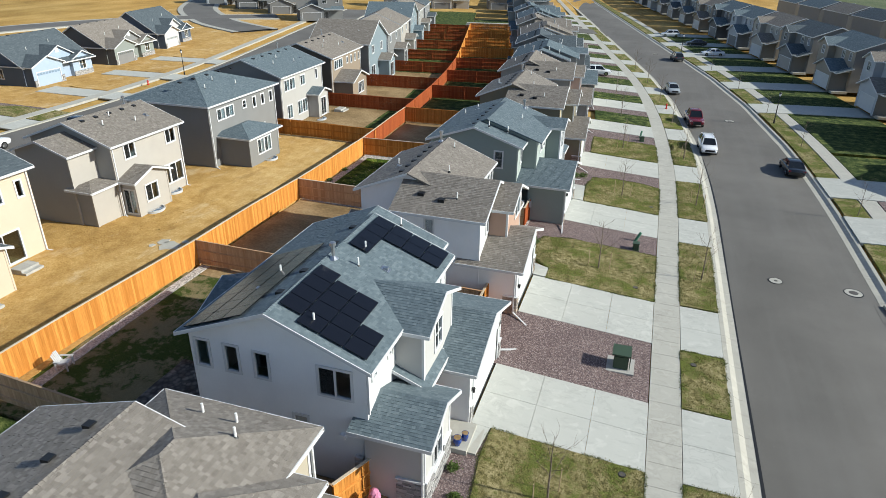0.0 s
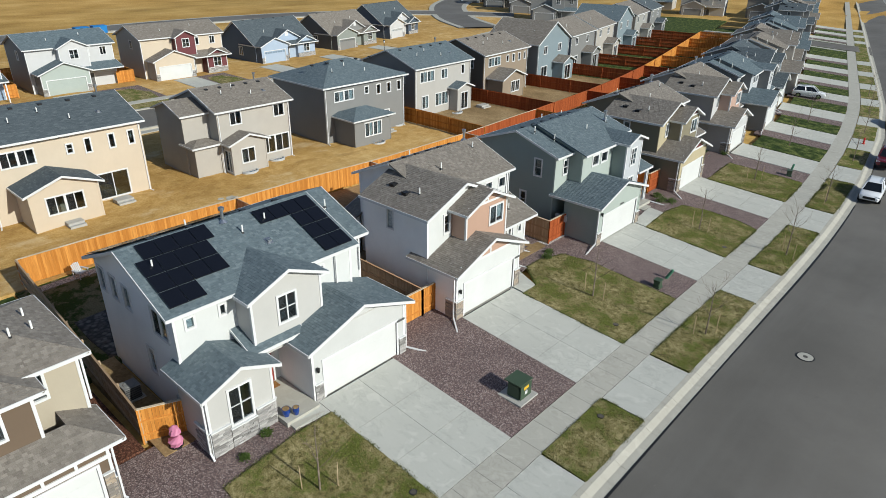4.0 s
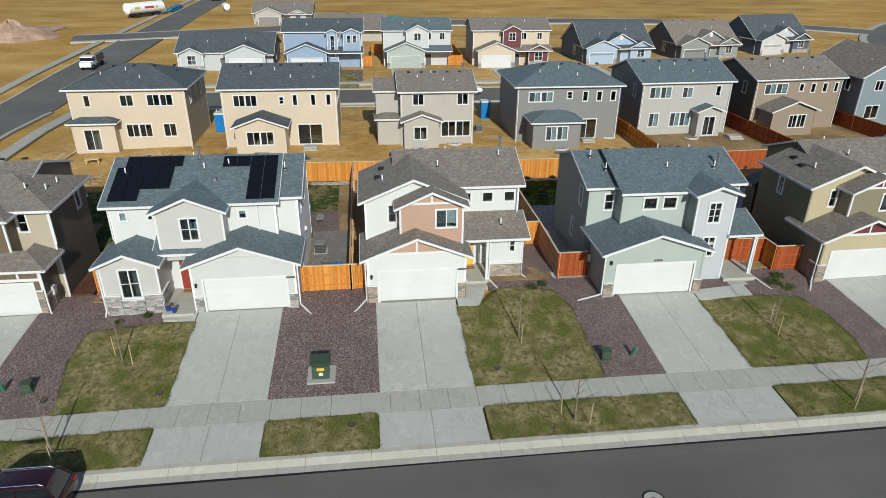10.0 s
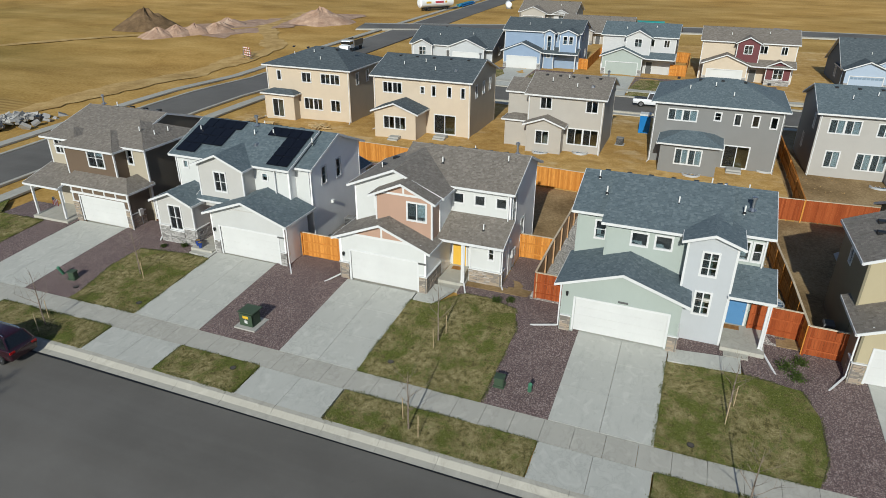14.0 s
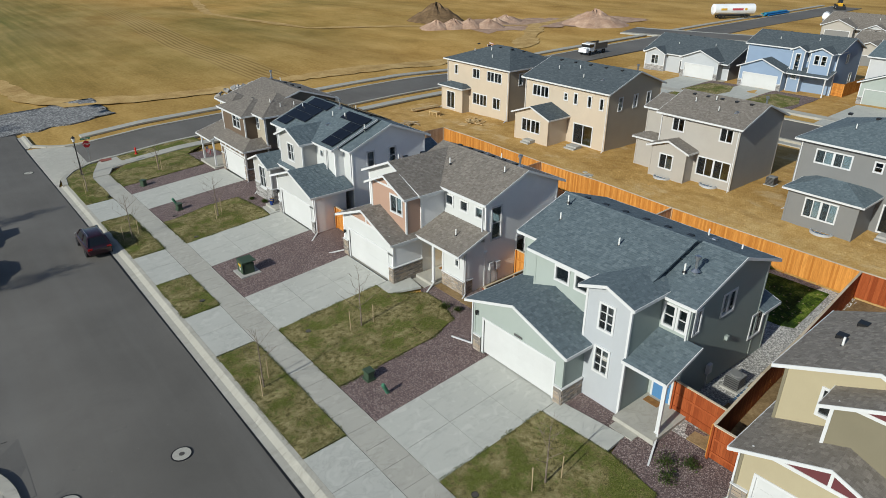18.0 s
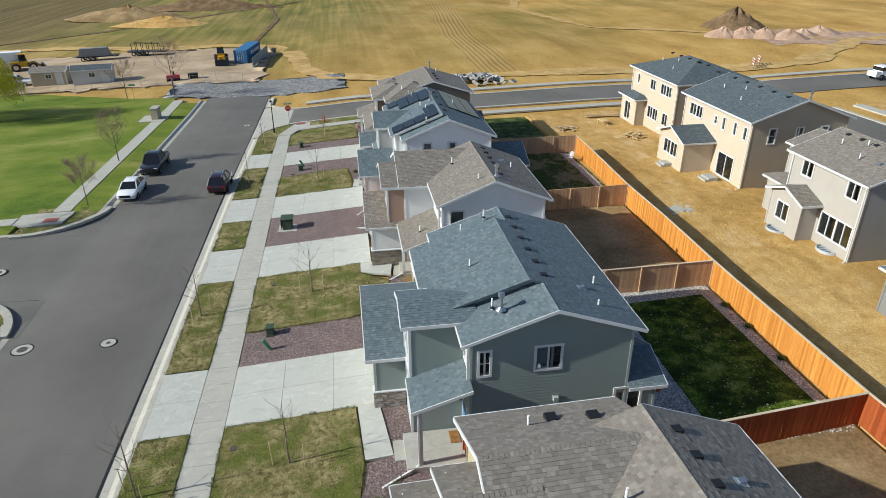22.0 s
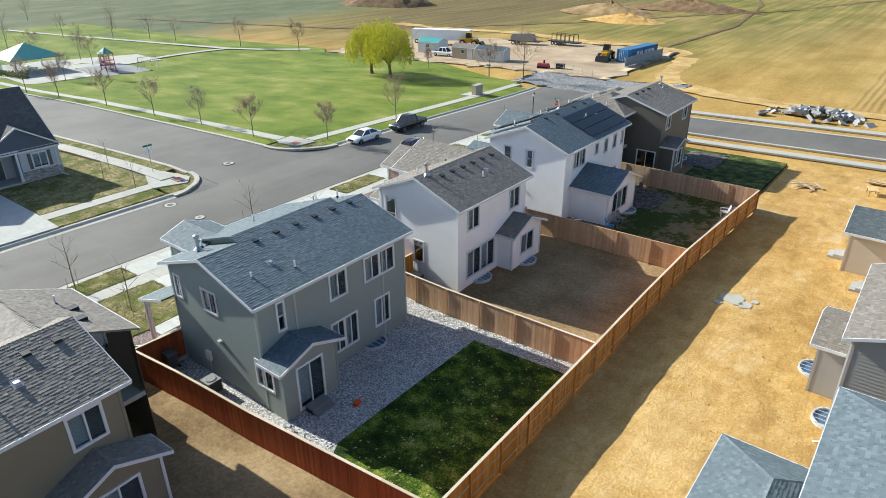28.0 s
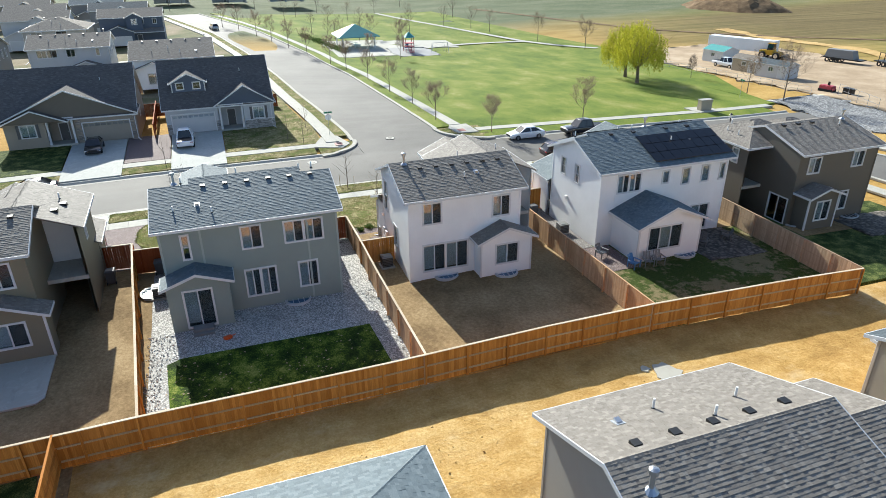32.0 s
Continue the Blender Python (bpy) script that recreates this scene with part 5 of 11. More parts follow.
for nm, mt, pts in FR:
    patch(nm, pts, 0.06 if nm == "lawn" else 0.02, M[mt], "dry yellow-green front lawn" if nm == "lawn" else "purple-brown gravel bed between the driveways", "lawn" if nm == "lawn" else "gravel")
for i, s in enumerate(LOTS[5:-1]):
    e = LOTS[i + 6]
    patch("lawn", [(2.15, s + 5.2), (2.15, e - 3.0), (-5.0, e - 3.0), (-5.0, s + 5.2)], 0.06, M["green"], "green front lawn down the street", "lawn")
    patch("gravel_bed", [(2.15, e - 3.0), (2.15, e - 0.1), (-6.0, e - 0.1), (-6.0, e - 3.0)], 0.02, M["gravel"], "gravel bed down the street", "gravel")
patch("lawn", [(18.0, 45.0), (18.0, 400.0), (20.0, 400.0), (20.0, 45.0)], 0.05, M["freshlawn"], "verge lawn across the street", "lawn", step=6)

patch("road", [(7.1, 178.6), (7.1, 192.4), (3.6, 189.6), (-30.0, 189.6), (-30.0, 180.6), (3.6, 180.6)], 0.10, M["asphalt"], "asphalt street joining between the houses", "road", step=4)
patch("pavement", [(2.0, 178.2), (2.0, 179.7), (-30.0, 179.7), (-30.0, 178.2)], 0.11, M["concrete"], "concrete pavement of the joining street", "pavement", step=4)
patch("pavement", [(2.0, 190.5), (2.0, 192.0), (-30.0, 192.0), (-30.0, 190.5)], 0.11, M["concrete"], "concrete pavement of the joining street", "pavement", step=4)
# yards behind the houses
sheet("yard", rim(-28.3, -16.5, 10), rim(16.8, 31.6, 12), 0.03, M["thinlawn"], "thin patchy lawn of the solar house's back yard", "yard", 0.03, 0.8)
sheet("yard", rim(-28.0, -8.0, 16), rim(31.6, 46.6, 14), 0.03, M["soil"], "bare brown earth of an unplanted back yard", "yard", 0.06, 0.7)
sheet("yard", rim(-28.0, -8.0, 16), rim(46.6, 61.3, 14), 0.03, M["riverrock"], "grey river-rock bed round the sage house", "yard", 0.04, 1.2)
patch("lawn", [(-21.3, 48.3), (-27.1, 48.0), (-27.3, 60.0), (-21.6, 60.3), (-21.2, 59.5)], 0.09, M["lushlawn"], "green back lawn with a stone border", "lawn")
sheet("yard", rim(-28.0, -8.0, 16), rim(61.3, 77, 14), 0.03, M["soil"], "bare brown earth of an unplanted back yard", "yard", 0.06, 0.7)
sheet("yard", rim(-28.0, -8.0, 16), rim(77, 200, 40), 0.03, M["green"], "back lawns down the row", "yard", 0.05, 0.5)
sheet("yard", rim(-28.0, -16.0, 8), rim(0.5, 16.6, 10), 0.03, M["green"], "corner lawn behind the brown house", "yard", 0.03, 0.8)
sheet("building_site", rim(-60.0, -28.4, 40), rim(-0.2, 64.5, 70), 0.03, M["dirt"], "graded sandy earth between the fence and the new houses", "dirt", 0.10, 0.45)
sheet("yard", rim(-60.0, -28.4, 30), rim(64.5, 112, 24), 0.03, M["soil"], "bare earth behind the second row", "yard", 0.06, 0.5)
sheet("lawn", rim(-32.0, -28.5, 6), rim(66.0, 97.0, 16), 0.065, M["green"], "narrow green lawn along the back fence", "lawn", 0.03, 0.6, 0.3, 0.4)
sheet("yard", rim(-60.0, -28.4, 30), rim(112, 220, 40), 0.03, M["green"], "back lawns of the second row", "yard", 0.08, 0.35)
sheet("building_site", rim(-125.0, -76.8, 30), rim(0, 220, 70), 0.02, M["dirt"], "bare sandy earth round the third row of houses", "dirt", 0.12, 0.3)

patch("lawn", [(32.9, 44.2), (52.0, 46.0), (60.0, 46.8), (60.0, 49.3), (32.9, 48.3)], 0.08, M["freshlawn"], "lawn along the side of the corner bungalow", "lawn")
patch("gravel_bed", [(-8.9, 44.5), (-13.3, 44.5), (-13.3, 46.8), (-8.9, 46.8)], 0.05, M["gravel"], "purple-brown gravel beside the white house", "gravel")
# gardens of the estate beyond the side street
side_band("yard", 46, 200, lambda x: side_y(x, 1) + 2.3, lambda x: 235.0, -0.06, "gardens", "patchy lawns and gravel round the houses", "yard", 60)
patch("road", [(88.0, 52.0), (96.5, 52.0), (96.5, 150.0), (88.0, 150.0)], 0.03, M["asphalt"], "asphalt street behind the bungalows", "road", step=6)
patch("pavement", [(84.5, 52.0), (86.2, 52.0), (86.2, 150.0), (84.5, 150.0)], 0.05, M["concrete"], "concrete pavement of the next street", "pavement", step=6)
patch("pavement", [(98.5, 52.0), (100.2, 52.0), (100.2, 150.0), (98.5, 150.0)], 0.05, M["concrete"], "concrete pavement of the next street", "pavement", step=6)
patch("driveway", [(100.3, 73.0), (121.0, 73.0), (121.0, 78.2), (100.3, 78.2)], 0.06, M["newconcrete"], "pale concrete driveway in the next street", "driveway", step=4)
# park
side_band("park_lawn", 22.5, 200, lambda x: 24.3, lambda x: side_y(x, 0) - 4.0, 0.06, "park", "park lawn up to the path", "lawn", 60)
side_band("lawn", 23.5, 190, lambda x: side_y(x, 0) - 2.5, lambda x: side_y(x, 0) - 0.45, 0.11, "park", "green verge between path and kerb", "lawn", 60)
side_band("lawn", 24, 190, lambda x: side_y(x, 1) + 0.45, lambda x: side_y(x, 1) + 1.9, 0.11, "freshlawn", "dry verge beside the side street", "lawn", 60)
sheet("park_lawn", rim(21.7, 200, 60), rim(-26, 24.5, 22), 0.05, M["park"], "broad sunlit park lawn", "lawn", 0.10, 0.06)
patch("park_lawn", [(21.7, -25.9), (29.0, -27.5), (46.0, -35.3), (60.0, -36.2), (84.0, -36.3), (90.0, -41.5), (112.0, -37.5), (200.0, -30.0), (200.0, -25.9)], 0.04, M["park"], "park lawn up to the builders' yard", "lawn", 0.3, 4.0)
sheet("lawn", rim(17.68, 20.08, 4), rim(-22, 24, 24), 0.05, M["park"], "green verge beside the park", "lawn", 0.02, 1.2)
# ---- houses of the front row ----
ZB, ZF = 0.4, 6.86  # foot of the walls; plate height of the upper storey


def solar_house():
    h = House("white two-storey house with solar panels and grey shingle roof", 18.4, near=True)
    W, R = "warmgrey", "grey"
    # palegrey lightens the shaded side and back walls by colour; the front stays white
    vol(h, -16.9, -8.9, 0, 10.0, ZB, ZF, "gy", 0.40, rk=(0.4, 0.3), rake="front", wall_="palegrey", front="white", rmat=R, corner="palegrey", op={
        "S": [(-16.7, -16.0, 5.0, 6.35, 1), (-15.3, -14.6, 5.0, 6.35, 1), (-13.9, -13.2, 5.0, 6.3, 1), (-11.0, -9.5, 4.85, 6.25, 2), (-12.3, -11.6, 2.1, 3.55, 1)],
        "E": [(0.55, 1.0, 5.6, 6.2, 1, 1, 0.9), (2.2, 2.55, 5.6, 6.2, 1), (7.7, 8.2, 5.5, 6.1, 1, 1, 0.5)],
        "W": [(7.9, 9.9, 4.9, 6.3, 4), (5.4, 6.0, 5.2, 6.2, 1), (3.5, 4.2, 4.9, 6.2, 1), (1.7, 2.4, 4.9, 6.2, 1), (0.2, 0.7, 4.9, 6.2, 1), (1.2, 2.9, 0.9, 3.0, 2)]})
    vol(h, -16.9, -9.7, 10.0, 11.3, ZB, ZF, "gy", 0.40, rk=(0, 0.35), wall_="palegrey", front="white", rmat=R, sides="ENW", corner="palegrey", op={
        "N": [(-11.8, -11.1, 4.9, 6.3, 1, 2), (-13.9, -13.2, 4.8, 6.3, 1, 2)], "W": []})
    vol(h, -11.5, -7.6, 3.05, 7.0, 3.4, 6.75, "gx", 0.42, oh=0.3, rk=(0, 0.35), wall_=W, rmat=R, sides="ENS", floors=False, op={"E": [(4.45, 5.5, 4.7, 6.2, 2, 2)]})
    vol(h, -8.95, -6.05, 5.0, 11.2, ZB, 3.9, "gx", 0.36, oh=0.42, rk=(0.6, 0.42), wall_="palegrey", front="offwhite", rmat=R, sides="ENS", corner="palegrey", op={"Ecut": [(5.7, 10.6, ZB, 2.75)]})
    garage_door(h, -6.05, 5.7, 10.6, 0.55, 2.7)
    veneer(h, "E", -6.05, 5.05, 5.55, ZB, 1.55, "greystone")
    veneer(h, "E", -6.05, 10.75, 11.25, ZB, 1.55, "greystone")
    gb = Mesh()
    gb.box((-6.05, 6.2, 4.18), (-6.02, 10.0, 4.24))
    h.part("gable_board", gb, M[W])
    vol(h, -8.95, -6.4, -0.3, 3.0, ZB, 3.95, "gx", 0.42, oh=0.32, rk=(0.6, 0.4), wall_=W, rmat=R, sides="ENS", op={"E": [(0.75, 1.9, 1.55, 3.5, 2, 2)]})
    veneer(h, "E", -6.4, -0.3, 0.64, ZB, 1.75, "greystone")
    veneer(h, "E", -6.4, 2.0, 3.0, ZB, 1.75, "greystone")
    veneer(h, "E", -6.4, 0.66, 1.98, ZB, 1.42, "greystone")
    veneer(h, "S", -0.3, -7.6, -6.4, ZB, 1.75, "greystone")
    veneer(h, "N", 3.0, -7.9, -6.4, ZB, 1.75, "greystone")
    shed(h, -9.0, -7.2, 2.6, 5.6, 4.75, 4.0, R)
    slab(h, -8.9, -5.6, 3.05, 4.95, 0.3, 0.72)
    slab(h, -5.6, -5.2, 3.2, 4.9, 0.2, 0.55, "step")
    front_door(h, -8.88, 3.6, 0.72, "red")
    # back bay
    vol(h, -20.3, -16.8, 4.7, 10.0, ZB, 3.75, "gx", 0.42, oh=0.4, rk=(0.4, 0), wall_="palegrey", rmat=R, sides="WNS", op={"W": [(6.4, 9.2, 1.6, 3.4, 3)]})
    for y, x, k in ((0.6, -11.3, 1), (6.9, -11.9, 1), (5.4, -11.6, 1), (10.5, -11.5, 1), (4.0, -14.8, -1)):
        pipe(h, x, y, ZF + 0.4 * (4.0 - abs(x + 12.9)))
    flue(h, -12.6, 4.95, ZF + 0.4 * 3.8)
    capvent(h, -10.6, 6.2, ZF + 0.4 * (4.0 - 2.3), 0.4, 1)
    capvent(h, -14.9, 2.4, ZF + 0.4 * (4.0 - 2.0), 0.4, -1)
    for y in (1.5, 3.5, 6.5, 8.5):
        boxvent(h, -13.3, y, ZF + 0.4 * 3.6, 0.4, -1)
    downpipe(h, -6.1, 11.35, 0.5, 3.7, (1.3, 1.0))
    downpipe(h, -6.45, -0.42, 0.5, 3.8, (0.3, 0.0))
    downpipe(h, -8.75, 8.9, 4.5, 6.6, None)
    downpipe(h, -8.8, -0.02, 4.2, 6.6, None)
    downpipe(h, -9.6, 11.2, 4.2, 6.6, None)
    # panels on both slopes: rows down the slope, cells along it
    ar = thing("solar_array", "black solar panels in two groups on the shingle roof", "solar panel", *[a + b for a, b in zip(h.ob.location, (0, 0, 7.5))])
    org = (h.org[0], h.org[1], 8.05)
    sl = math.sqrt(1 + 0.16)

    def panel(y, run, away, w, hh):
        mb = Mesh()
        c = []
        for up in (0.10, 0.14):
            for yy, r in ((y, run), (y, run + hh / sl), (y + w, run + hh / sl), (y + w, run)):
                c.append((-12.9 + away * r - 0.0, yy, 8.46 - 0.4 * r + up))
        if away < 0:
            c = [c[k] for k in (3, 2, 1, 0, 7, 6, 5, 4)]
        mb.hexa(c)
        part("solar_panel", mb, M["solar"], ar, org=(h.org[0], h.org[1], 8.05))

    PW, PH, STEP = 0.845, 0.985, 0.975
    for r, y0, n in ((0, 0.5, 2), (1, 0.05, 2), (2, 0.05, 2), (3, 0.05, 1)):
        for c in range(n):
            panel(y0 + c * 1.76, 0.2 + r * STEP, 1, PW, PH)
            panel(y0 + c * 1.76 + 0.88, 0.2 + r * STEP, 1, PW, PH)
    for r, y0, n in ((0, 6.55, 2), (1, 8.31, 1), (2, 8.31, 1), (3, 8.31, 1)):
        for c in range(n):
            panel(y0 + c * 1.76, 0.35 + r * STEP, 1, PW, PH)
            panel(y0 + c * 1.76 + 0.88, 0.35 + r * STEP, 1, PW, PH)
    for r in range(3):
        for c in range(4):
            panel(-0.3 + c * 1.76, 1.1 + r * STEP, -1, PW, PH)
            panel(-0.3 + c * 1.76 + 0.88, 1.1 + r * STEP, -1, PW, PH)
    return h


def gable_house(s0, label, col, rmat, near=True, front=None, bay="tan", side=None, door="yellow", shift=0.0, stone="stone", accent=None, group="", flip=False, back="palegrey", tabs=None, turn=0.0):
    """The plan with a front gable, a projecting upper bay and a lean-to over the entry."""
    h = House(label, s0, near=near, shift=shift, group=group, flip=flip, turn=turn, lite=s0 > 90)
    f, sd, R = front or col, side or col, rmat
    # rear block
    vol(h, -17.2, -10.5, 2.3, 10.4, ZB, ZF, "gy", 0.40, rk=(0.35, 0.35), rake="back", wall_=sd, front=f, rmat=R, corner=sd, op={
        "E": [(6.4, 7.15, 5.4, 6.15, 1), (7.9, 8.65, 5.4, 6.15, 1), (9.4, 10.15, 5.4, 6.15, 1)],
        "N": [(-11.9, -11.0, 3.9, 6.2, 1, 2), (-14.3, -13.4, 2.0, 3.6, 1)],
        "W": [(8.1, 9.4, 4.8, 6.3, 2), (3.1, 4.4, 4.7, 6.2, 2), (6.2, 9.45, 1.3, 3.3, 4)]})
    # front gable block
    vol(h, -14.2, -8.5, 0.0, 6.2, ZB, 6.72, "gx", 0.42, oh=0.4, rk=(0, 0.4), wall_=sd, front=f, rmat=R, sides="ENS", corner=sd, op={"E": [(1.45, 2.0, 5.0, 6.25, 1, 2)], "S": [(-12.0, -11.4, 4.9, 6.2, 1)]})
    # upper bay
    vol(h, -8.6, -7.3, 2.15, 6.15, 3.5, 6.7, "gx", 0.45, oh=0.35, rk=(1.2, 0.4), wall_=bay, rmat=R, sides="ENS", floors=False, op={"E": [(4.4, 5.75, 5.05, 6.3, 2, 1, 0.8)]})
    tm = Mesh()
    tm.box((-7.3, 2.3, 6.66), (-7.26, 6.0, 6.80))
    tm.box((-7.3, 4.1, 6.80), (-7.265, 4.22, 7.45))
    h.part("gable_trim", tm, M["trim"])
    if accent:
        wall(h, accent, "E", -7.285, [(2.6, 6.8), (5.7, 6.8), (4.15, 7.45)], lap=0.0, name="gable_panel")
    # garage
    vol(h, -8.6, -6.1, 0.0, 6.2, ZB, 3.85, "gx", 0.40, oh=0.42, rk=(1.3, 0.42), wall_=sd, front=f, rmat=R, sides="ENS", corner=sd, op={"Ecut": [(0.75, 5.6, ZB, 2.75)]})
    garage_door(h, -6.1, 0.75, 5.6, 0.6, 2.7)
    wall(h, accent or bay, "E", -6.085, [(1.1, 4.02), (5.1, 4.02), (3.1, 4.8)], lap=0.0, name="gable_panel")
    tm = Mesh()
    tm.box((-6.1, 0.3, 3.86), (-6.05, 5.9, 4.02))
    tm.box((-6.09, 3.04, 4.02), (-6.055, 3.16, 4.85))
    h.part("gable_trim", tm, M["trim"])
    for a, b in ((0.0, 0.58), (5.74, 6.2)):
        veneer(h, "E", -6.1, a, b, ZB, 1.75, stone)
    veneer(h, "N", 6.2, -8.5, -6.0, ZB, 1.75, stone)
    veneer(h, "S", 0.0, -6.9, -6.0, ZB, 1.75, stone)
    # entry lean-to and its little room
    shed(h, -10.5, -7.9, 6.05, 10.75, 4.75, 3.78, R)
    vol(h, -10.6, -8.7, 8.25, 10.4, ZB, 3.95, "none", wall_=sd, front=f, rmat=R, sides="ENS", corner="trim", op={"E": [(9.55, 9.95, 2.45, 3.4, 1, 2)]})
    veneer(h, "E", -8.7, 8.25, 10.4, ZB, 1.6, stone)
    veneer(h, "N", 10.4, -9.4, -8.6, ZB, 1.6, stone)
    post(h, -8.15, 7.95, 0.6, 3.75)
    slab(h, -10.5, -7.9, 6.3, 8.2, 0.3, 0.75)
    slab(h, -7.9, -7.4, 6.4, 8.1, 0.2, 0.55, "step")
    front_door(h, -10.47, 6.45, 0.75, door)
    # back bay
    vol(h, -18.4, -17.1, 1.9, 5.7, ZB, 3.6, "gx", 0.42, oh=0.35, rk=(0.35, 0), wall_=sd, rmat=R, sides="WNS", op={"W": [(2.9, 4.6, 1.6, 3.1, 2)]})
    for x, y in ((-13.0, 9.4), (-12.0, 5.0), (-10.3, 1.2), (-16.0, 6.0)):
        z = ZF + 0.4 * (3.35 - abs(x + 13.85)) if y > 2.3 else 6.72 + 0.42 * y
        if x == -12.0:
            z += 0.1
        pipe(h, x, y, z)
    pipe(h, -9.2, 9.0, 4.3)
    flue(h, -14.1, 9.7, ZF + 0.4 * 3.2)
    if near:
        capvent(h, -15.6, 5.0, ZF + 0.4 * (3.35 - 1.75), 0.4, -1)
    for k in range(6):
        boxvent(h, -14.6, 3.0 + 1.15 * k, ZF + 0.4 * 2.6, 0.4, -1)
    for x, y in ((-11.2, 0.9), (-12.6, 1.2)):
        mb = Mesh()
        mb.box((x - 0.2, y - 0.2, 6.72 + 0.42 * y - 0.05), (x + 0.2, y + 0.2, 6.72 + 0.42 * y + 0.14))
        h.part("roof_vent", mb, M["black"])
    downpipe(h, -6.2, -0.12, 0.55, 3.6, (1.2, -0.9))
    downpipe(h, -8.05, 8.1, 0.6, 3.7, (1.5, 0.7))
    downpipe(h, -8.75, 10.5, 0.5, 3.7, (1.7, 0.9))
    downpipe(h, -10.3, 10.3, 4.3, 6.5, None)
    return h


def tower_house(s0, label, col, rmat, near=True, side=None, tower="bluegrey", door="skyblue", shift=0.0, group="", flip=False, turn=0.0):
    """The plan with a stair tower beside a broad garage gable."""
    h = House(label, s0, near=near, shift=shift, group=group, flip=flip, turn=turn, lite=s0 > 90)
    sd, R = side or col, rmat
    P = 0.34
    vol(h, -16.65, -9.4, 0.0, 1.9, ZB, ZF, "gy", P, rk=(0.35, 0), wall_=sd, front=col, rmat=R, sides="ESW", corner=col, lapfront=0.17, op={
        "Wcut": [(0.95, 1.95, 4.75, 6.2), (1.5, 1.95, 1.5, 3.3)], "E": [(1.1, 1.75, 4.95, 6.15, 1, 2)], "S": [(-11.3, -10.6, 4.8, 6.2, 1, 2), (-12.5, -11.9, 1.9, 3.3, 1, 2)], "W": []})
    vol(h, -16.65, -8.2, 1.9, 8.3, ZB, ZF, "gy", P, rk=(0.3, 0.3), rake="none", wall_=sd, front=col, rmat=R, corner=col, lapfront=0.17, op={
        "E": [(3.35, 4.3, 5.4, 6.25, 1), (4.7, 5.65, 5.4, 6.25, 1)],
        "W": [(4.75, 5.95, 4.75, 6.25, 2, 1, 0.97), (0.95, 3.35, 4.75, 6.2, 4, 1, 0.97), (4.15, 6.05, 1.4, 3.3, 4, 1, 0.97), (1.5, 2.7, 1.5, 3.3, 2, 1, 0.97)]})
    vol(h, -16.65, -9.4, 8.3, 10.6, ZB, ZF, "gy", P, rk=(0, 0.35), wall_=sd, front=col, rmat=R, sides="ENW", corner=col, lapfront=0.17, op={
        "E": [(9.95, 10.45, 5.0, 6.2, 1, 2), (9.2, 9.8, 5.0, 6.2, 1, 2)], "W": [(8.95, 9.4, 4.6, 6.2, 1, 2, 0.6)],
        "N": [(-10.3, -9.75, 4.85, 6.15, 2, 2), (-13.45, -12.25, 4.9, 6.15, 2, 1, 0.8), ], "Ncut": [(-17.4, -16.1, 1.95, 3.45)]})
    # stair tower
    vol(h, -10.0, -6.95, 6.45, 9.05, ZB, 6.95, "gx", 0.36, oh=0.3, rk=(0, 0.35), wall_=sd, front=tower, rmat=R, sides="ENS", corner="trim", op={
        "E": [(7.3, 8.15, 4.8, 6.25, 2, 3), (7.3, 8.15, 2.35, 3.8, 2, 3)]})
    # garage
    vol(h, -8.4, -5.4, 0.15, 6.7, ZB, 3.85, "gx", 0.34, oh=0.42, rk=(1.2, 0.4), wall_=sd, front=col, rmat=R, sides="ENS", corner=col, op={"Ecut": [(0.95, 6.1, ZB, 2.82)]})
    garage_door(h, -5.4, 0.95, 6.1, 0.62, 2.75)
    for a, b in ((0.15, 0.75), (6.25, 6.7)):
        veneer(h, "E", -5.4, a, b, ZB, 1.5, "stone")
    veneer(h, "N", 6.7, -6.9, -5.3, ZB, 1.5, "stone")
    # porch
    shed(h, -9.4, -6.75, 9.0, 11.4, 4.75, 3.9, R)
    post(h, -7.15, 11.15, 0.6, 3.9)
    slab(h, -9.4, -6.5, 9.1, 11.4, 0.25, 0.8)
    slab(h, -6.5, -6.0, 9.3, 10.6, 0.2, 0.6, "step")
    front_door(h, -9.37, 9.35, 0.8, door)
    veneer(h, "E", -9.4, 10.5, 10.6, ZB, 1.9, "stone")
    # back bay with its glass door
    vol(h, -18.1, -16.65, 7.1, 10.6, ZB, 3.75, "gx", 0.36, oh=0.35, rk=(0.35, 0), wall_=sd, rmat=R, sides="WNS", corner=sd, op={"W": [(8.1, 9.75, 0.7, 3.2, 2, 1, 0.9)], "N": [(-17.4, -16.1, 1.95, 3.45, 2, 1, 0.5)]})
    for k in range(3):
        slab(h, -19.35 + 0.3 * k, -18.15, 8.3, 9.5, 0.3 - 0.02 * k, 0.53 + 0.16 * k, "back_step", "slate")
    for x, y in ((-12.0, 0.7), (-10.6, 1.4), (-10.3, 5.6), (-15.3, 9.6), (-15.9, 7.4)):
        pipe(h, x, y, ZF + P * (4.22 - abs(x + 12.43)) - (0.15 if y > 8.3 or y < 1.9 else 0))
    flue(h, -10.9, 9.6, ZF + P * 2.0)
    if near:
        capvent(h, -15.0, 8.2, ZF + P * (4.22 - 2.57), P, -1)
    pipe(h, -10.6, 9.2, ZF + P * 1.7)
    for k in range(6):
        boxvent(h, -13.3, 1.0 + 1.35 * k, ZF + P * 3.3, P, -1)
    downpipe(h, -5.35, 0.05, 0.55, 3.6, (0.2, -1.6))
    downpipe(h, -7.05, 11.25, 0.6, 3.8, (1.9, 0.8))
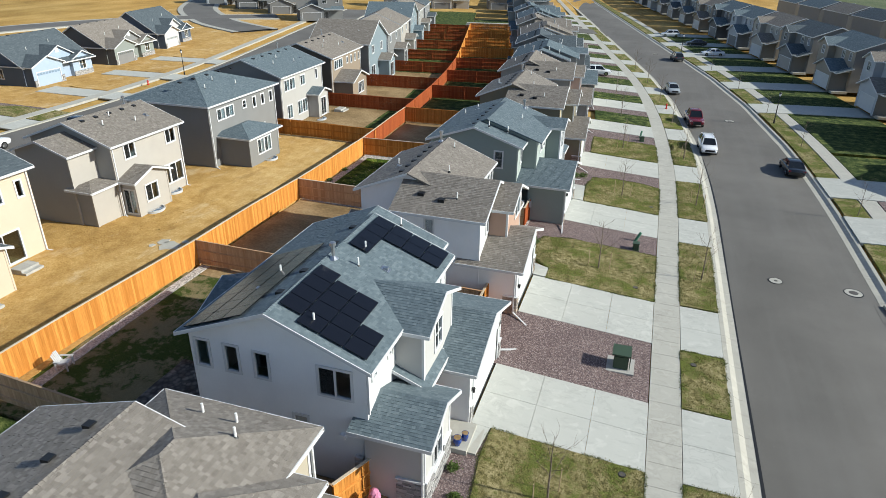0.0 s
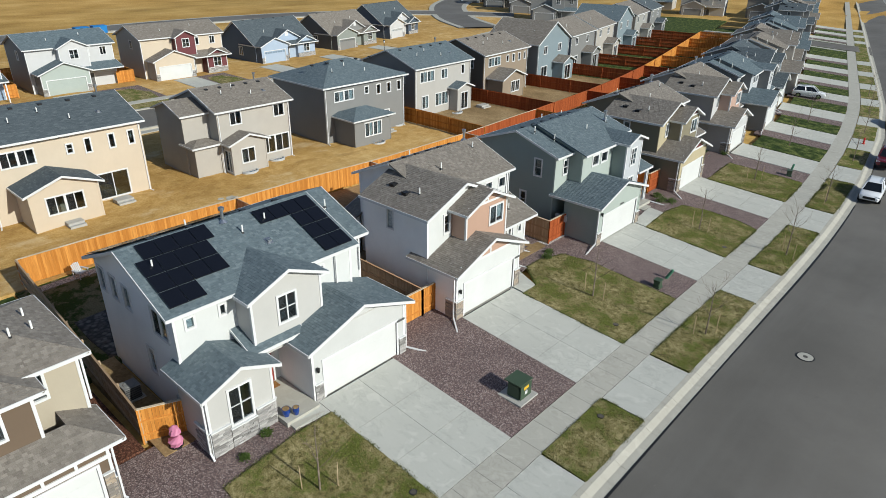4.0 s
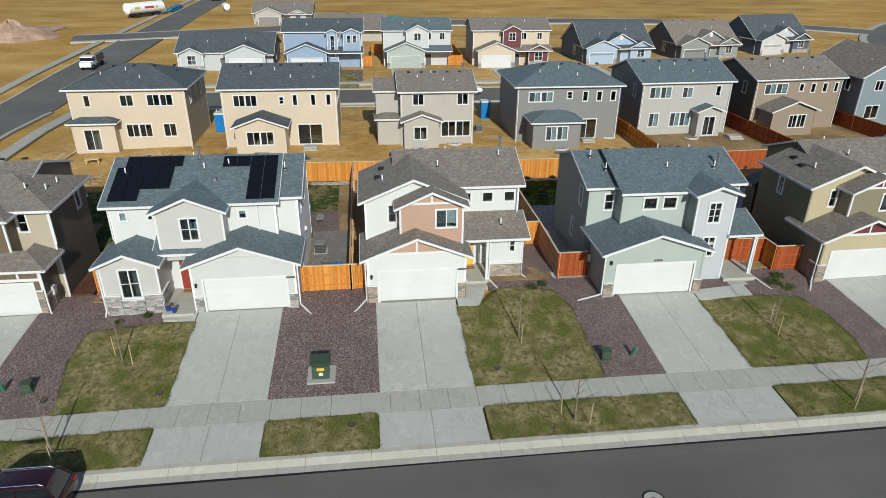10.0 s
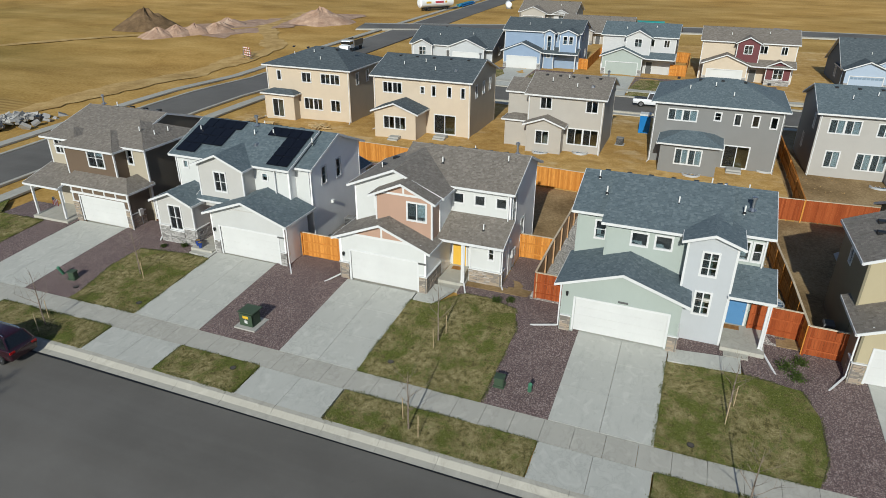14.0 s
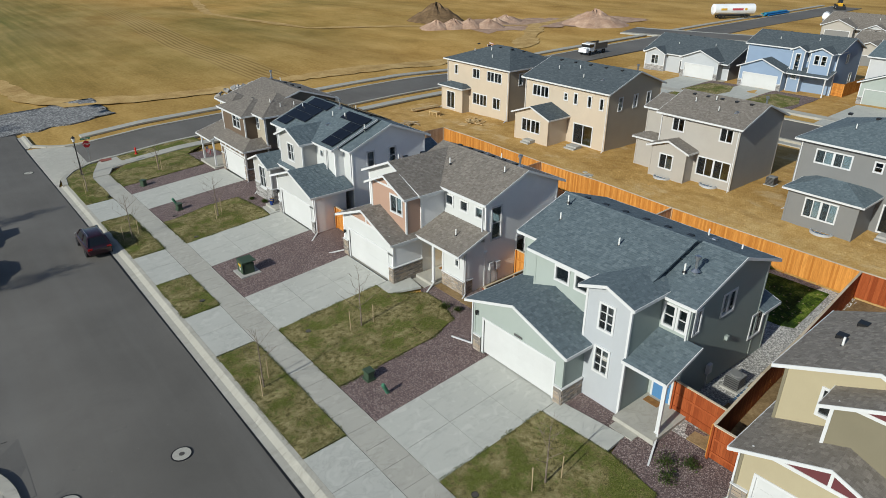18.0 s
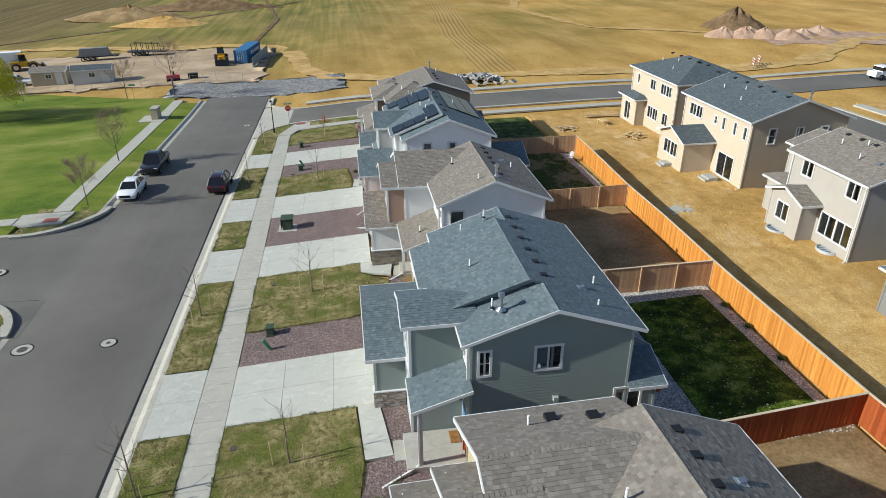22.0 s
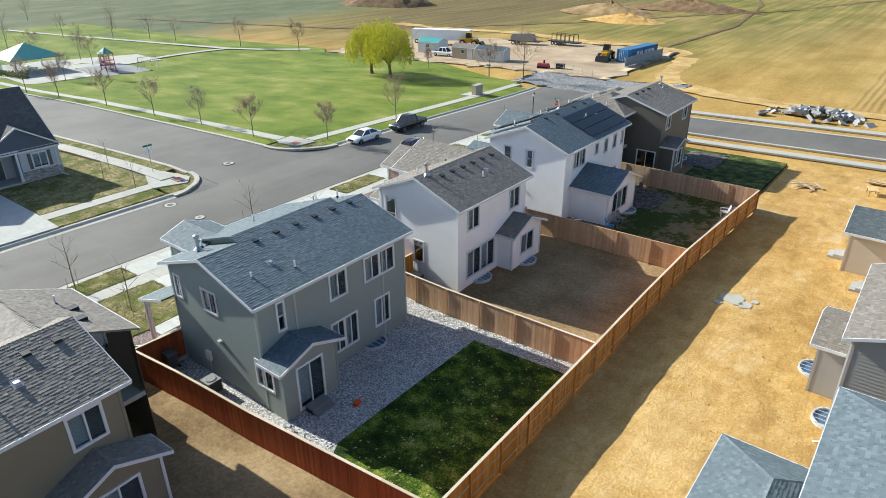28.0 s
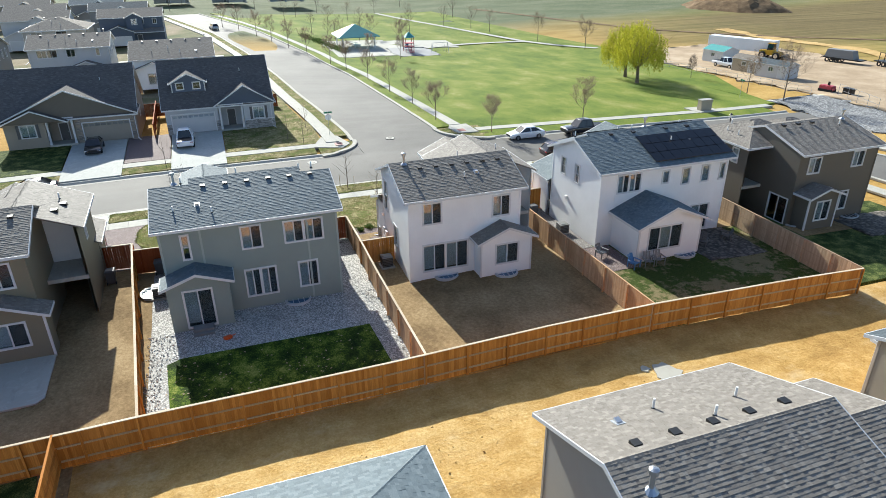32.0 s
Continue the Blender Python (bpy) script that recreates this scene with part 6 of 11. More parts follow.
    downpipe(h, -9.3, 10.55, 4.3, 6.5, None)
    return h


def corner_house():
    h = House("dark brown two-storey corner house with khaki band and brown shingles", 8.0, near=True, centre=(-12.5, 2.5))
    R, B = "brown", "browndark"
    vol(h, -18.3, -10.4, -3.6, 4.6, 0.0, 6.7, "gy", 0.31, rk=(0.35, 0.12), wall_=B, rmat=R, corner=B, op={
        "W": [(-2.2, -1.0, 4.9, 6.2, 2), (2.4, 3.6, 4.8, 6.1, 2), (-1.5, -0.1, 1.2, 2.8, 2)], "N": [(-18.0, -16.1, 0.5, 2.7, 2)], "S": [(-16.5, -15.4, 4.8, 6.1, 2)]})
    vol(h, -15.0, -9.4, 0.4, 6.65, 0.0, 6.6, "hip", 0.40, wall_=B, front="khaki", rmat=R, sides="ENS", corner="trim", op={"E": [(4.75, 5.35, 4.9, 6.15, 1, 2)], "N": [(-14.0, -13.3, 4.8, 6.0, 1)]})
    vol(h, -12.5, -8.2, -0.7, 4.6, 3.2, 6.45, "hip", 0.36, wall_="brown", rmat=R, sides="ENS", floors=False, op={"E": [(1.8, 3.5, 4.7, 6.25, 2, 2, 0.4)]})
    vol(h, -11.5, -9.2, -3.6, -0.5, 0.0, 6.6, "hip", 0.36, wall_="khaki", rmat=R, sides="ES", op={"E": [(-2.9, -1.9, 5.0, 6.2, 2)]})
    # garage under a hipped skirt roof
    vol(h, -9.5, -7.2, 0.3, 6.3, 0.0, 3.55, "none", wall_=B, front="brown", sides="ENS", op={"Ecut": [(1.1, 5.75, 0.0, 2.45)]})
    garage_door(h, -7.2, 1.1, 5.75, 0.25, 2.4)
    for a, b in ((0.3, 0.95), (5.9, 6.3)):
        veneer(h, "E", -7.2, a, b, 0.0, 1.9, "stone")
    veneer(h, "N", 6.3, -8.6, -7.15, 0.0, 1.5, "stone")
    bd = Mesh()
    bd.box((-7.2, 0.2, 2.6), (-7.14, 6.35, 2.78))
    for k in range(6):
        y = 0.3 + 1.18 * k
        bd.box((-7.2, y, 2.78), (-7.15, y + 0.12, 3.5))
    h.part("band_trim", bd, M["trim"])
    roof_plane(h, [(-6.75, -0.1, 3.5), (-6.75, 6.9, 3.5), (-8.3, 5.4, 4.15), (-8.3, -0.1, 4.15)], R, "f---")
    roof_plane(h, [(-6.75, 6.9, 3.5), (-9.6, 6.9, 3.5), (-9.6, 5.4, 4.15), (-8.3, 5.4, 4.15)], R, "ff--")
    caps(h, (-6.75, 6.9, 3.5), (-8.3, 5.4, 4.15), R)
    # porch
    shed(h, -9.3, -6.2, -3.9, 0.0, 4.1, 3.2, R)
    post(h, -6.6, -0.3, 0.1, 3.2)
    post(h, -6.6, -3.5, 0.1, 3.2)
    slab(h, -9.3, -6.2, -3.7, 0.2, -0.2, 0.35)
    front_door(h, -9.17, -1.9, 0.35, "brown")
    vol(h, -19.7, -18.2, 1.2, 4.2, 0.0, 3.5, "gx", 0.36, oh=0.35, rk=(0.35, 0), wall_=B, rmat=R, sides="WNS", op={"W": [(2.0, 3.4, 1.3, 2.9, 2)]})
    for x, y in ((-11.5, 5.9), (-10.9, 5.0), (-12.9, 6.0), (-15.5, -2.0)):
        pipe(h, x, y, 6.6 + 0.36 * max(0.0, min(6.65 - y, 3)) if x > -15 else 7.6)
    flue(h, -14.9, -2.9, 7.9)
    for k in range(3):
        boxvent(h, -14.9, 0.4 + 1.5 * k, 6.7 + 0.36 * 3.3, 0.36, -1)
    downpipe(h, -7.1, 6.42, 0.2, 3.3, (0.5, 0.4))
    downpipe(h, -9.3, 6.75, 3.9, 6.3, None)
    return h


corner_house()
solar_house()
# side: the same white, lifted in colour where the walls lie in shade
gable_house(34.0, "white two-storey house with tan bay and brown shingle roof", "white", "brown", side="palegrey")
# side and back walls wear sage darkened by colour to look shaded
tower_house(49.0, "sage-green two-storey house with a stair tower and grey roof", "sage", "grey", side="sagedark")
# side walls: olive at half value, shade put into the colour; the bay shares it
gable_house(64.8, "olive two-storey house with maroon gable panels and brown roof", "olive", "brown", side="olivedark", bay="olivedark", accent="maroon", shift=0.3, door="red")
gable_house(80.4, "grey two-storey house with pink gable panels and brown roof", "silver", "brown", near=False, bay="pink", side="greige", door="red")
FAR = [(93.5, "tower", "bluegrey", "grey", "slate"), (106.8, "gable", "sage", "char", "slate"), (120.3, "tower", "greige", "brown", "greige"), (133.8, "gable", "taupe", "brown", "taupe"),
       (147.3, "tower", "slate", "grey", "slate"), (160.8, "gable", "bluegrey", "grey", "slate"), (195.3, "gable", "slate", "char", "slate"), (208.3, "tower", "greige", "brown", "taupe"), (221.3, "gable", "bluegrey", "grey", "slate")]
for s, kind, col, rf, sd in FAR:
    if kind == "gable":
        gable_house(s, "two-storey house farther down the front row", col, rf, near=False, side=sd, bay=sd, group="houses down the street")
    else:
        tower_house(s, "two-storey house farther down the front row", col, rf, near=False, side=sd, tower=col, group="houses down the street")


# ---- second row, seen from its back ----
def back_house(label, s, d, w, col, side, rmat, bay, wins, roof="gy", deep=9.2, z1=6.9, pitch=0.36, patio=None, trim="trim", bayroof="gx", wing=None, turn=0.0, swins=True, at=None, group="", side_door=False):
    h = House(label, s, centre=(d - deep / 2, w / 2), lift=0.0 if at else 0.3, turn=turn, near=30 < s < 70, lite=s > 95 or at is not None, at=at, group=group)
    c0 = h.org
    op = {"E": [x for x in wins] + ([patio] if patio else [])}
    if swins:
        op["N"] = [(d - 2.4, d - 1.7, 4.8, 6.2, 1, 2), (d - 5.0, d - 4.3, 4.8, 6.2, 1, 2), (d - 7.4, d - 6.7, 4.8, 6.2, 1)]
        op["S"] = [(d - 2.4, d - 1.7, 4.8, 6.2, 1, 2), (d - 6.0, d - 5.3, 2.0, 3.4, 1)]
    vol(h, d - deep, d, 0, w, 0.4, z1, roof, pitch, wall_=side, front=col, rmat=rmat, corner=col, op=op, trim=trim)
    if bay:
        y0, y1, out, ww = bay
        vol(h, d - 0.5, d + out, y0, y1, 0.4, 3.75, bayroof, 0.36, oh=0.4, rk=(0, 0.35), wall_=side if bayroof == "hip" else col, front=col, rmat=rmat, sides="ENS", trim=trim, corner=col, op={"E": [ww]} if not side_door else {"E": [ww], "S": [(d + 0.15, d + 1.25, 0.85, 2.9, 2)]})
    if wing:
        y0, y1, back, zz = wing
        vol(h, d - back - 5, d - back, y0, y1, 0.4, zz, "gy", 0.34, oh=0.35, rk=(0.3, 0), wall_=side, front=col, rmat=rmat, sides="ES", trim=trim, corner=col)
        # low annexe before the wing
        vol(h, d - back - 0.4, d - 0.15, y0 + 0.1, y1 - 0.25, 0.4, 3.7, "hip", 0.34, oh=0.35, wall_=side, front=col, rmat=rmat, sides="ENS", trim=trim, corner=col)
    xm = d - deep / 2
    zr = z1 + pitch * deep / 2
    if s < 95 and roof == "gy":
        flue(h, xm - 1.0, w * 0.93, zr - pitch)
        capvent(h, d - 1.8, w * 0.8, z1 + pitch * 1.8, pitch, 1)
    for k in range(5 if s < 95 else 0):
        boxvent(h, xm + 0.55, w * (0.14 + 0.18 * k), zr - pitch * 0.55, pitch, 1)
    for x, y in ((d - 2.2, w * 0.25), (d - 1.5, w * 0.6), (d - 3.0, w * 0.45))[:3 if s < 95 else 1]:
        pipe(h, x, y, z1 + pitch * (d - x))
    for k, y in enumerate((0.1, w - 0.1)):
        downpipe(h, d + 0.06, y, 0.5, z1 - 0.2, (1.6, 0.5 if k else -0.5), trim)
    return h


K = ["second-row houses"]
# a side colour darker than its front has the wall's shade painted in
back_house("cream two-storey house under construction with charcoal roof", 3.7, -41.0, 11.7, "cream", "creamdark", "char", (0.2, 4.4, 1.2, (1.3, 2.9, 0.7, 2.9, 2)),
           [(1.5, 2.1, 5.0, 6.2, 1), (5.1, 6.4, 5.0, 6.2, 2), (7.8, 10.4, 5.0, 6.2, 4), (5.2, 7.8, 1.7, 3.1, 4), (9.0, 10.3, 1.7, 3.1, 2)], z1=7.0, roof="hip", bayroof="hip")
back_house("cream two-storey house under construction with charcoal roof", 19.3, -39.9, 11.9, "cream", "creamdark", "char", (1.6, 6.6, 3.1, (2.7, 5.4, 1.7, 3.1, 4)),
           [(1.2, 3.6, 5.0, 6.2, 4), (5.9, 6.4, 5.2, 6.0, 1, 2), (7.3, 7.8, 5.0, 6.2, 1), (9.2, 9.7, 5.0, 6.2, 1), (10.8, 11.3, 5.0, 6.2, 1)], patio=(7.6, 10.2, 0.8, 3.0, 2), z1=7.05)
back_house("greige two-storey house with brown roof and small rear bay", 38.0, -39.2, 7.9, "greige", "putty", "brown", (0.3, 4.0, 1.4, (1.3, 2.7, 1.6, 3.0, 2)),
           [(1.3, 2.5, 5.0, 6.2, 2), (6.1, 7.3, 5.0, 6.2, 2), (4.4, 7.6, 1.5, 3.2, 4)], z1=6.65, deep=7.8, wing=(-2.6, 0.2, 1.6, 6.4), swins=False, side_door=True)
back_house("dark grey two-storey house with a hipped rear bay", 51.1, -39.7, 11.7, "slate", "slate", "grey", (1.2, 6.4, 3.3, (2.6, 5.0, 1.6, 3.1, 4, 1, 0.95)),
           [(1.3, 4.0, 5.0, 6.1, 4, 1, 0.95), (5.6, 6.2, 5.3, 6.1, 1, 2), (7.4, 8.0, 5.0, 6.1, 1), (9.0, 9.6, 5.0, 6.1, 1), (10.6, 11.2, 5.0, 6.1, 1)], patio=(7.0, 9.3, 0.8, 3.0, 2), roof="hip", bayroof="hip", swins=False)
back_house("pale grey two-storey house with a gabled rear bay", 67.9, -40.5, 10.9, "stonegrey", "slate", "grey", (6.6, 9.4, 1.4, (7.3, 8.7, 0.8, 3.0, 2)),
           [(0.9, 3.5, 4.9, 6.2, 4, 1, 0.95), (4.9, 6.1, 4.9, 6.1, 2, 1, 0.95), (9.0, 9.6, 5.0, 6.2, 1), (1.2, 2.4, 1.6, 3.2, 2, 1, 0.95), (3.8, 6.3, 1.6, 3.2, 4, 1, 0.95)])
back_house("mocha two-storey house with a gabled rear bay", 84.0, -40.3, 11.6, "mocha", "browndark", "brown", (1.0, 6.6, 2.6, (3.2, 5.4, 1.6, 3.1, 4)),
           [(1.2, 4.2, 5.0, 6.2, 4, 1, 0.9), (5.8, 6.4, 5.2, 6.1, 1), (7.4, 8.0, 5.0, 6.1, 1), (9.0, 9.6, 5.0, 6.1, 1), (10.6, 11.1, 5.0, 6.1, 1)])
back_house("blue-grey two-storey house with white trim", 99.8, -39.5, 11.0, "steelblue", "slate", "brown", (5.6, 9.4, 1.8, (6.4, 8.4, 0.8, 3.0, 2)),
           [(1.5, 3.5, 1.6, 3.2, 2), (2.0, 3.2, 5.0, 6.2, 2), (7.0, 8.2, 5.0, 6.2, 2)], roof="gx", pitch=0.5)
for i, s in enumerate((114.0, 128.0, 142.0, 156.0, 170.0)):
    back_house("two-storey house farther along the second row", s, -39.5, 11.0, ("slate", "greige", "steelblue", "putty", "slate")[i], ("navy", "taupe", "slate", "taupe", "slate")[i], ("brown", "brown", "grey", "brown", "char")[i],
               (5.6, 9.4, 1.8, (6.4, 8.4, 0.8, 3.0, 2)), [(1.5, 3.5, 1.6, 3.2, 2), (2.0, 3.2, 5.0, 6.2, 2), (7.0, 8.2, 5.0, 6.2, 2)], roof="gx" if i == 2 else "gy", pitch=0.42)


# ---- third row, facing the rear street ----
def front_house(label, s, d, w, col, side, rmat, gar, gcol="door_white", two=True, bay=None, entry=None, accent=None, stone="greystone", trim="trim", at=None, turn=0.0, lights=False, lift=0.0, deep=11.0, ranch_pitch=0.42, dormer=None, group="", far=False, broad=None, stair=False):
    h = House(label, s, centre=(d - deep / 2, w / 2), lift=lift, at=at, turn=turn, group=group, lite=at is not None and at[1] > 80 or at is not None and at[0] > 60 or s > 100 or d < -100)
    ga, gb = gar
    if two:
        vol(h, d - deep, d - 2.6, 0, w, 0.3, 6.8, "gy", 0.38, wall_=side, front=col, rmat=rmat, trim=trim, corner=trim, op={
            "E": [(w * 0.62, w * 0.62 + 1.1, 5.0, 6.2, 2, 1), (w * 0.84, w * 0.84 + 0.9, 5.0, 6.2, 2, 1)], "N": [(d - 6.5, d - 5.6, 4.9, 6.2, 1), (d - 9.0, d - 8.1, 1.8, 3.2, 1)], "S": [(d - 6.5, d - 5.6, 4.9, 6.2, 1)]})
    else:
        vol(h, d - deep - 2, d - 1.6, 0, w, 0.3, 3.6, "gy", ranch_pitch, wall_=side, front=col, rmat=rmat, trim=trim, corner=trim, op={"N": [(d - 6.5, d - 5.4, 1.5, 3.0, 2)], "S": [(d - 6.5, d - 5.4, 1.5, 3.0, 2)]})
    vol(h, d - 3.6, d, ga - 0.7, gb + 0.7, 0.3, 3.65, "gx", 0.40, oh=0.4, rk=(1.2 if two else 2.5, 0.4), wall_=side, front=accent or col, rmat=rmat, sides="ENS", trim=trim, corner=trim, op={"Ecut": [(ga, gb, 0.3, 2.6)]})
    garage_door(h, d, ga, gb, 0.45, 2.55, gcol, trim, lights)
    if not far:
        veneer(h, "E", d, ga - 0.7, ga - 0.14, 0.3, 1.5, stone)
        veneer(h, "E", d, gb + 0.14, gb + 0.7, 0.3, 1.5, stone)
    if bay:
        a, b, c = bay
        mid = (a + b) / 2
        vol(h, d - 4.5, d - 1.4, a, b, 0.3 if stair else 3.3, 6.75, "gx", 0.5, oh=0.3, rk=(1.5, 0.35), wall_=c, rmat=rmat, sides="ENS", floors=False, trim=trim, op={"E": [(mid - 0.35, mid + 0.35, 2.4, 6.1, 1, 4)] if stair else [(mid - 0.6, mid + 0.6, 5.0, 6.3, 2, 2)]})
    if stair:
        vol(h, d - 4.2, d - 1.0, w - 3.2, w - 0.3, 3.5, 6.75, "gx", 0.42, oh=0.3, rk=(1.5, 0.35), wall_=col, rmat=rmat, sides="ENS", floors=False, trim=trim, op={"E": [(w - 2.6, w - 1.9, 4.9, 6.2, 1, 2), (w - 1.6, w - 0.9, 4.9, 6.2, 1, 2)]})
        post(h, d - 0.5, w - 0.2, 0.3, 3.3)
    if entry:
        a, b, c = entry
        vol(h, d - 3.2, d - 0.9, a, b, 0.3, 3.5, "gx", 0.46, oh=0.3, rk=(1.5, 0.4), wall_=c, rmat=rmat, sides="ENS", trim=trim, op={"E": [((a + b) / 2 - 0.7, (a + b) / 2 + 0.7, 1.5, 3.0, 2, 2)]})
        veneer(h, "E", d - 0.9, a, b, 0.3, 1.3, stone)
    if broad:
        a, b, c = broad
        vol(h, d - 7.0, d - 1.75, a, b, 3.3, 3.75, "gx", 0.52, oh=0.4, rk=(0.6, 0.4), wall_=c, rmat=rmat, sides="E", floors=False, trim=trim, corner=False)
        vol(h, d - 2.0, d - 1.7, (a + b) / 2 - 0.35, (a + b) / 2 + 0.35, 4.6, 5.4, "none", wall_=trim, sides="ENS", floors=False, corner=False)
    if dormer:
        a, b, c = dormer
        vol(h, d - 6.0, d - 3.2, a, b, 3.9, 5.9, "gx", 0.5, oh=0.25, rk=(1.5, 0.4), wall_=c, rmat=rmat, sides="ENS", floors=False, trim=trim, op={"E": [(a + 0.5, a + 1.15, 4.9, 5.7, 1), (b - 1.15, b - 0.5, 4.9, 5.7, 1)]})
    for k in range(0 if far else 5):
        boxvent(h, d - deep / 2 - 1.7, w * (0.14 + 0.17 * k), (6.8 + 0.38 * (deep - 2.6) / 2 if two else 3.6 + ranch_pitch * (deep + 0.4) / 2) - 0.1, 0.38, -1)
    y = gb + 1.2 if gb + 3 < w else ga - 1.9
    front_door(h, d - (2.57 if two else 1.57), min(max(y, 0.3), w - 1.3), 0.45, "charcoal")
    slab(h, d - 2.6, d - 0.3, min(gb + 0.75, w - 1.0), max(gb + 1.8, w - 0.2), 0.1, 0.45)
    shed(h, d - (2.6 if two else 1.6), d - 0.2, gb + 0.6, max(gb + 2.2, w + 0.2), 4.1 if two else 3.6, 3.35 if two else 3.2, rmat, trim=trim)
    if far:
        return h
    pipe(h, d - 4.2, w * 0.3, (6.8 + 0.38 * 1.6) if two else 3.6 + ranch_pitch * 2.6)
    pipe(h, d - 5.0, w * 0.7, (6.8 + 0.38 * 2.4) if two else 3.6 + ranch_pitch * 3.4)
    return h


front_house("grey single-storey house with white garage door", 2.5, -86.5, 16.0, "bluegrey", "slate", "char", (9.0, 14.2), two=False, entry=(0.6, 4.4, "bluegrey"))
front_house("blue two-storey house with white trim and stair tower", 20.5, -86.5, 13.5, "blue", "blue", "char", (1.3, 6.6), bay=(7.5, 9.3, "blue"), stair=True)
front_house("sage two-storey house with grey roof", 37.8, -87.5, 12.0, "silver", "slate", "grey", (1.2, 6.4), "sage", bay=(4.0, 8.0, "silver"), accent="sage")
front_house("cream two-storey house with maroon gables", 56.2, -87.0, 14.0, "cream", "greige", "brown", (1.3, 6.5), bay=(5.2, 8.6, "maroon"), entry=(10.0, 13.6, "maroon"))
front_house("navy and pale blue gabled house with dark roof", 0, 0, 13.6, "paleblue", "navy", "char", (0.8, 5.4), "paleblue", two=False, entry=(9.2, 13.4, "paleblue"), lights=True, at=(-95.0, 81.4), turn=4, ranch_pitch=0.66, broad=(3.6, 11.2, "paleblue"))
front_house("charcoal gabled house with brown roof", 0, 0, 13.6, "sagegrey", "charcoal", "brown", (0.8, 5.4), "slate", two=False, entry=(9.2, 13.4, "sagegrey"), lights=True, at=(-98.2, 100.6), turn=8, ranch_pitch=0.62, broad=(3.6, 11.2, "slate"))
front_house("dark navy gabled house with pale garage front", 0, 0, 13.6, "silver", "navy", "char", (0.8, 5.4), "silver", two=False, entry=(9.2, 13.4, "navy"), lights=True, at=(-103.6, 119.4), turn=12, ranch_pitch=0.7, broad=(3.6, 11.2, "silver"))
front_house("dark two-storey house behind the rear street", 6.0, -150.0, 15.0, "greige", "slate", "brown", (1.5, 6.7), "slate", two=False, entry=(9.5, 13.5, "silver"))
front_house("brown-roofed house behind the blue house", 24.0, -118.0, 15.0, "greige", "taupe", "brown", (1.5, 6.7), "slate", two=False)
for s0, ga in ((2.5, 9.0), (20.5, 1.3), (37.8, 1.2), (56.2, 1.3), (77.5, 2.0), (97.0, 2.0), (117.0, 2.0)):
    a = s0 + ga - 0.1
    patch("driveway", [(-86.3, a), (-77.05, a), (-77.05, a + 5.3), (-86.3, a + 5.3)], 0.08, M["newconcrete"], "pale concrete driveway of the third row", "driveway")
    patch("driveway", [(-75.55, a), (-72.95, a), (-72.95, a + 5.3), (-75.55, a + 5.3)], 0.10, M["newconcrete"], "concrete driveway apron by the rear street", "driveway")
    patch("lawn", [(-84.6, a + 6.6), (-83.0, a + 5.9), (-77.05, a + 5.4), (-77.05, a + 11.0), (-81.0, a + 11.6), (-84.6, a + 10.2)], 0.10, M["grass" if s0 < 60 else "dirt"], "dormant front lawn of the third row", "lawn")
    if s0 < 60:
        patch("gravel_bed", [(-86.4, a + 5.4), (-77.05, a + 5.4), (-77.05, a + 12.2), (-86.4, a + 12.2)], 0.07, M["gravel"], "purple gravel garden of the third row", "gravel")
        patch("lawn", [(-75.5, a + 5.6), (-73.0, a + 5.6), (-73.0, a + 11.6), (-75.5, a + 11.6)], 0.10, M["grass"], "dormant verge lawn of the rear street", "lawn")

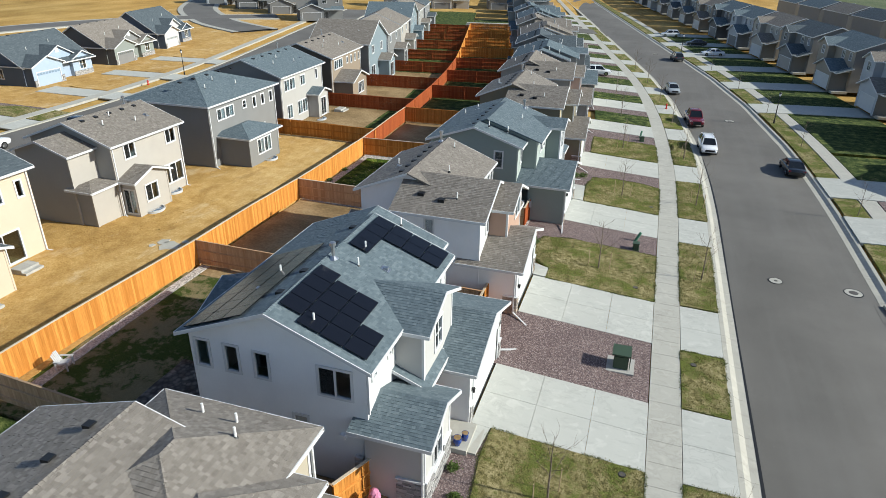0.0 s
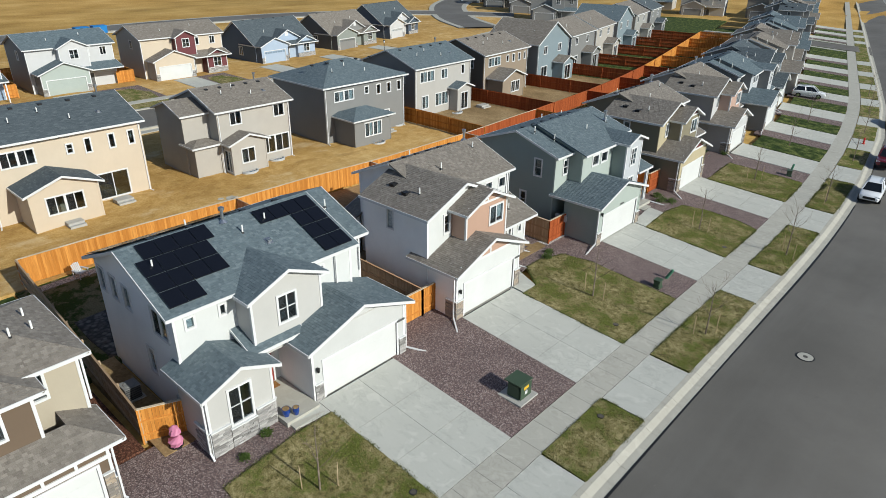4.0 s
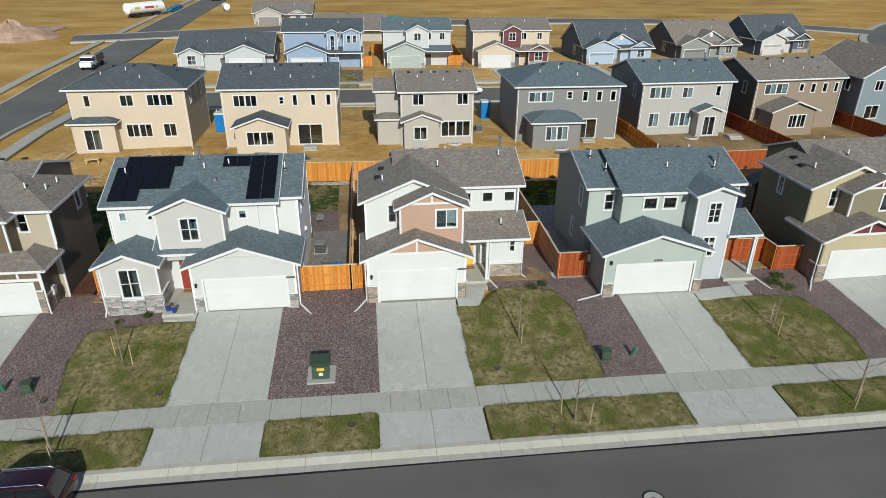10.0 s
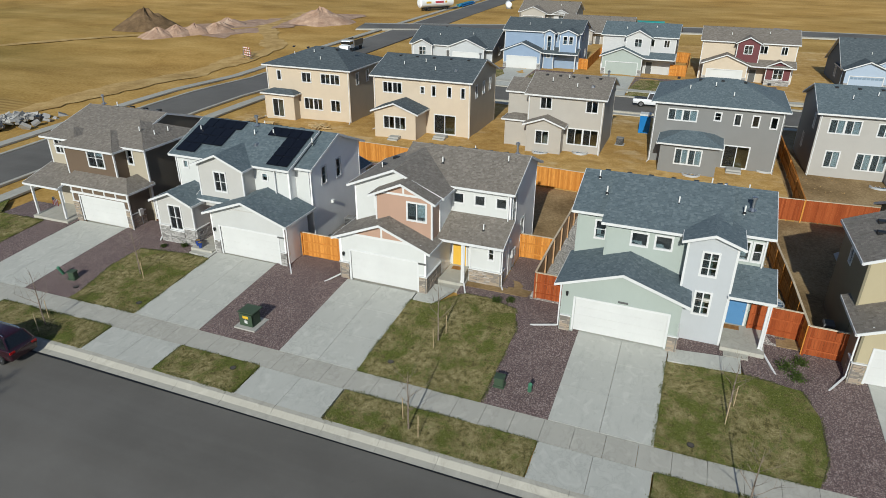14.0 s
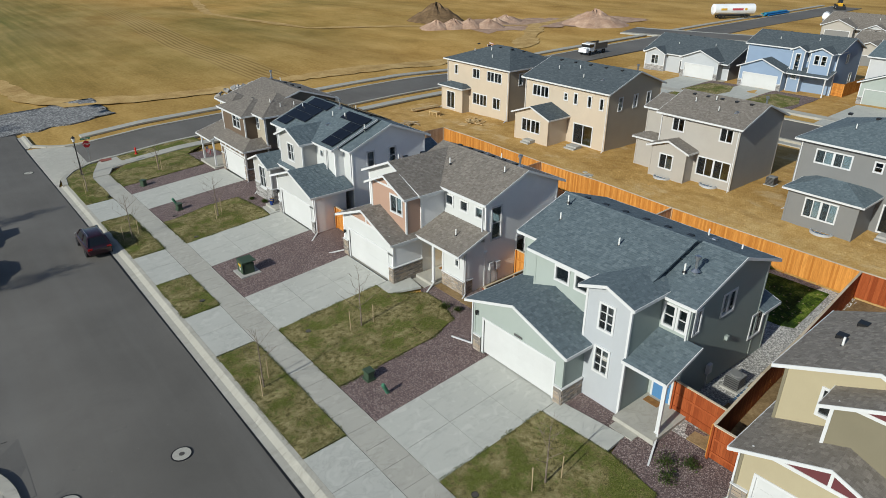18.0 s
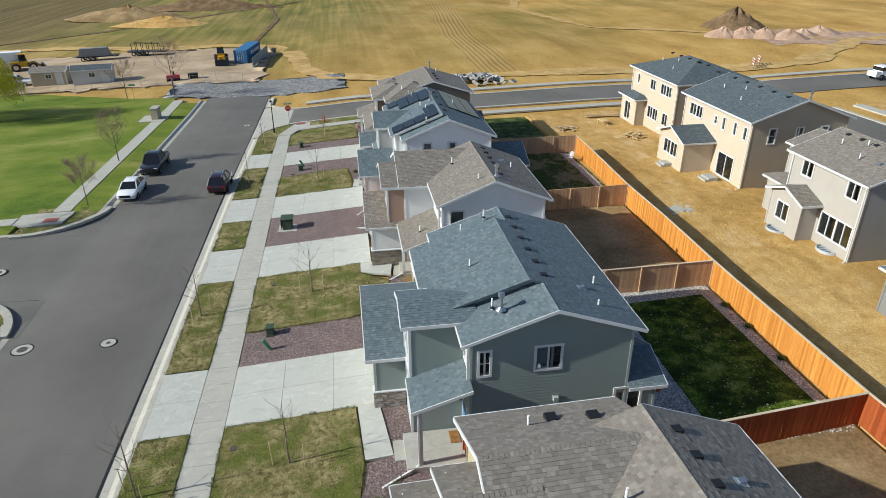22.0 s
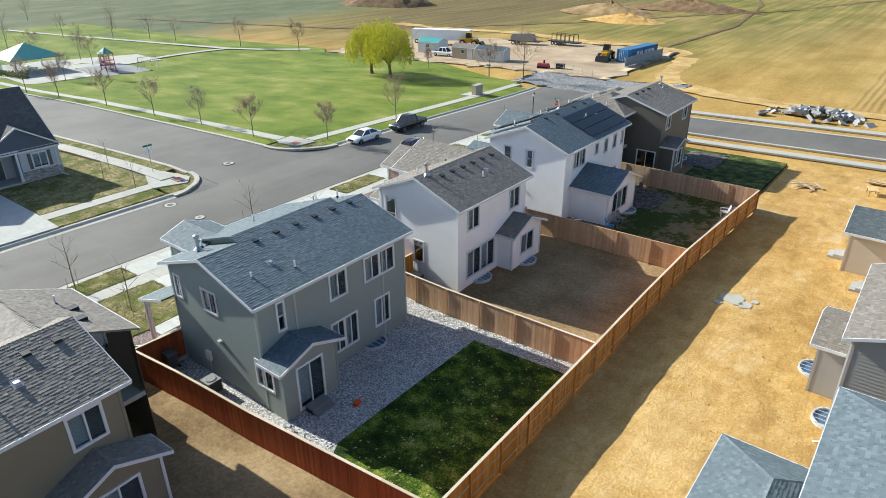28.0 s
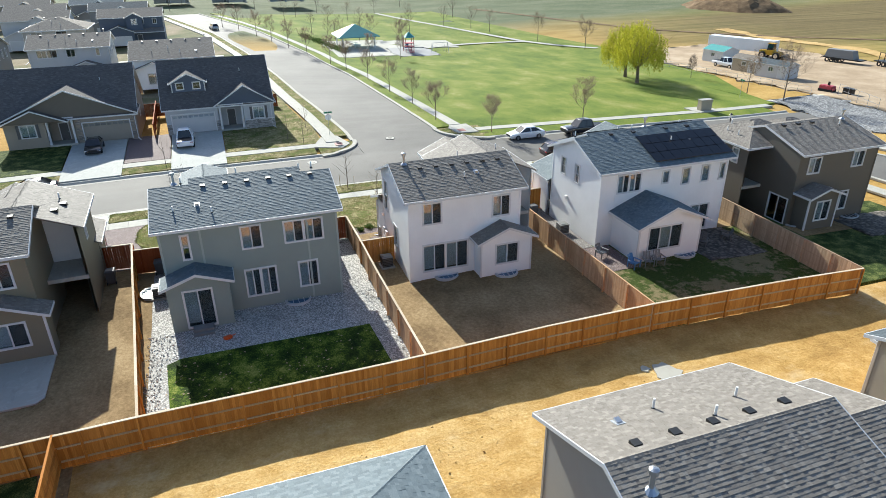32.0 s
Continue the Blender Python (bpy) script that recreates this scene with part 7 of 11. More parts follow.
# ---- houses across the front street ----
for x, y, col, rf in ((238.0, 44.0, "slate", "char"), (233.0, 22.0, "steelblue", "grey"), (244.0, 66.0, "taupe", "brown")):
    front_house("two-storey house beyond the park", 0, 0, 13.0, col, "slate", rf, (6.4, 11.6), "greige", at=(x, y), turn=180, group="houses beyond the park", far=True)
def bungalow(label, cy, w, col, side, panel, gar, gcol, gable, porch, win, dormer=None, x0=32.2, gp=0.5, sub=None):
    """A deep single-storey house facing the front street, its front gable over porch and window."""
    h = House(label, 0, centre=(-11.0, w / 2), at=(x0 + 11.0, cy), turn=180)
    vol(h, -11.6, 0.0, 0.0, w, -0.2, 3.45, "gy", 0.83, oh=0.4, wall_=side, front=col, rmat="ash", sides="NSW", op={"N": [(-6.5, -5.4, 1.5, 2.9, 2)], "S": [(-6.5, -5.4, 1.5, 2.9, 2)]})
    ga, gb = gar
    a, b = porch
    wall(h, col, "E", 0.0, [(0.0, -0.2), (min(a, w), -0.2), (min(a, w), 3.45), (0.0, 3.45)] if gb < a else [(b, -0.2), (w, -0.2), (w, 3.45), (b, 3.45)], [(ga, gb, -0.2, 2.4)], lap=0.0)
    garage_door(h, 0.0, ga, gb, 0.0, 2.35, gcol, "trim", True)
    c, d = gable
    for y0, y1 in ((ga - 0.7, ga - 0.14), (gb + 0.14, gb + 0.6)):
        veneer(h, "E", 0.0, max(y0, 0.02), min(y1, w - 0.02), -0.2, 3.0 if dormer is None else 1.3, "stone" if dormer is None else "greystone")
    vol(h, -2.0, 0.25, c, d, 3.2, 3.45, "gx", gp, oh=0.35, rk=(2.2, 0.4), wall_=side, rmat="ash", sides="", floors=False, corner=False)
    ym = (c + d) / 2
    wall(h, panel, "E", 0.25, [(c, 3.3), (d, 3.3), (d, 3.4), (ym, 3.4 + gp * (d - c) / 2), (c, 3.4)], lap=0.0, name="gable_panel")
    if sub:
        y0, y1 = sub
        m2 = (y0 + y1) / 2
        vol(h, -0.5, 0.9, y0, y1, 3.1, 3.15, "gx", 0.42, oh=0.3, rk=(0.5, 0.35), wall_=side, rmat="ash", sides="", floors=False, corner=False)
        wall(h, panel, "E", 0.9, [(y0, 3.0), (y1, 3.0), (m2, 3.05 + 0.42 * (y1 - y0) / 2)], lap=0.0, name="gable_panel")
    y0, y1 = win
    lo, hi = (b, d) if (y0 + y1) / 2 > b else (c, a)
    cut = put(h, "E", 0.25, [(y0 + 0.4, y1 - 0.4, 1.2, 2.7, 2, 1, 0.9)])
    wall(h, col, "E", 0.25, [(lo, -0.2), (hi, -0.2), (hi, 3.3), (lo, 3.3)], cut, lap=0.0)
    for y in (y0, y1 - 0.3):
        sh = Mesh()
        sh.box((0.25, y, 1.15), (0.30, y + 0.3, 2.75))
        for k in range(9):
            sh.box((0.30, y + 0.04, 1.22 + 0.165 * k), (0.31, y + 0.26, 1.32 + 0.165 * k))
        h.part("shutter", sh, M["charcoal"])
    if dormer:
        veneer(h, "E", 0.25, lo + 0.02, hi - 0.02, -0.2, 1.05, "greystone")
    for y in (lo, hi):
        rt = Mesh()
        rt.box((-1.8, y - 0.06, -0.2), (0.24, y + 0.06, 3.3))
        h.part("wall", rt, M[col])
    wall(h, col, "E", -1.8, [(a, -0.2), (b, -0.2), (b, 3.3), (a, 3.3)], lap=0.0)
    front_door(h, -1.77, (a + b) / 2 - 0.45, 0.15, "charcoal")
    slab(h, -1.8, 0.4, a + 0.08, b - 0.08, -0.2, 0.12)
    for y in (a + 0.25, b - 0.25):
        post(h, 0.15, y, 0.12, 3.25, 0.22)
    bm_ = Mesh()
    bm_.box((0.05, a, 3.0), (0.32, b, 3.32))
    h.part("porch_beam", bm_, M["trim"])
    if dormer:
        y0, y1 = dormer
        vol(h, -4.2, -1.7, y0, y1, 4.5, 6.15, "gx", 0.5, oh=0.3, rk=(0.4, 0.4), wall_=panel, rmat="ash", sides="ENS", floors=False, op={"E": [(y0 + 0.55, y0 + 1.45, 5.15, 6.0, 1), (y1 - 1.45, y1 - 0.55, 5.15, 6.0, 1)]})
    for k in range(6):
        boxvent(h, -6.3, w * (0.1 + 0.16 * k), 3.45 + 0.83 * 5.3, 0.83, -1)
    pipe(h, -3.8, w * 0.75, 3.45 + 0.83 * 3.8)
    downpipe(h, 0.3, w - 0.1, -0.1, 3.2, (1.2, 0.6))
    return h


bungalow("grey bungalow with twin-window dormer and stone base", 54.9, 13.0, "bluegrey", "slate", "navy", (0.7, 5.8), "silver", (6.2, 13.2), (6.3, 9.5), (10.2, 12.4), dormer=(1.2, 5.2), gp=0.62)
bungalow("brown bungalow with one broad gable and stone garage front", 71.9, 14.2, "taupe", "taupe", "browndark", (8.2, 13.4), "taupe", (0.0, 14.2), (4.2, 7.4), (1.2, 3.6), gp=0.43, sub=(0.0, 6.6))
CW = ("slate", "bluegrey", "taupe", "slate", "greige", "bluegrey", "charcoal", "taupe")
for i, (s, d) in enumerate([(80.5 + 15.3 * k, 38.0) for k in range(11)] + [(96.0 + 15.3 * k, 68.0) for k in range(8)] + [(118.0 + 17 * k, 84.0) for k in range(3)]):
    x, y = st(s + 7, d)
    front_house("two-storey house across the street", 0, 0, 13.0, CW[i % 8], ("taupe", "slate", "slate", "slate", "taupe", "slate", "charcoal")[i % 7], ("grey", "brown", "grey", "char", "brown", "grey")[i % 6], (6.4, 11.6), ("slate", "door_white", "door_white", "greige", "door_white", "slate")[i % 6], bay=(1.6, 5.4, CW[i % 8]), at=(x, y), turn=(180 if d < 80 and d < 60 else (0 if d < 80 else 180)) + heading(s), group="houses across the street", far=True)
G2 = "houses in the next street"
back_house("pale two-storey house seen from its back with brown roof", 0, 0, 12.0, "silver", "silver", "brown", (6.5, 10.3, 1.6, (7.6, 9.2, 1.0, 2.9, 2)), [(1.2, 4.2, 5.0, 6.2, 4), (5.6, 6.9, 5.0, 6.2, 2), (10.0, 10.6, 5.0, 6.2, 1)], at=(74.6, 76.9), turn=180, group=G2, z1=6.6)
back_house("low white house with brown roof and rear gable", 0, 0, 12.6, "palegrey", "silver", "brown", (0.8, 5.6, 1.2, (2.2, 4.2, 1.2, 2.9, 2)), [(8.0, 8.8, 3.6, 4.8, 1), (9.6, 10.4, 3.6, 4.8, 1)], deep=12.0, at=(68.5, 60.8), turn=180, group=G2, z1=5.1, pitch=0.36, swins=False)
back_house("pale two-storey house with a hipped brown roof", 0, 0, 11.5, "greige", "taupe", "brown", None, [(1.5, 3.5, 5.0, 6.2, 2), (6.0, 8.0, 5.0, 6.2, 2)], roof="hip", deep=11.0, at=(104.0, 83.6), turn=180, group=G2, z1=6.6, swins=False)
back_house("silver two-storey house seen from its back", 0, 0, 12.0, "silver", "slate", "grey", (1.5, 5.3, 1.6, (2.6, 4.2, 1.0, 2.9, 2)), [(1.2, 3.2, 5.0, 6.2, 2), (6.6, 8.6, 5.0, 6.2, 2)], at=(74.0, 93.5), turn=180, group=G2, z1=6.6)
for i, (x, y, tn) in enumerate(((127, 71.5, 180), (148, 76, 180), (150, 96, 180), (128, 92, 180), (172, 84, 180), (176, 104, 180))):
    front_house("dark two-storey house with white trim in the next street", 0, 0, 14.0, ("navy", "slate", "greige", "silver", "slate", "taupe")[i], ("navy", "slate", "taupe", "silver", "slate", "taupe")[i], ("brown", "char", "brown", "brown", "grey", "brown")[i], (1.5, 6.7), "door_white", bay=(6, 9.5, ("navy", "slate", "greige", "silver", "slate", "taupe")[i]), at=(x, y), turn=tn, group=G2, lift=-0.6, far=True)

for i, (x, y, tn) in enumerate(((-95, 178, -60), (-112, 190, -60), (-129, 198, -60), (-146, 206, -65), (-70, 225, -75), (-52, 232, -75), (-90, 232, -75))):
    front_house("two-storey house at the far end of the estate", 0, 0, 13.0, CW[(i * 3) % 8], ("silver", "slate", "greige", "slate")[i % 4], ("grey", "brown", "char")[i % 3], (1.5, 6.7), "slate", bay=(6, 9.5, CW[(i * 3) % 8]), at=(x, y), turn=tn, group="houses at the far end", far=True)
for i in range(6):
    for d, tn in ((-12.0, 0), (38.0, 180)):
        s = 245.0 + 15.5 * i
        x, y = st(s + 7, d)
        front_house("two-storey house at the far end of the street", 0, 0, 13.0, CW[(i * 3 + tn) % 8], ("silver", "slate", "greige", "slate")[i % 4], ("grey", "brown", "char")[i % 3], (1.5, 6.7), "door_white", bay=(6, 9.5, CW[(i * 3 + tn) % 8]), at=(x, y), turn=tn + heading(s), group="houses at the far end", far=True)
# ---- fences ----
M["rail"] = timber("dusty_rails", (0.42, 0.27, 0.14), (0.60, 0.44, 0.27))


def picket_mesh(mat, tall=1.8, back=None):
    mb = Mesh()
    w = 0.0712
    mb.hexa([(-w, -0.009, 0), (w, -0.009, 0), (w, 0.009, 0), (-w, 0.009, 0), (-w, -0.009, tall), (w, -0.009, tall), (w, 0.009, tall), (-w, 0.009, tall)])
    mb.mi[4] = 1 if back else 0
    return mb.data("picket", [mat, back or mat])


PICKETS = {k: picket_mesh(M[k]) for k in ("cedar", "redwood", "oldcedar", "palecedar")}
PICKETS["twotone"] = picket_mesh(M["cedar"], back=M["redwood"])
M["twotone"] = M["cedar"]


def fence(p, q, mat="cedar", near=True, rails=-1, tall=1.8, label="", name="fence", last=True, posts=1):
    """A board fence between two (d, s) points: posts, two rails and a cap, and single pickets."""
    lab = label or {"cedar": "new orange cedar board fence", "redwood": "red-stained board fence", "twotone": "cedar board fence stained red inside", "oldcedar": "weathered grey-brown board fence", "palecedar": "sun-bleached cedar board fence"}[mat] + " with posts and cap rail"
    (x0, y0), (x1, y1) = st(p[1], p[0]), st(q[1], q[0])
    L = math.hypot(x1 - x0, y1 - y0)
    ux, uy = (x1 - x0) / L, (y1 - y0) / L
    nx, ny = -uy * rails, ux * rails
    ang = math.atan2(uy, ux)
    zat = lambda k: lay(p[1] + (q[1] - p[1]) * k / L, p[0] + (q[0] - p[0]) * k / L) + 0.06
    f = thing(name, lab, "fence", x0, y0, zat(0))
    o = (x0, y0, zat(0))
    n = max(1, round(L / (2.44 if near or posts < 0 else 4.9)))
    for k in range(n + 1 if last else n):
        t = L * k / n
        mb = Mesh()
        x, y, z = x0 + ux * t + nx * 0.07 * posts, y0 + uy * t + ny * 0.07 * posts, zat(t)
        mb.bar((x, y, z - 0.15), (x, y, z + tall), 0.09, 0.09)
        part("post", mb, M[mat], f, org=o)
    for k in range(n):
        a, b = L * k / n, L * (k + 1) / n
        for hz, w, hh, off in () if not near else ((0.35, 0.04, 0.09, 0.03), (1.1 if tall > 1.4 else 0.9, 0.04, 0.09, 0.03), (tall + 0.02, 0.13, 0.035, 0.02)):
            mb = Mesh()
            P = [(x0 + ux * t + nx * off, y0 + uy * t + ny * off, zat(t) + hz) for t in (a, b)]
            mb.bar(P[0], P[1], w, hh)
            part("cap_rail" if hz > tall else "rail", mb, M["caprail" if hz > tall else ("rail" if p[0] == AL and q[0] < -27 else mat)], f, org=o)
    m = int(L / 0.142)
    rng = random.Random(int(L * 100 + x0 * 7))
    if near:
        for k in range(m):
            t = (k + 0.5) * L / m
            ob = new("picket", PICKETS[mat])
            ob.parent = f
            ob.matrix_basis = pose(ux * t + nx * 0.004 * rng.random(), uy * t + ny * 0.004 * rng.random(), zat(t) - o[2] - 0.03 + 0.02 * rng.random(), 0, rng.uniform(-0.18, 0.18), math.degrees(ang))
    else:
        mb = Mesh()
        for k in range(m):
            t, u = k * L / m + 0.004, (k + 1) * L / m - 0.004
            z = zat(t)
            c = []
            for dz in (0.02, tall):
                for tt, off in ((t, 0), (u, 0), (u, -0.018), (t, -0.018)):
                    c.append((x0 + ux * tt + nx * off, y0 + uy * tt + ny * off, z + dz))
            mb.hexa(c)
        for hz in (0.4, 1.1, tall + 0.02):
            mb.bar((x0 + nx * 0.03, y0 + ny * 0.03, zat(0) + hz), (x1 + nx * 0.03, y1 + ny * 0.03, zat(L) + hz), 0.1, 0.05)
        part("boarding", mb, M[mat], f, kind="stuff", org=o)
    return f


AL = -28.25
AS = -29.0
for a, b in ((17.5, 32.9), (32.9, 46.9), (46.9, 61.25), (61.25, 76.6)):
    fence((AL, b), (AS if a < 18 else AL, a), "twotone" if a > 60 else "cedar", rails=-1, last=a < 18)
fence((AS, 17.5), (-9.6, 16.4), "oldcedar", rails=-1, near=False, posts=-1)
fence((AL, 32.9), (-7.9, 32.9), "palecedar", rails=-1, near=False, posts=-1)
fence((AL, 46.9), (-8.2, 46.9), "palecedar", rails=-1, posts=-1)
fence((AL, 61.25), (-7.7, 62.6), "twotone", rails=-1)
fence((AL, 76.6), (-9.0, 76.6), "cedar", rails=-1, near=False)
fence((-7.9, 29.75), (-7.9, 32.9), "cedar", name="fence")
fence((-7.9, 32.9), (-7.9, 34.0), "cedar")
fence((-13.4, 44.5), (-13.4, 46.9), "cedar")
fence((-8.2, 46.9), (-8.2, 49.0), "redwood")
fence((-9.2, 59.7), (-9.0, 62.5), "redwood")
fence((-7.7, 62.6), (-7.6, 64.9), "redwood")
fence((-9.6, 16.4), (-8.7, 18.3), "cedar")
fence((-12.5, 75.3), (-12.5, 76.6), "redwood")
LATS = [76.6, 92.0, 105.5, 119.0, 132.5, 146.0, 159.5, 173.0]
for a, b in zip(LATS, LATS[1:]):
    fence((AL, b), (AL, a), "redwood" if a < 110 else "cedar", near=False)
    fence((AL, b), (-14.0, b), "redwood" if a < 110 else "cedar", near=False)
for s, far_ in ((65.0, -49), (81.6, -49), (97.6, -48), (112.6, -49), (127.0, -49), (141.0, -49), (155.0, -49), (169, -49)):
    fence((far_, s), (AL, s), "cedar" if s < 70 else "redwood", near=False)
for s in (35.6, 52.0, 72.0):
    fence((-103, s), (-89.5, s), "cedar", near=False)
    fence((-89.5, s - 2.6), (-89.5, s), "cedar", near=False)
fence((-103, 35.6), (-103, 52.0), "cedar", near=False)
fence((31.5, 62.3), (46, 62.3), "redwood", near=False)
fence((44, 63.8), (44, 46.6), "redwood", near=False)


# ---- trees ----
def branch(mb, p, d, L, r, depth, rng, sides=5, tips=None):
    """One limb with its forks; bends and thins as it goes."""
    pts, rad = [p], [r]
    n = 3
    q = Vector(p)
    d = Vector(d).normalized()
    for k in range(n):
        d = (d + Vector((rng.uniform(-1, 1), rng.uniform(-1, 1), rng.uniform(-0.3, 0.6))) * 0.16).normalized()
        q = q + d * (L / n)
        pts.append(tuple(q))
        rad.append(r * (1 - 0.72 * (k + 1) / n))
    mb.tube(pts, rad, sides, caps=False)
    if tips is not None:
        tips.append((pts[-1], tuple(d)))
        tips.append((pts[2], tuple(d)))
    if depth > 0:
        for k in range(rng.choice((3, 4, 4))):
            i = rng.choice((1, 2, 2, 3))
            a = Vector((rng.uniform(-1, 1), rng.uniform(-1, 1), rng.uniform(0.1, 0.9))).normalized()
            branch(mb, pts[i], (d * 0.9 + a * 0.8), L * rng.uniform(0.5, 0.7), max(rad[i] * 0.6, 0.007), depth - 1, rng, 4 if depth > 1 else 3, tips)


def bare_tree(x, y, z, tall, seed, label, r=None, depth=2, stakes=False, buds=None, name="tree", group=""):
    rng = random.Random(seed)
    t = thing(name, label, "tree", x, y, z, rng.uniform(0, 360), group)
    r = r or tall * 0.012
    tr = Mesh()
    pts = [(0, 0, -0.1)] + [(rng.uniform(-0.02, 0.02) * tall * 0.3, rng.uniform(-0.02, 0.02) * tall * 0.3, tall * k) for k in (0.25, 0.5, 0.75, 0.98)]
    tr.tube(pts, [r, r * 0.85, r * 0.65, r * 0.4, r * 0.12], 7)
    part("trunk", tr, M["bark"], t, smooth=True)
    cr = Mesh()
    tips = []
    n = int(6 + tall)
    for k in range(n):
        f = 0.32 + 0.62 * k / n
        a = k * 2.4 + rng.uniform(-0.4, 0.4)
        i = min(int(f * 4), 3)
        p = tuple(Vector(pts[i]).lerp(Vector(pts[i + 1]), f * 4 - i))
        branch(cr, p, (math.cos(a), math.sin(a), 0.9), tall * (0.42 - 0.25 * f) * rng.uniform(0.8, 1.2), r * 0.42 * (1.2 - f), depth, rng, 4, tips)
    part("crown", cr, M["bark"], t, kind="stuff")
    if buds:
        lf = Mesh()
        for p, d in tips:
            for k in range(buds[1]):
                c = Vector(p) + Vector((rng.gauss(0, 1), rng.gauss(0, 1), rng.gauss(0, 1))) * buds[2]
                leaf_quad(lf, c, buds[3], rng)
        part("leaves", lf, M[buds[0]], t, kind="stuff")
    if stakes:
        for sx in (-0.75, 0.75):
            sk = Mesh()
            sk.tube([(sx, 0.1, -0.2), (sx * 1.05, 0.1, 1.3)], 0.024, 6)
            part("stake", sk, M["wood"], t)
    return t


def leaf_quad(mb, c, size, rng):
    a = Vector((rng.uniform(-1, 1), rng.uniform(-1, 1), rng.uniform(-1, 1))).normalized()
    b = a.orthogonal().normalized()
    s = size * rng.uniform(0.6, 1.3)
    mb.face([tuple(c - a * s), tuple(c + b * s * 0.5), tuple(c + a * s), tuple(c - b * s * 0.5)])


def leafy(name, cols):
    m, n, l, b = material(name, cols[0], 0.6, spec=0.3)
    g = n.new("ShaderNodeNewGeometry")
    l.new(ramp(n, l, g.outputs["Random Per Island"], [(0, cols[0]), (0.5, cols[1]), (1, cols[2])]), b.inputs["Base Color"])
    # leaves let some light through
    tl, mx = n.new("ShaderNodeBsdfTranslucent"), n.new("ShaderNodeMixShader")
    mx.inputs[0].default_value = 0.4
    l.new(b.inputs["Base Color"].links[0].from_socket, tl.inputs["Color"])
    l.new(b.outputs[0], mx.inputs[1])
    l.new(tl.outputs[0], mx.inputs[2])
    l.new(mx.outputs[0], n["Material Output"].inputs["Surface"])
    return m


M["willow"] = leafy("willow_leaves", [(0.27, 0.28, 0.02), (0.42, 0.41, 0.035), (0.58, 0.54, 0.08)])
M["shrub"] = leafy("shrub_leaves", [(0.05, 0.09, 0.02), (0.09, 0.14, 0.03), (0.14, 0.19, 0.06)])
M["bud"] = leafy("tree_buds", [(0.16, 0.12, 0.08), (0.25, 0.18, 0.13), (0.33, 0.25, 0.19)])
M["newleaf"] = leafy("young_leaves", [(0.12, 0.15, 0.03), (0.2, 0.22, 0.05), (0.28, 0.28, 0.09)])


def willow(x, y, z, tall, seed):
    rng = random.Random(seed)
    t = thing("willow_tree", "large willow with fresh yellow-green hanging leaves", "tree", x, y, z)
    tr = Mesh()
    tr.tube([(0, 0, -0.2), (0.1, 0.05, tall * 0.15), (0.0, 0.2, tall * 0.3)], [0.42, 0.3, 0.26], 9)
    tips = []
    for k in range(10):
        a = k * 0.63 + rng.uniform(-0.2, 0.2)
        branch(tr, (0, 0.15, tall * (0.2 + 0.012 * k)), (math.cos(a) * 0.85, math.sin(a) * 0.85, 1.15), tall * rng.uniform(0.36, 0.5), 0.17, 2, rng, 5, tips)
    part("trunk", tr, M["bark"], t)
    cr = Mesh()
    for k in range(900):
        # strands hang from a lumpy dome
        a, e = rng.uniform(0, 6.283), math.asin(rng.uniform(-0.08, 1.0))
        v = Vector((math.cos(a) * math.cos(e), math.sin(a) * math.cos(e), math.sin(e)))
        f = (0.55 + 0.45 * rng.random() ** 0.5) * (1 + 0.30 * noise.noise(v * 2.3 + Vector((seed, 0, 0))))
        q = Vector((v.x * tall * 0.44 * f, v.y * tall * 0.44 * f, tall * 0.47 + v.z * tall * 0.5 * f))
        drop = rng.uniform(0.5, 2.0) + (1.4 if e < 0.5 else 0.0) * rng.random()
        d = Vector((rng.uniform(-0.25, 0.25), rng.uniform(-0.25, 0.25), -1))
        s_ = 0.0
        while s_ < drop:
            leaf_quad(cr, q + d * s_ + Vector((rng.gauss(0, 0.1), rng.gauss(0, 0.1), 0)), 0.15, rng)
            s_ += 0.15
    part("crown", cr, M["willow"], t, kind="stuff")


# young street trees with stakes
for i, (d, s, tall, stk) in enumerate(((-1.7, 20.3, 3.6, True), (5.1, 19.3, 3.8, True), (5.3, 44.1, 3.6, True), (-1.8, 42.8, 3.7, True), (-1.2, 58.6, 3.6, True), (5.4, 59.2, 4.2, True),
                                       (5.2, 4.5, 3.5, True), (-2.0, 3.5, 3.2, True), (-1.6, 74.3, 3.6, True), (5.0, 73.5, 3.6, True), (-1.6, 89.5, 3.8, False), (5.0, 89.0, 3.8, False), (4.9, 102.5, 4.0, False), (-1.6, 103.0, 4.0, False), (4.9, 116, 4.0, False), (4.9, 129, 4.0, False))):
    x, y = st(s, d)
    bare_tree(x, y, lay(s, d) + 0.05, tall, 100 + i, "bare young street tree with support stakes" if stk else "bare young street tree", r=0.05, depth=1, stakes=stk, buds=("newleaf", 2, 0.08, 0.03) if i in (10,) else None, name="sapling", group="young street trees")
for i, (d, s) in enumerate(((19.0, 82.0), (19.0, 98.0), (19.0, 61.0), (19.2, 114.0), (19.2, 130.0), (24.5, 47.5), (29.5, 44.6), (21.5, 46.0))):
    x, y = st(s, d)
    bare_tree(x, y, lay(s, d) + 0.05, 3.4, 160 + i, "bare young street tree across the street", r=0.035, depth=1, name="sapling", group="young street trees")
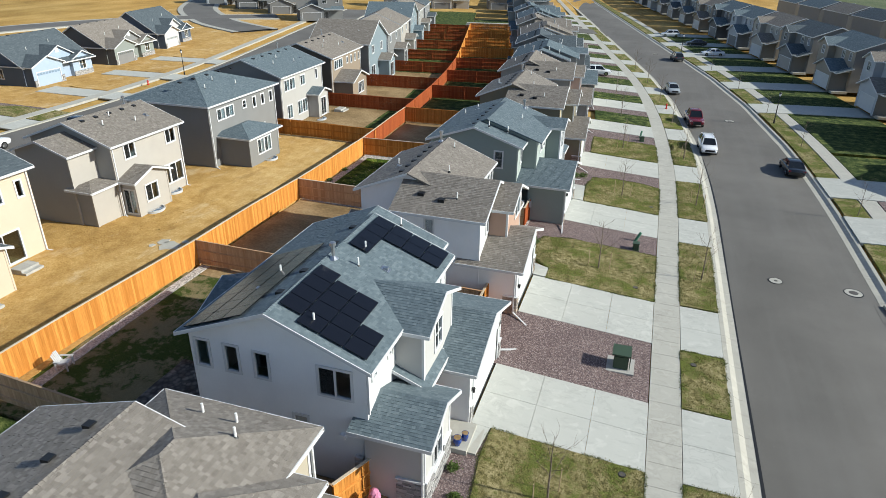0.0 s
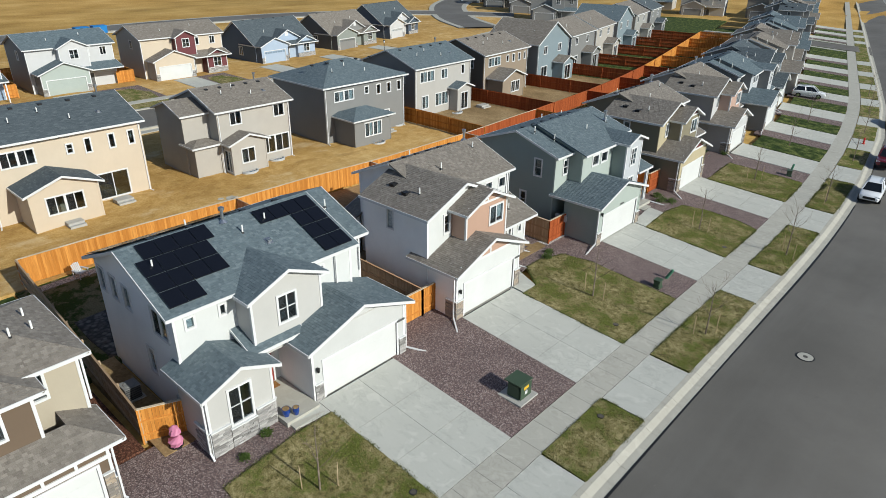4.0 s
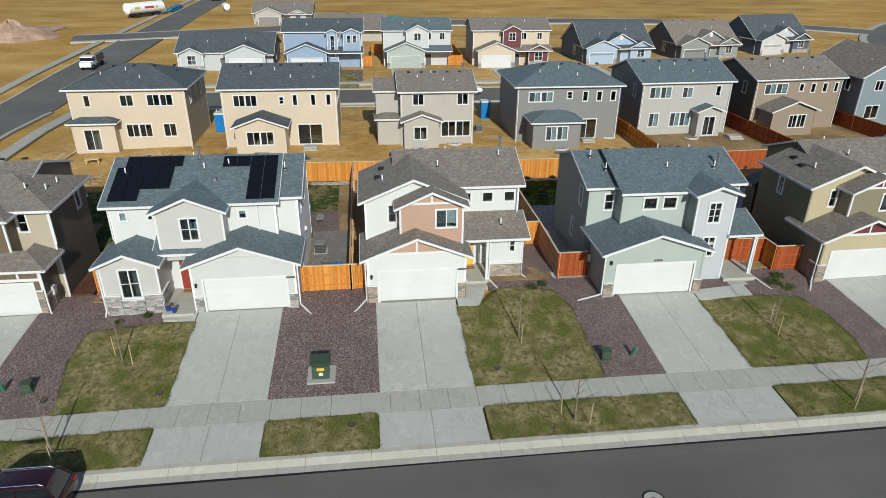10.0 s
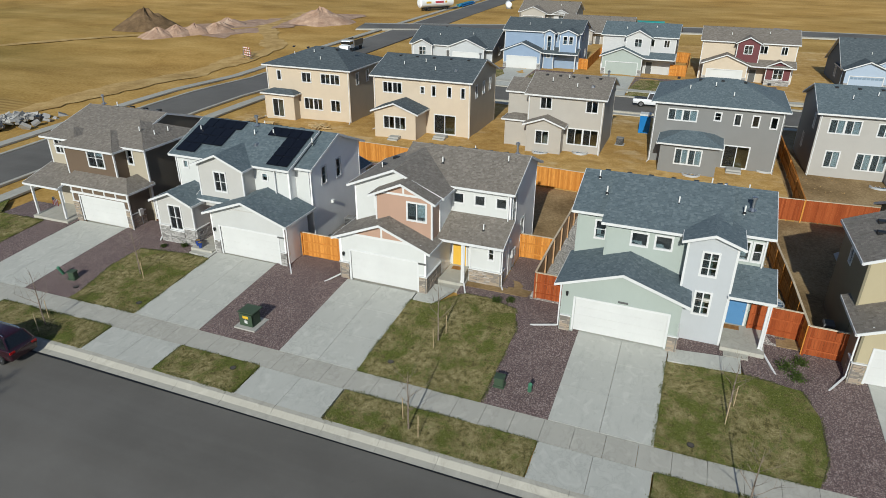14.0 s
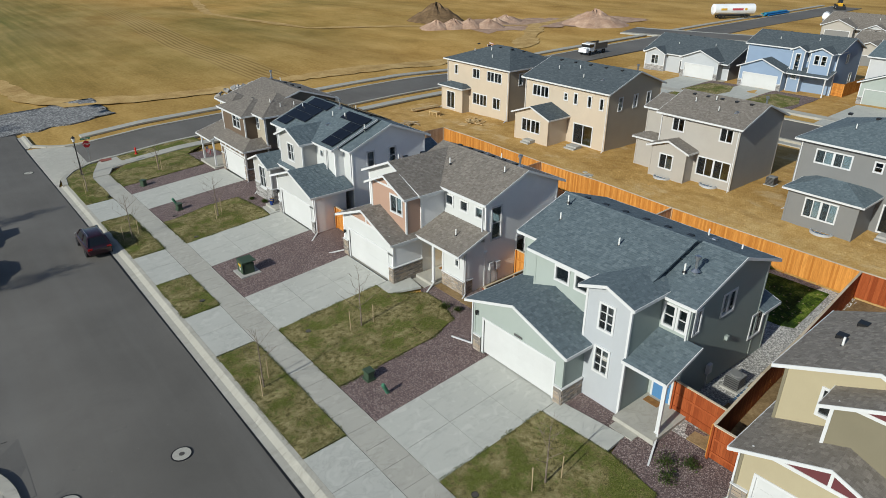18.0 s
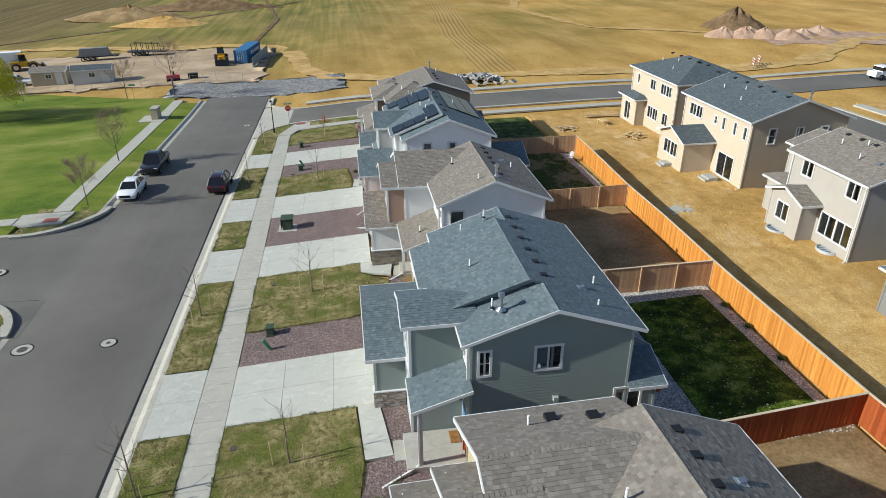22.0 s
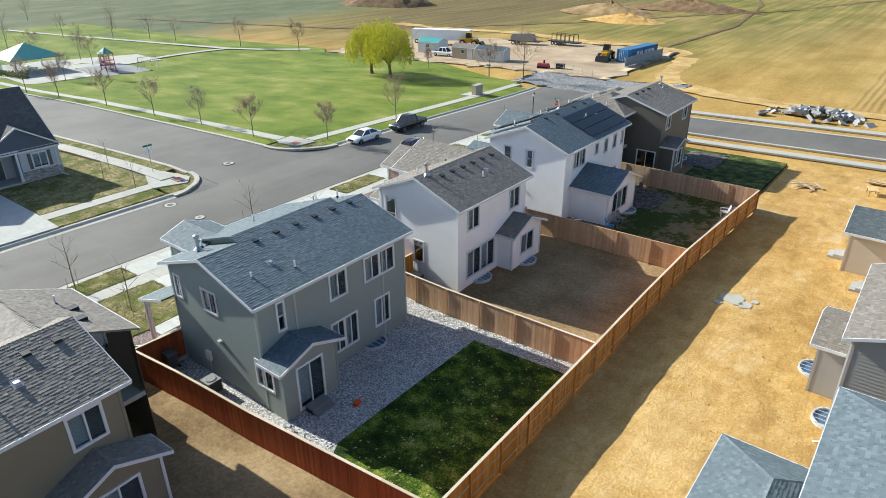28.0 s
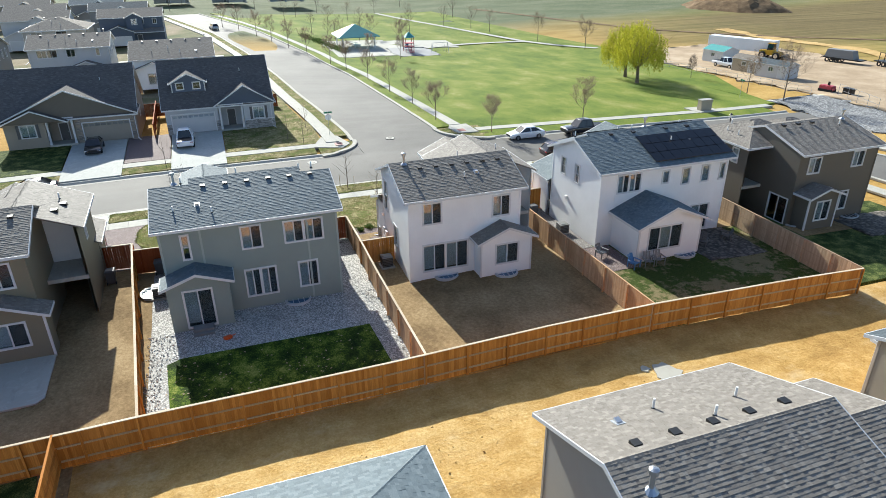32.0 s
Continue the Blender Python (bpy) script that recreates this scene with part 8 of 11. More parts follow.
# park trees
PT = [(19.1, 22.6, 4.0), (27.7, 27.2, 4.8), (39.5, 26.9, 4.6), (20.4, 8.6, 5.0), (50.3, 27.6, 4.8), (63.1, 28.2, 5.0), (76.8, 29.4, 5.0), (85.5, 31.0, 5.2), (98, 34.0, 5.4), (110, 36.6, 5.4), (121, 39.4, 5.6), (132, 42.2, 5.6), (144, 46.0, 5.8), (156, 50.0, 5.8),
      (22.4, -28.3, 7.6), (29.6, -27.9, 5.4), (45.8, -29.7, 3.4), (91, -34.0, 6.6), (110, -30.5, 6.6), (96, 20, 4.6), (91, 14, 4.6), (110, 8, 5.5), (120, 6, 5.5), (128, 12, 5.5), (137, -2, 6), (150, 10, 6), (160, 18, 6), (131, 20, 5.5), (142, 26, 5.5), (134, -26.5, 6), (143, -24, 6.5), (165, -10, 6), (178, 8, 6), (190, 24, 6), (172, 30, 6),
      (124, 16, 5.2), (127, 22, 5.0), (121, 25, 5.4), (152, -18, 6), (176, -30, 6.5), (196, -6, 6.5), (206, 14, 7), (214, 36, 7), (224, -24, 7), (238, 8, 7.5), (232, 62, 7.5), (212, 66, 7), (262, -10, 8), (270, 26, 8)]
for i, (x, y, tall) in enumerate(PT):
    bare_tree(x, y, lay(y, x) + 0.05, tall, 200 + i, "leafless park tree with spreading twigs", r=tall * 0.014, depth=3 if i < 24 else 2, buds=("bud", 3, 0.16, 0.04), name="tree", group="park trees")
willow(45.0, -17.3, lay(-17, 45) + 0.05, 10.6, 5)
willow(52.0, -19.5, lay(-19, 52) + 0.05, 10.2, 6)


def shrub(x, y, z, r, seed, label="low green shrub in the gravel bed", name="shrub"):
    rng = random.Random(seed)
    t = thing(name, label, "shrub", x, y, z)
    st_ = Mesh()
    lf = Mesh()
    for k in range(9):
        a = rng.uniform(0, 6.3)
        e = (math.cos(a) * r * 0.7, math.sin(a) * r * 0.7, r * rng.uniform(0.4, 0.9))
        st_.tube([(0, 0, 0), e], [0.012, 0.005], 4, caps=False)
    for k in range(420 if r < 1 else 170):
        v = Vector((rng.gauss(0, 0.45), rng.gauss(0, 0.45), abs(rng.gauss(0.35, 0.25)))) * r
        leaf_quad(lf, v, 0.06 if r < 1 else 0.2, rng)
    part("stem", st_, M["bark"], t, kind="stuff")
    part("leaves", lf, M["shrub"], t, kind="stuff")


for i, (d, s, r) in enumerate(((-5.9, 61.6, 0.55), (-5.2, 62.1, 0.45), (-6.6, 62.4, 0.4), (-6.8, 44.8, 0.35), (-7.2, 45.6, 0.3), (-5.9, 20.5, 0.25), (-5.4, 19.0, 0.22), (-27.9, 49.5, 0.25), (-27.9, 52.0, 0.25), (-27.9, 55.3, 0.25), (-6.3, 80.0, 0.4))):
    shrub(*st(s, d), lay(s, d) + 0.03, r, 300 + i)
for i in range(16):
    shrub(104 + 2.1 * i, 24.5 + 0.35 * i, lay(25, 110), 1.3, 340 + i, "rounded shrub beside the picnic shelter")


# ---- vehicles ----
def enamel(name, col, rough=0.25):
    m, n, l, b = material(name, col, rough, spec=0.5)
    b.inputs["Coat Weight"].default_value = 0.6
    b.inputs["Coat Roughness"].default_value = 0.06
    return m


M["carglass"] = material("car_glass", (0.01, 0.012, 0.014), 0.05, spec=0.6)[0]
M["chrome"] = material("chrome", (0.6, 0.6, 0.62), 0.2, 1.0)[0]
M["headlamp"] = material("lamp_glass", (0.7, 0.7, 0.7), 0.1)[0]
M["taillamp"] = material("red_lamp", (0.35, 0.01, 0.01), 0.2)[0]
CARS = {}
SHAPES = {  # length, width, station rows: x, underside, beltline, half-width factor; cabin: x base front, x roof front, x roof rear, x base rear, roof height
    "sedan": (4.8, 1.84, [(-2.4, 0.38, 0.72, 0.80), (-2.25, 0.28, 0.92, 0.93), (-1.3, 0.22, 0.98, 1.0), (0.6, 0.2, 0.95, 1.0), (1.6, 0.22, 0.86, 0.98), (2.2, 0.28, 0.72, 0.9), (2.4, 0.4, 0.58, 0.74)], (1.15, 0.35, -1.05, -1.85, 1.45), 0.33, 1.42, -1.42),
    "suv": (4.6, 1.86, [(-2.3, 0.42, 0.85, 0.86), (-2.2, 0.34, 1.05, 0.95), (-1.3, 0.26, 1.08, 1.0), (0.6, 0.24, 1.04, 1.0), (1.5, 0.26, 0.98, 0.98), (2.1, 0.32, 0.86, 0.92), (2.3, 0.44, 0.66, 0.78)], (1.2, 0.5, -1.75, -2.15, 1.68), 0.36, 1.36, -1.36),
    "pickup": (5.8, 2.0, [(-2.9, 0.55, 1.02, 0.93), (-2.8, 0.45, 1.08, 0.97), (-1.0, 0.38, 1.10, 1.0), (1.0, 0.34, 1.12, 1.0), (1.9, 0.36, 1.10, 0.99), (2.7, 0.42, 1.02, 0.94), (2.9, 0.55, 0.82, 0.86)], (1.35, 0.7, -0.75, -1.0, 1.92), 0.4, 1.85, -1.75),
}


def car(kind, paint, x, y, z, rz, label):
    L, W, stn, cab, wr, fx, rx = SHAPES[kind]
    t = thing("pickup_truck" if kind == "pickup" else "car", label, "truck" if kind == "pickup" else "car", x, y, z, rz)
    key = (kind, paint.name)
    if key not in CARS:
        ms = {}
        b = Mesh()
        hw = W / 2
        rings = []
        for sx, zb, zt, k in stn:
            zm = (zb + zt) / 2 + 0.06
            rings.append([(sx, -hw * k * 0.9, zb), (sx, -hw * k, zm), (sx, -hw * k * 0.95, zt - 0.05), (sx, -hw * k * 0.84, zt), (sx, hw * k * 0.84, zt), (sx, hw * k * 0.95, zt - 0.05), (sx, hw * k, zm), (sx, hw * k * 0.9, zb)])
        for r0, r1 in zip(rings, rings[1:]):
            for j in range(8):
                i = (j + 1) % 8
                b.face([r0[j], r0[i], r1[i], r1[j]])
        b.face(rings[0])
        b.face(rings[-1][::-1])
        ms["body"] = (b, paint)
        x0, x1, x2, x3, zr = cab
        zb = 1.1 if kind == "pickup" else (0.92 if kind == "sedan" else 1.03)
        g = Mesh()
        lo, hi = hw * 0.86, hw * 0.66
        c = [(x3, -lo, zb), (x0, -lo, zb), (x0, lo, zb), (x3, lo, zb), (x2, -hi, zr - 0.05), (x1, -hi, zr - 0.05), (x1, hi, zr - 0.05), (x2, hi, zr - 0.05)]
        g.hexa(c)
        ms["window_band"] = (g, M["carglass"])
        r = Mesh()
        r.hexa([(x2 - 0.06, -hi - 0.02, zr - 0.06), (x1 + 0.06, -hi - 0.02, zr - 0.06), (x1 + 0.06, hi + 0.02, zr - 0.06), (x2 - 0.06, hi + 0.02, zr - 0.06), (x2 + 0.12, -hi + 0.12, zr + 0.02), (x1 - 0.12, -hi + 0.12, zr + 0.02), (x1 - 0.12, hi - 0.12, zr + 0.02), (x2 + 0.12, hi - 0.12, zr + 0.02)])
        for sy in (-1, 1):
            for a0, a1 in (((x0, lo), (x1, hi)), ((x3, lo), (x2, hi)), (((x0 + x3) / 2, lo), ((x1 + x2) / 2, hi))):
                pl = Mesh()
                pl.bar((a0[0], sy * a0[1], zb), (a1[0], sy * a1[1], zr - 0.04), 0.09, 0.07)
                ms["pillar_%d" % len(ms)] = (pl, paint)
        ms["roof"] = (r, paint)
        if kind == "suv":
            for sy in (-1, 1):
                rl = Mesh()
                rl.tube([(x1 - 0.1, sy * (hi - 0.1), zr + 0.02), (x1 - 0.25, sy * (hi - 0.1), zr + 0.09), (x2 + 0.25, sy * (hi - 0.1), zr + 0.09), (x2 + 0.1, sy * (hi - 0.1), zr + 0.02)], 0.022, 6)
                ms["roof_rail" if sy < 0 else "roof_rail_"] = (rl, M["chrome"])
        if kind == "pickup":
            bd = Mesh()
            bd.box((-2.75, -0.78, 1.085), (-1.05, 0.78, 1.1))
            ms["cargo_bed"] = (bd, M["black"])
        gr = Mesh()
        gr.box((L / 2 - 0.03, -0.5, 0.5), (L / 2 + 0.02, 0.5, 0.72 if kind != "pickup" else 0.92))
        ms["grille"] = (gr, M["black"])
        ms["wheel"] = None
        CARS[key] = {k: v[0].data(k, v[1], smooth=False) for k, v in ms.items() if v}
        for k in ("body", "roof", "window_band"):
            bm = bmesh.new()
            bm.from_mesh(CARS[key][k])
            bmesh.ops.remove_doubles(bm, verts=bm.verts, dist=1e-4)
            bmesh.ops.recalc_face_normals(bm, faces=bm.faces)
            bm.to_mesh(CARS[key][k])
            bm.free()
        if "tyre" not in CARS:
            ty = Mesh()
            prof = [(0.6, -0.1), (0.95, -0.11), (1.0, -0.07), (1.0, 0.07), (0.95, 0.11), (0.6, 0.1)]
            for k in range(20):
                a, c2 = 2 * math.pi * k / 20, 2 * math.pi * (k + 1) / 20
                for (r0, w0), (r1, w1) in zip(prof, prof[1:] + prof[:1]):
                    ty.face([(r0 * math.cos(a), w0, r0 * math.sin(a)), (r1 * math.cos(a), w1, r1 * math.sin(a)), (r1 * math.cos(c2), w1, r1 * math.sin(c2)), (r0 * math.cos(c2), w0, r0 * math.sin(c2))])
            rm = Mesh()
            rm.tube([(0, -0.085, 0), (0, 0.085, 0)], 0.62, 14)
            for k in range(5):
                a = 2 * math.pi * k / 5
                rm.bar((0, 0.0, 0), (0.58 * math.cos(a), 0, 0.58 * math.sin(a)), 0.2, 0.2)
            CARS["tyre"], CARS["rim"] = ty.data("tyre", M["tyre"]), rm.data("rim", M["chrome"])
    for k, me in CARS[key].items():
        o = new(k.split("_")[0] if k.startswith("pillar") else k.rstrip("_"), me)
        o.parent = t
        if k in ("body", "roof"):
            me.shade_smooth()
            e = o.modifiers.new("rounded", "BEVEL")
            e.width, e.segments, e.limit_method, e.angle_limit = 0.07, 3, "ANGLE", 0.5
    for wx in (fx, rx):
        for wy in (-1, 1):
            o = new("wheel", CARS["tyre"])
            o.parent = t
            o.matrix_basis = Matrix.LocRotScale((wx, wy * (W / 2 - 0.1), wr), None, (wr, 1.0, wr))
            q = new("rim", CARS["rim"])
            q.parent = o
    for nm, sx, mt in (("headlight", 1, "headlamp"), ("tail_light", -1, "taillamp")):
        for wy in (-1, 1):
            mb = Mesh()
            zz = stn[-2][2] - 0.12 if sx > 0 else stn[1][2] - 0.16
            xx = stn[-2][0] + 0.06 if sx > 0 else stn[1][0] - 0.04
            mb.box((xx - 0.06, wy * W * 0.36 - 0.16, zz - 0.07), (xx + 0.06, wy * W * 0.36 + 0.16, zz + 0.06))
            part(nm, mb, M[mt], t)
    return t


def park_car(kind, paint, s, d, ahead, label):
    x, y = st(s, d)
    a = heading(s)
    car(kind, paint, x, y, lay(s, d) + 0.01, 90 * ahead + a, label)


C = {k: enamel("enamel_" + k, v) for k, v in {"white": (0.75, 0.76, 0.78), "black": (0.012, 0.013, 0.016), "plum": (0.022, 0.004, 0.008), "red": (0.14, 0.012, 0.02), "silver": (0.35, 0.37, 0.38), "graphite": (0.04, 0.042, 0.046), "blue": (0.03, 0.06, 0.16)}.items()}
park_car("sedan", C["white"], 19.3, 16.1, 1, "white saloon car parked beside the park")
park_car("pickup", C["black"], 11.2, 15.9, 1, "black crew-cab pickup parked beside the park")
park_car("suv", C["plum"], 18.9, 7.9, -1, "dark plum compact SUV parked at the kerb")
park_car("suv", C["white"], 78.3, 8.0, -1, "white SUV parked at the kerb")
park_car("pickup", C["red"], 91.0, 8.0, -1, "dark red pickup parked at the kerb")
park_car("sedan", C["silver"], 110.5, 8.0, -1, "silver saloon parked at the kerb")
park_car("sedan", C["black"], 72.8, 15.9, 1, "black saloon parked across the street")
park_car("suv", C["graphite"], 142.5, 15.8, 1, "dark SUV parked farther up the street")
for s, d, kind, c, lab in ((119.5, -3.2, "suv", "white", "white SUV on a driveway"), (148, 24.5, "sedan", "white", "white car on a driveway"), (178, 22.5, "suv", "white", "white SUV on a driveway"), (59.0, 27.4, "pickup", "white", "white pickup on the bungalow's drive"), (68.3, 28.6, "sedan", "black", "black car on the brown bungalow's drive"), (163, 25, "sedan", "graphite", "dark car on a driveway")):
    x, y = st(s, d)
    a = heading(s)
    car(kind, C[c], x, y, lay(s, d) + 0.06, (0 if d < 0 or kind == "pickup" else 180) + a, lab)
car("pickup", C["white"], -68.0, 49.0, lay(49, -68) + 0.01, 92, "white pickup parked in the rear street")
car("pickup", C["black"], -64.8, 59.0, lay(59, -64.8) + 0.01, 92, "dark pickup parked in the rear street")
car("pickup", C["white"], 52.8, -43.8, lay(-43.8, 52.8) + 0.02, 185, "white utility pickup in the builders' yard")
car("suv", C["silver"], 150.0, 52.5, lay(50, 150) + 0.05, 12, "silver car in the side street")


# ---- street furniture ----
def box_thing(name, label, cat, x, y, z, size, mat, rz=0.0, bevel=0.02, parts=()):
    """A bevelled box with more boxes as its parts: (name, low, high, material)."""
    t = thing(name, label, cat, x, y, z, rz)
    a, b, c = size
    bm = bmesh.new()
    bmesh.ops.create_cube(bm, size=1.0, matrix=Matrix.Translation((0, 0, c / 2)) @ Matrix.Diagonal((a, b, c, 1)))
    bmesh.ops.bevel(bm, geom=list(bm.edges), offset=bevel, segments=2, affect="EDGES")
    me = bpy.data.meshes.new("body")
    bm.to_mesh(me)
    bm.free()
    me.materials.append(M[mat])
    o = new("body", me)
    o.parent = t
    for nm, lo, hi, mt in parts:
        mb = Mesh()
        mb.box(lo, hi)
        part(nm, mb, M[mt], t)
    return t


M["yellowpaint"] = painted("yellow_label", (0.65, 0.40, 0.03))
M["padgrey"] = concrete("pad_concrete", (0.40, 0.39, 0.36))
x, y = 0.55, 31.35
box_thing("transformer", "dark green pad-mounted transformer with warning labels", "transformer", x, y, lay(y, x) + 0.04, (0.80, 0.85, 0.85), "xfgreen", 0, 0.05, [
    ("pad", (-0.75, -0.75, -0.05), (0.75, 0.75, 0.05), "padgrey"), ("lid", (-0.52, -0.55, 0.97), (0.5, 0.55, 1.03), "xfgreen"), ("door", (0.475, -0.46, 0.1), (0.5, 0.46, 0.92), "xfgreen"),
    ("warning_label", (0.5, -0.2, 0.62), (0.508, 0.2, 0.8), "yellowpaint"), ("white_label", (0.5, -0.1, 0.3), (0.508, 0.12, 0.5), "white"), ("latch", (0.5, -0.04, 0.52), (0.53, 0.04, 0.6), "steel")])
for i, (d, s, w) in enumerate(((0.6, 47.3, 0.42), (0.2, 16.1, 0.42), (0.6, 78.6, 0.42), (0.6, 7.0, 0.42))):
    box_thing("utility_pedestal", "green ribbed utility pedestal in the gravel", "utility box", *st(s, d), lay(s, d) + 0.02, (w, 0.5, 0.55), "xfgreen", 8 * i, 0.04, [("cap", (-0.25, -0.28, 0.53), (0.25, 0.28, 0.6), "xfgreen"), ("base_ring", (-0.27, -0.3, -0.02), (0.27, 0.3, 0.08), "xfgreen")])
M["cablegreen"] = painted("cable_green", (0.06, 0.20, 0.12))
for i, (d, s, lean) in enumerate(((0.45, 48.9, 28), (-0.1, 14.8, 30), (0.45, 80.1, 10))):
    t = thing("cable_marker", "leaning green cable pedestal", "utility box", *st(s, d), lay(s, d) + 0.02)
    mb = Mesh()
    a = radians(lean)
    e = (0.75 * math.sin(a), 0.1, 0.75 * math.cos(a))
    mb.tube([(0, 0, -0.1), e], 0.11, 10)
    part("tube", mb, M["cablegreen"], t)
    mb = Mesh()
    mb.tube([e, tuple(Vector(e) * 1.12)], [0.12, 0.08], 10)
    part("cap", mb, M["cablegreen"], t)


def disc(name, label, cat, x, y, z, rings):
    """Flat rings: (outer radius, height, material)."""
    t = thing(name, label, cat, x, y, z, kind="structure")
    for nm, r, hh, mt in rings:
        mb = Mesh()
        mb.tube([(0, 0, -0.05), (0, 0, hh)], r, 28)
        part(nm, mb, M[mt], t)


for d, s in ((10.45, 46.1), (15.4, 46.0), (21.3, 35.4), (13.0, 93.0), (13.0, 150.0), (8.5, -7.0)):
    x, y = st(s, d)
    disc("manhole", "round iron manhole in a concrete ring", "manhole", x, y, lay(s, d) + (0.05 if d > 17 else 0.01), [("tar_ring", 0.50 if d < 12 else 0.64, 0.008, "seam"), ("collar", 0.43 if d < 12 else 0.56, 0.014, "concrete"), ("cover", 0.13 if d < 12 else 0.30, 0.02, "iron")])


def lamp_post(x, y, z, tall=4.1):
    t = thing("street_lamp", "black post-top street lamp with a glass lantern", "street lamp", x, y, z)
    mb = Mesh()
    mb.tube([(0, 0, 0), (0, 0, 0.5), (0, 0, 0.55), (0, 0, tall - 0.5)], [0.12, 0.11, 0.07, 0.05], 10)
    part("pole", mb, M["black"], t)
    mb = Mesh()
    mb.tube([(0, 0, tall - 0.48), (0, 0, tall - 0.1)], [0.10, 0.17], 8)
    part("lantern", mb, M["headlamp"], t)
    mb = Mesh()
    mb.tube([(0, 0, tall - 0.5), (0, 0, tall - 0.46)], [0.12, 0.12], 8)
    mb.tube([(0, 0, tall - 0.1), (0, 0, tall), (0, 0, tall + 0.12)], [0.22, 0.12, 0.02], 8)
    part("lantern_cap", mb, M["black"], t)


lamp_post(4.4, -1.4, lay(-1.4, 4.4))
x, y = st(92.6, 18.5)
lamp_post(x, y, lay(92, 18.5))
x, y = st(105, -73.8)
lamp_post(x, y, lay(105, -73.8))
x, y = st(150, 18.5)
lamp_post(x, y, lay(150, 18.5))
M["signred"] = painted("sign_red", (0.42, 0.02, 0.025))
M["signgreen"] = painted("sign_green", (0.0, 0.20, 0.11))
M["hydrant"] = painted("hydrant_red", (0.55, 0.03, 0.02))


def words(name, text, size, mat, parent, m):
    """Raised lettering as a mesh."""
    cu = bpy.data.curves.new(name, "FONT")
    cu.body, cu.size, cu.extrude, cu.align_x, cu.align_y = text, size, 0.002, "CENTER", "CENTER"
    tmp = new(name, cu)
    me = bpy.data.meshes.new_from_object(tmp)
    bpy.data.objects.remove(tmp)
    bpy.data.curves.remove(cu)
    me.materials.clear()
    me.materials.append(mat)
    o = new(name, me)
    o.parent = parent
    o.matrix_basis = m
    return o


def stop_sign(x, y, z, rz):
    t = thing("stop_sign", "red octagonal stop sign under a green street blade", "road sign", x, y, z, rz)
    mb = Mesh()
    mb.tube([(0, 0, -0.1), (0, 0, 3.0)], 0.03, 8)
    part("pole", mb, M["steel"], t)
    mb = Mesh()
    ring = [(0.05, 0.40 * math.cos(radians(22.5 + 45 * k)), 2.25 + 0.40 * math.sin(radians(22.5 + 45 * k))) for k in range(8)]
    back = [(0.035, p[1], p[2]) for p in ring]
    mb.face(ring)
    mb.face(back[::-1])
    for k in range(8):
        mb.face([back[k], back[(k + 1) % 8], ring[(k + 1) % 8], ring[k]])
    pl = part("sign_plate", mb, M["signred"], t)
    mb = Mesh()
    far_ = [(0.028, p[1] * 0.995, 2.25 + (p[2] - 2.25) * 0.995) for p in ring]
    near_ = [(0.034, p[1], p[2]) for p in far_]
    mb.face(near_)
    mb.face(far_[::-1])
    for k in range(8):
        mb.face([far_[k], far_[(k + 1) % 8], near_[(k + 1) % 8], near_[k]])
    part("sign_back", mb, M["palegrey"], t, "grey metal back of the sign")
    words("lettering", "STOP", 0.3, M["white"], pl, pose(0.056, 0, 2.25, 90, 0, 90))
    mb = Mesh()
    mb.box((-0.01, -0.5, 2.75), (0.01, 0.5, 2.95))
    b = part("street_blade", mb, M["signgreen"], t)
    mb = Mesh()
    mb.box((0.01, -0.35, 2.82), (0.014, 0.35, 2.89))
    part("blade_bar", mb, M["white"], b)


stop_sign(2.7, -5.1, lay(-5.1, 2.7), 90)
stop_sign(24.8, 42.3, lay(42.3, 24.8) + 0.1, 0)
x, y = 27.5, -24.5
t = thing("street_sign", "green street name blade on a steel pole", "road sign", x, y, lay(y, x))
mb = Mesh()
mb.tube([(0, 0, 0), (0, 0, 2.9)], 0.03, 8)
part("pole", mb, M["steel"], t)
mb = Mesh()
mb.box((-0.45, -0.01, 2.6), (0.45, 0.01, 2.85))
part("street_blade", mb, M["signgreen"], t)


def hydrant(x, y, z):
    t = thing("fire_hydrant", "red fire hydrant by the pavement", "hydrant", x, y, z)
    mb = Mesh()
    mb.tube([(0, 0, 0), (0, 0, 0.08), (0, 0, 0.09), (0, 0, 0.55), (0, 0, 0.6), (0, 0, 0.72), (0, 0, 0.78)], [0.17, 0.17, 0.1, 0.1, 0.15, 0.1, 0.03], 12)
    part("barrel", mb, M["hydrant"], t)
    mb = Mesh()
    mb.tube([(0, -0.19, 0.45), (0, 0.19, 0.45)], 0.06, 8)
    part("nozzle", mb, M["hydrant"], t)


hydrant(-1.9, -4.3, lay(-4.3, -1.9) + 0.06)
hydrant(*st(92.5, -74.4), lay(92.5, -74.4) + 0.1)
hydrant(*st(97.5, 5.2), lay(97.5, 5.2) + 0.05)
patch("pavement", [(20.0, -14.5), (23.5, -14.5), (23.5, -10.5), (20.0, -10.5)], 0.13, M["concrete"], "concrete pad under the mailbox cluster", "pavement")
box_thing("mailbox_cluster", "beige metal mailbox cluster on a concrete pad", "mailbox", 21.4, -12.4, lay(-12.4, 21.4) + 0.13, (0.9, 1.9, 1.5), "creamdark", 0, 0.03, [("roof_cap", (-0.5, -1.0, 1.5), (0.5, 1.0, 1.56), "greige")] + [("mail_door", (0.45, -0.85 + 0.44 * k, 0.35 + 0.55 * j), (0.465, -0.47 + 0.44 * k, 0.85 + 0.55 * j), "khaki") for k in range(4) for j in range(2)])

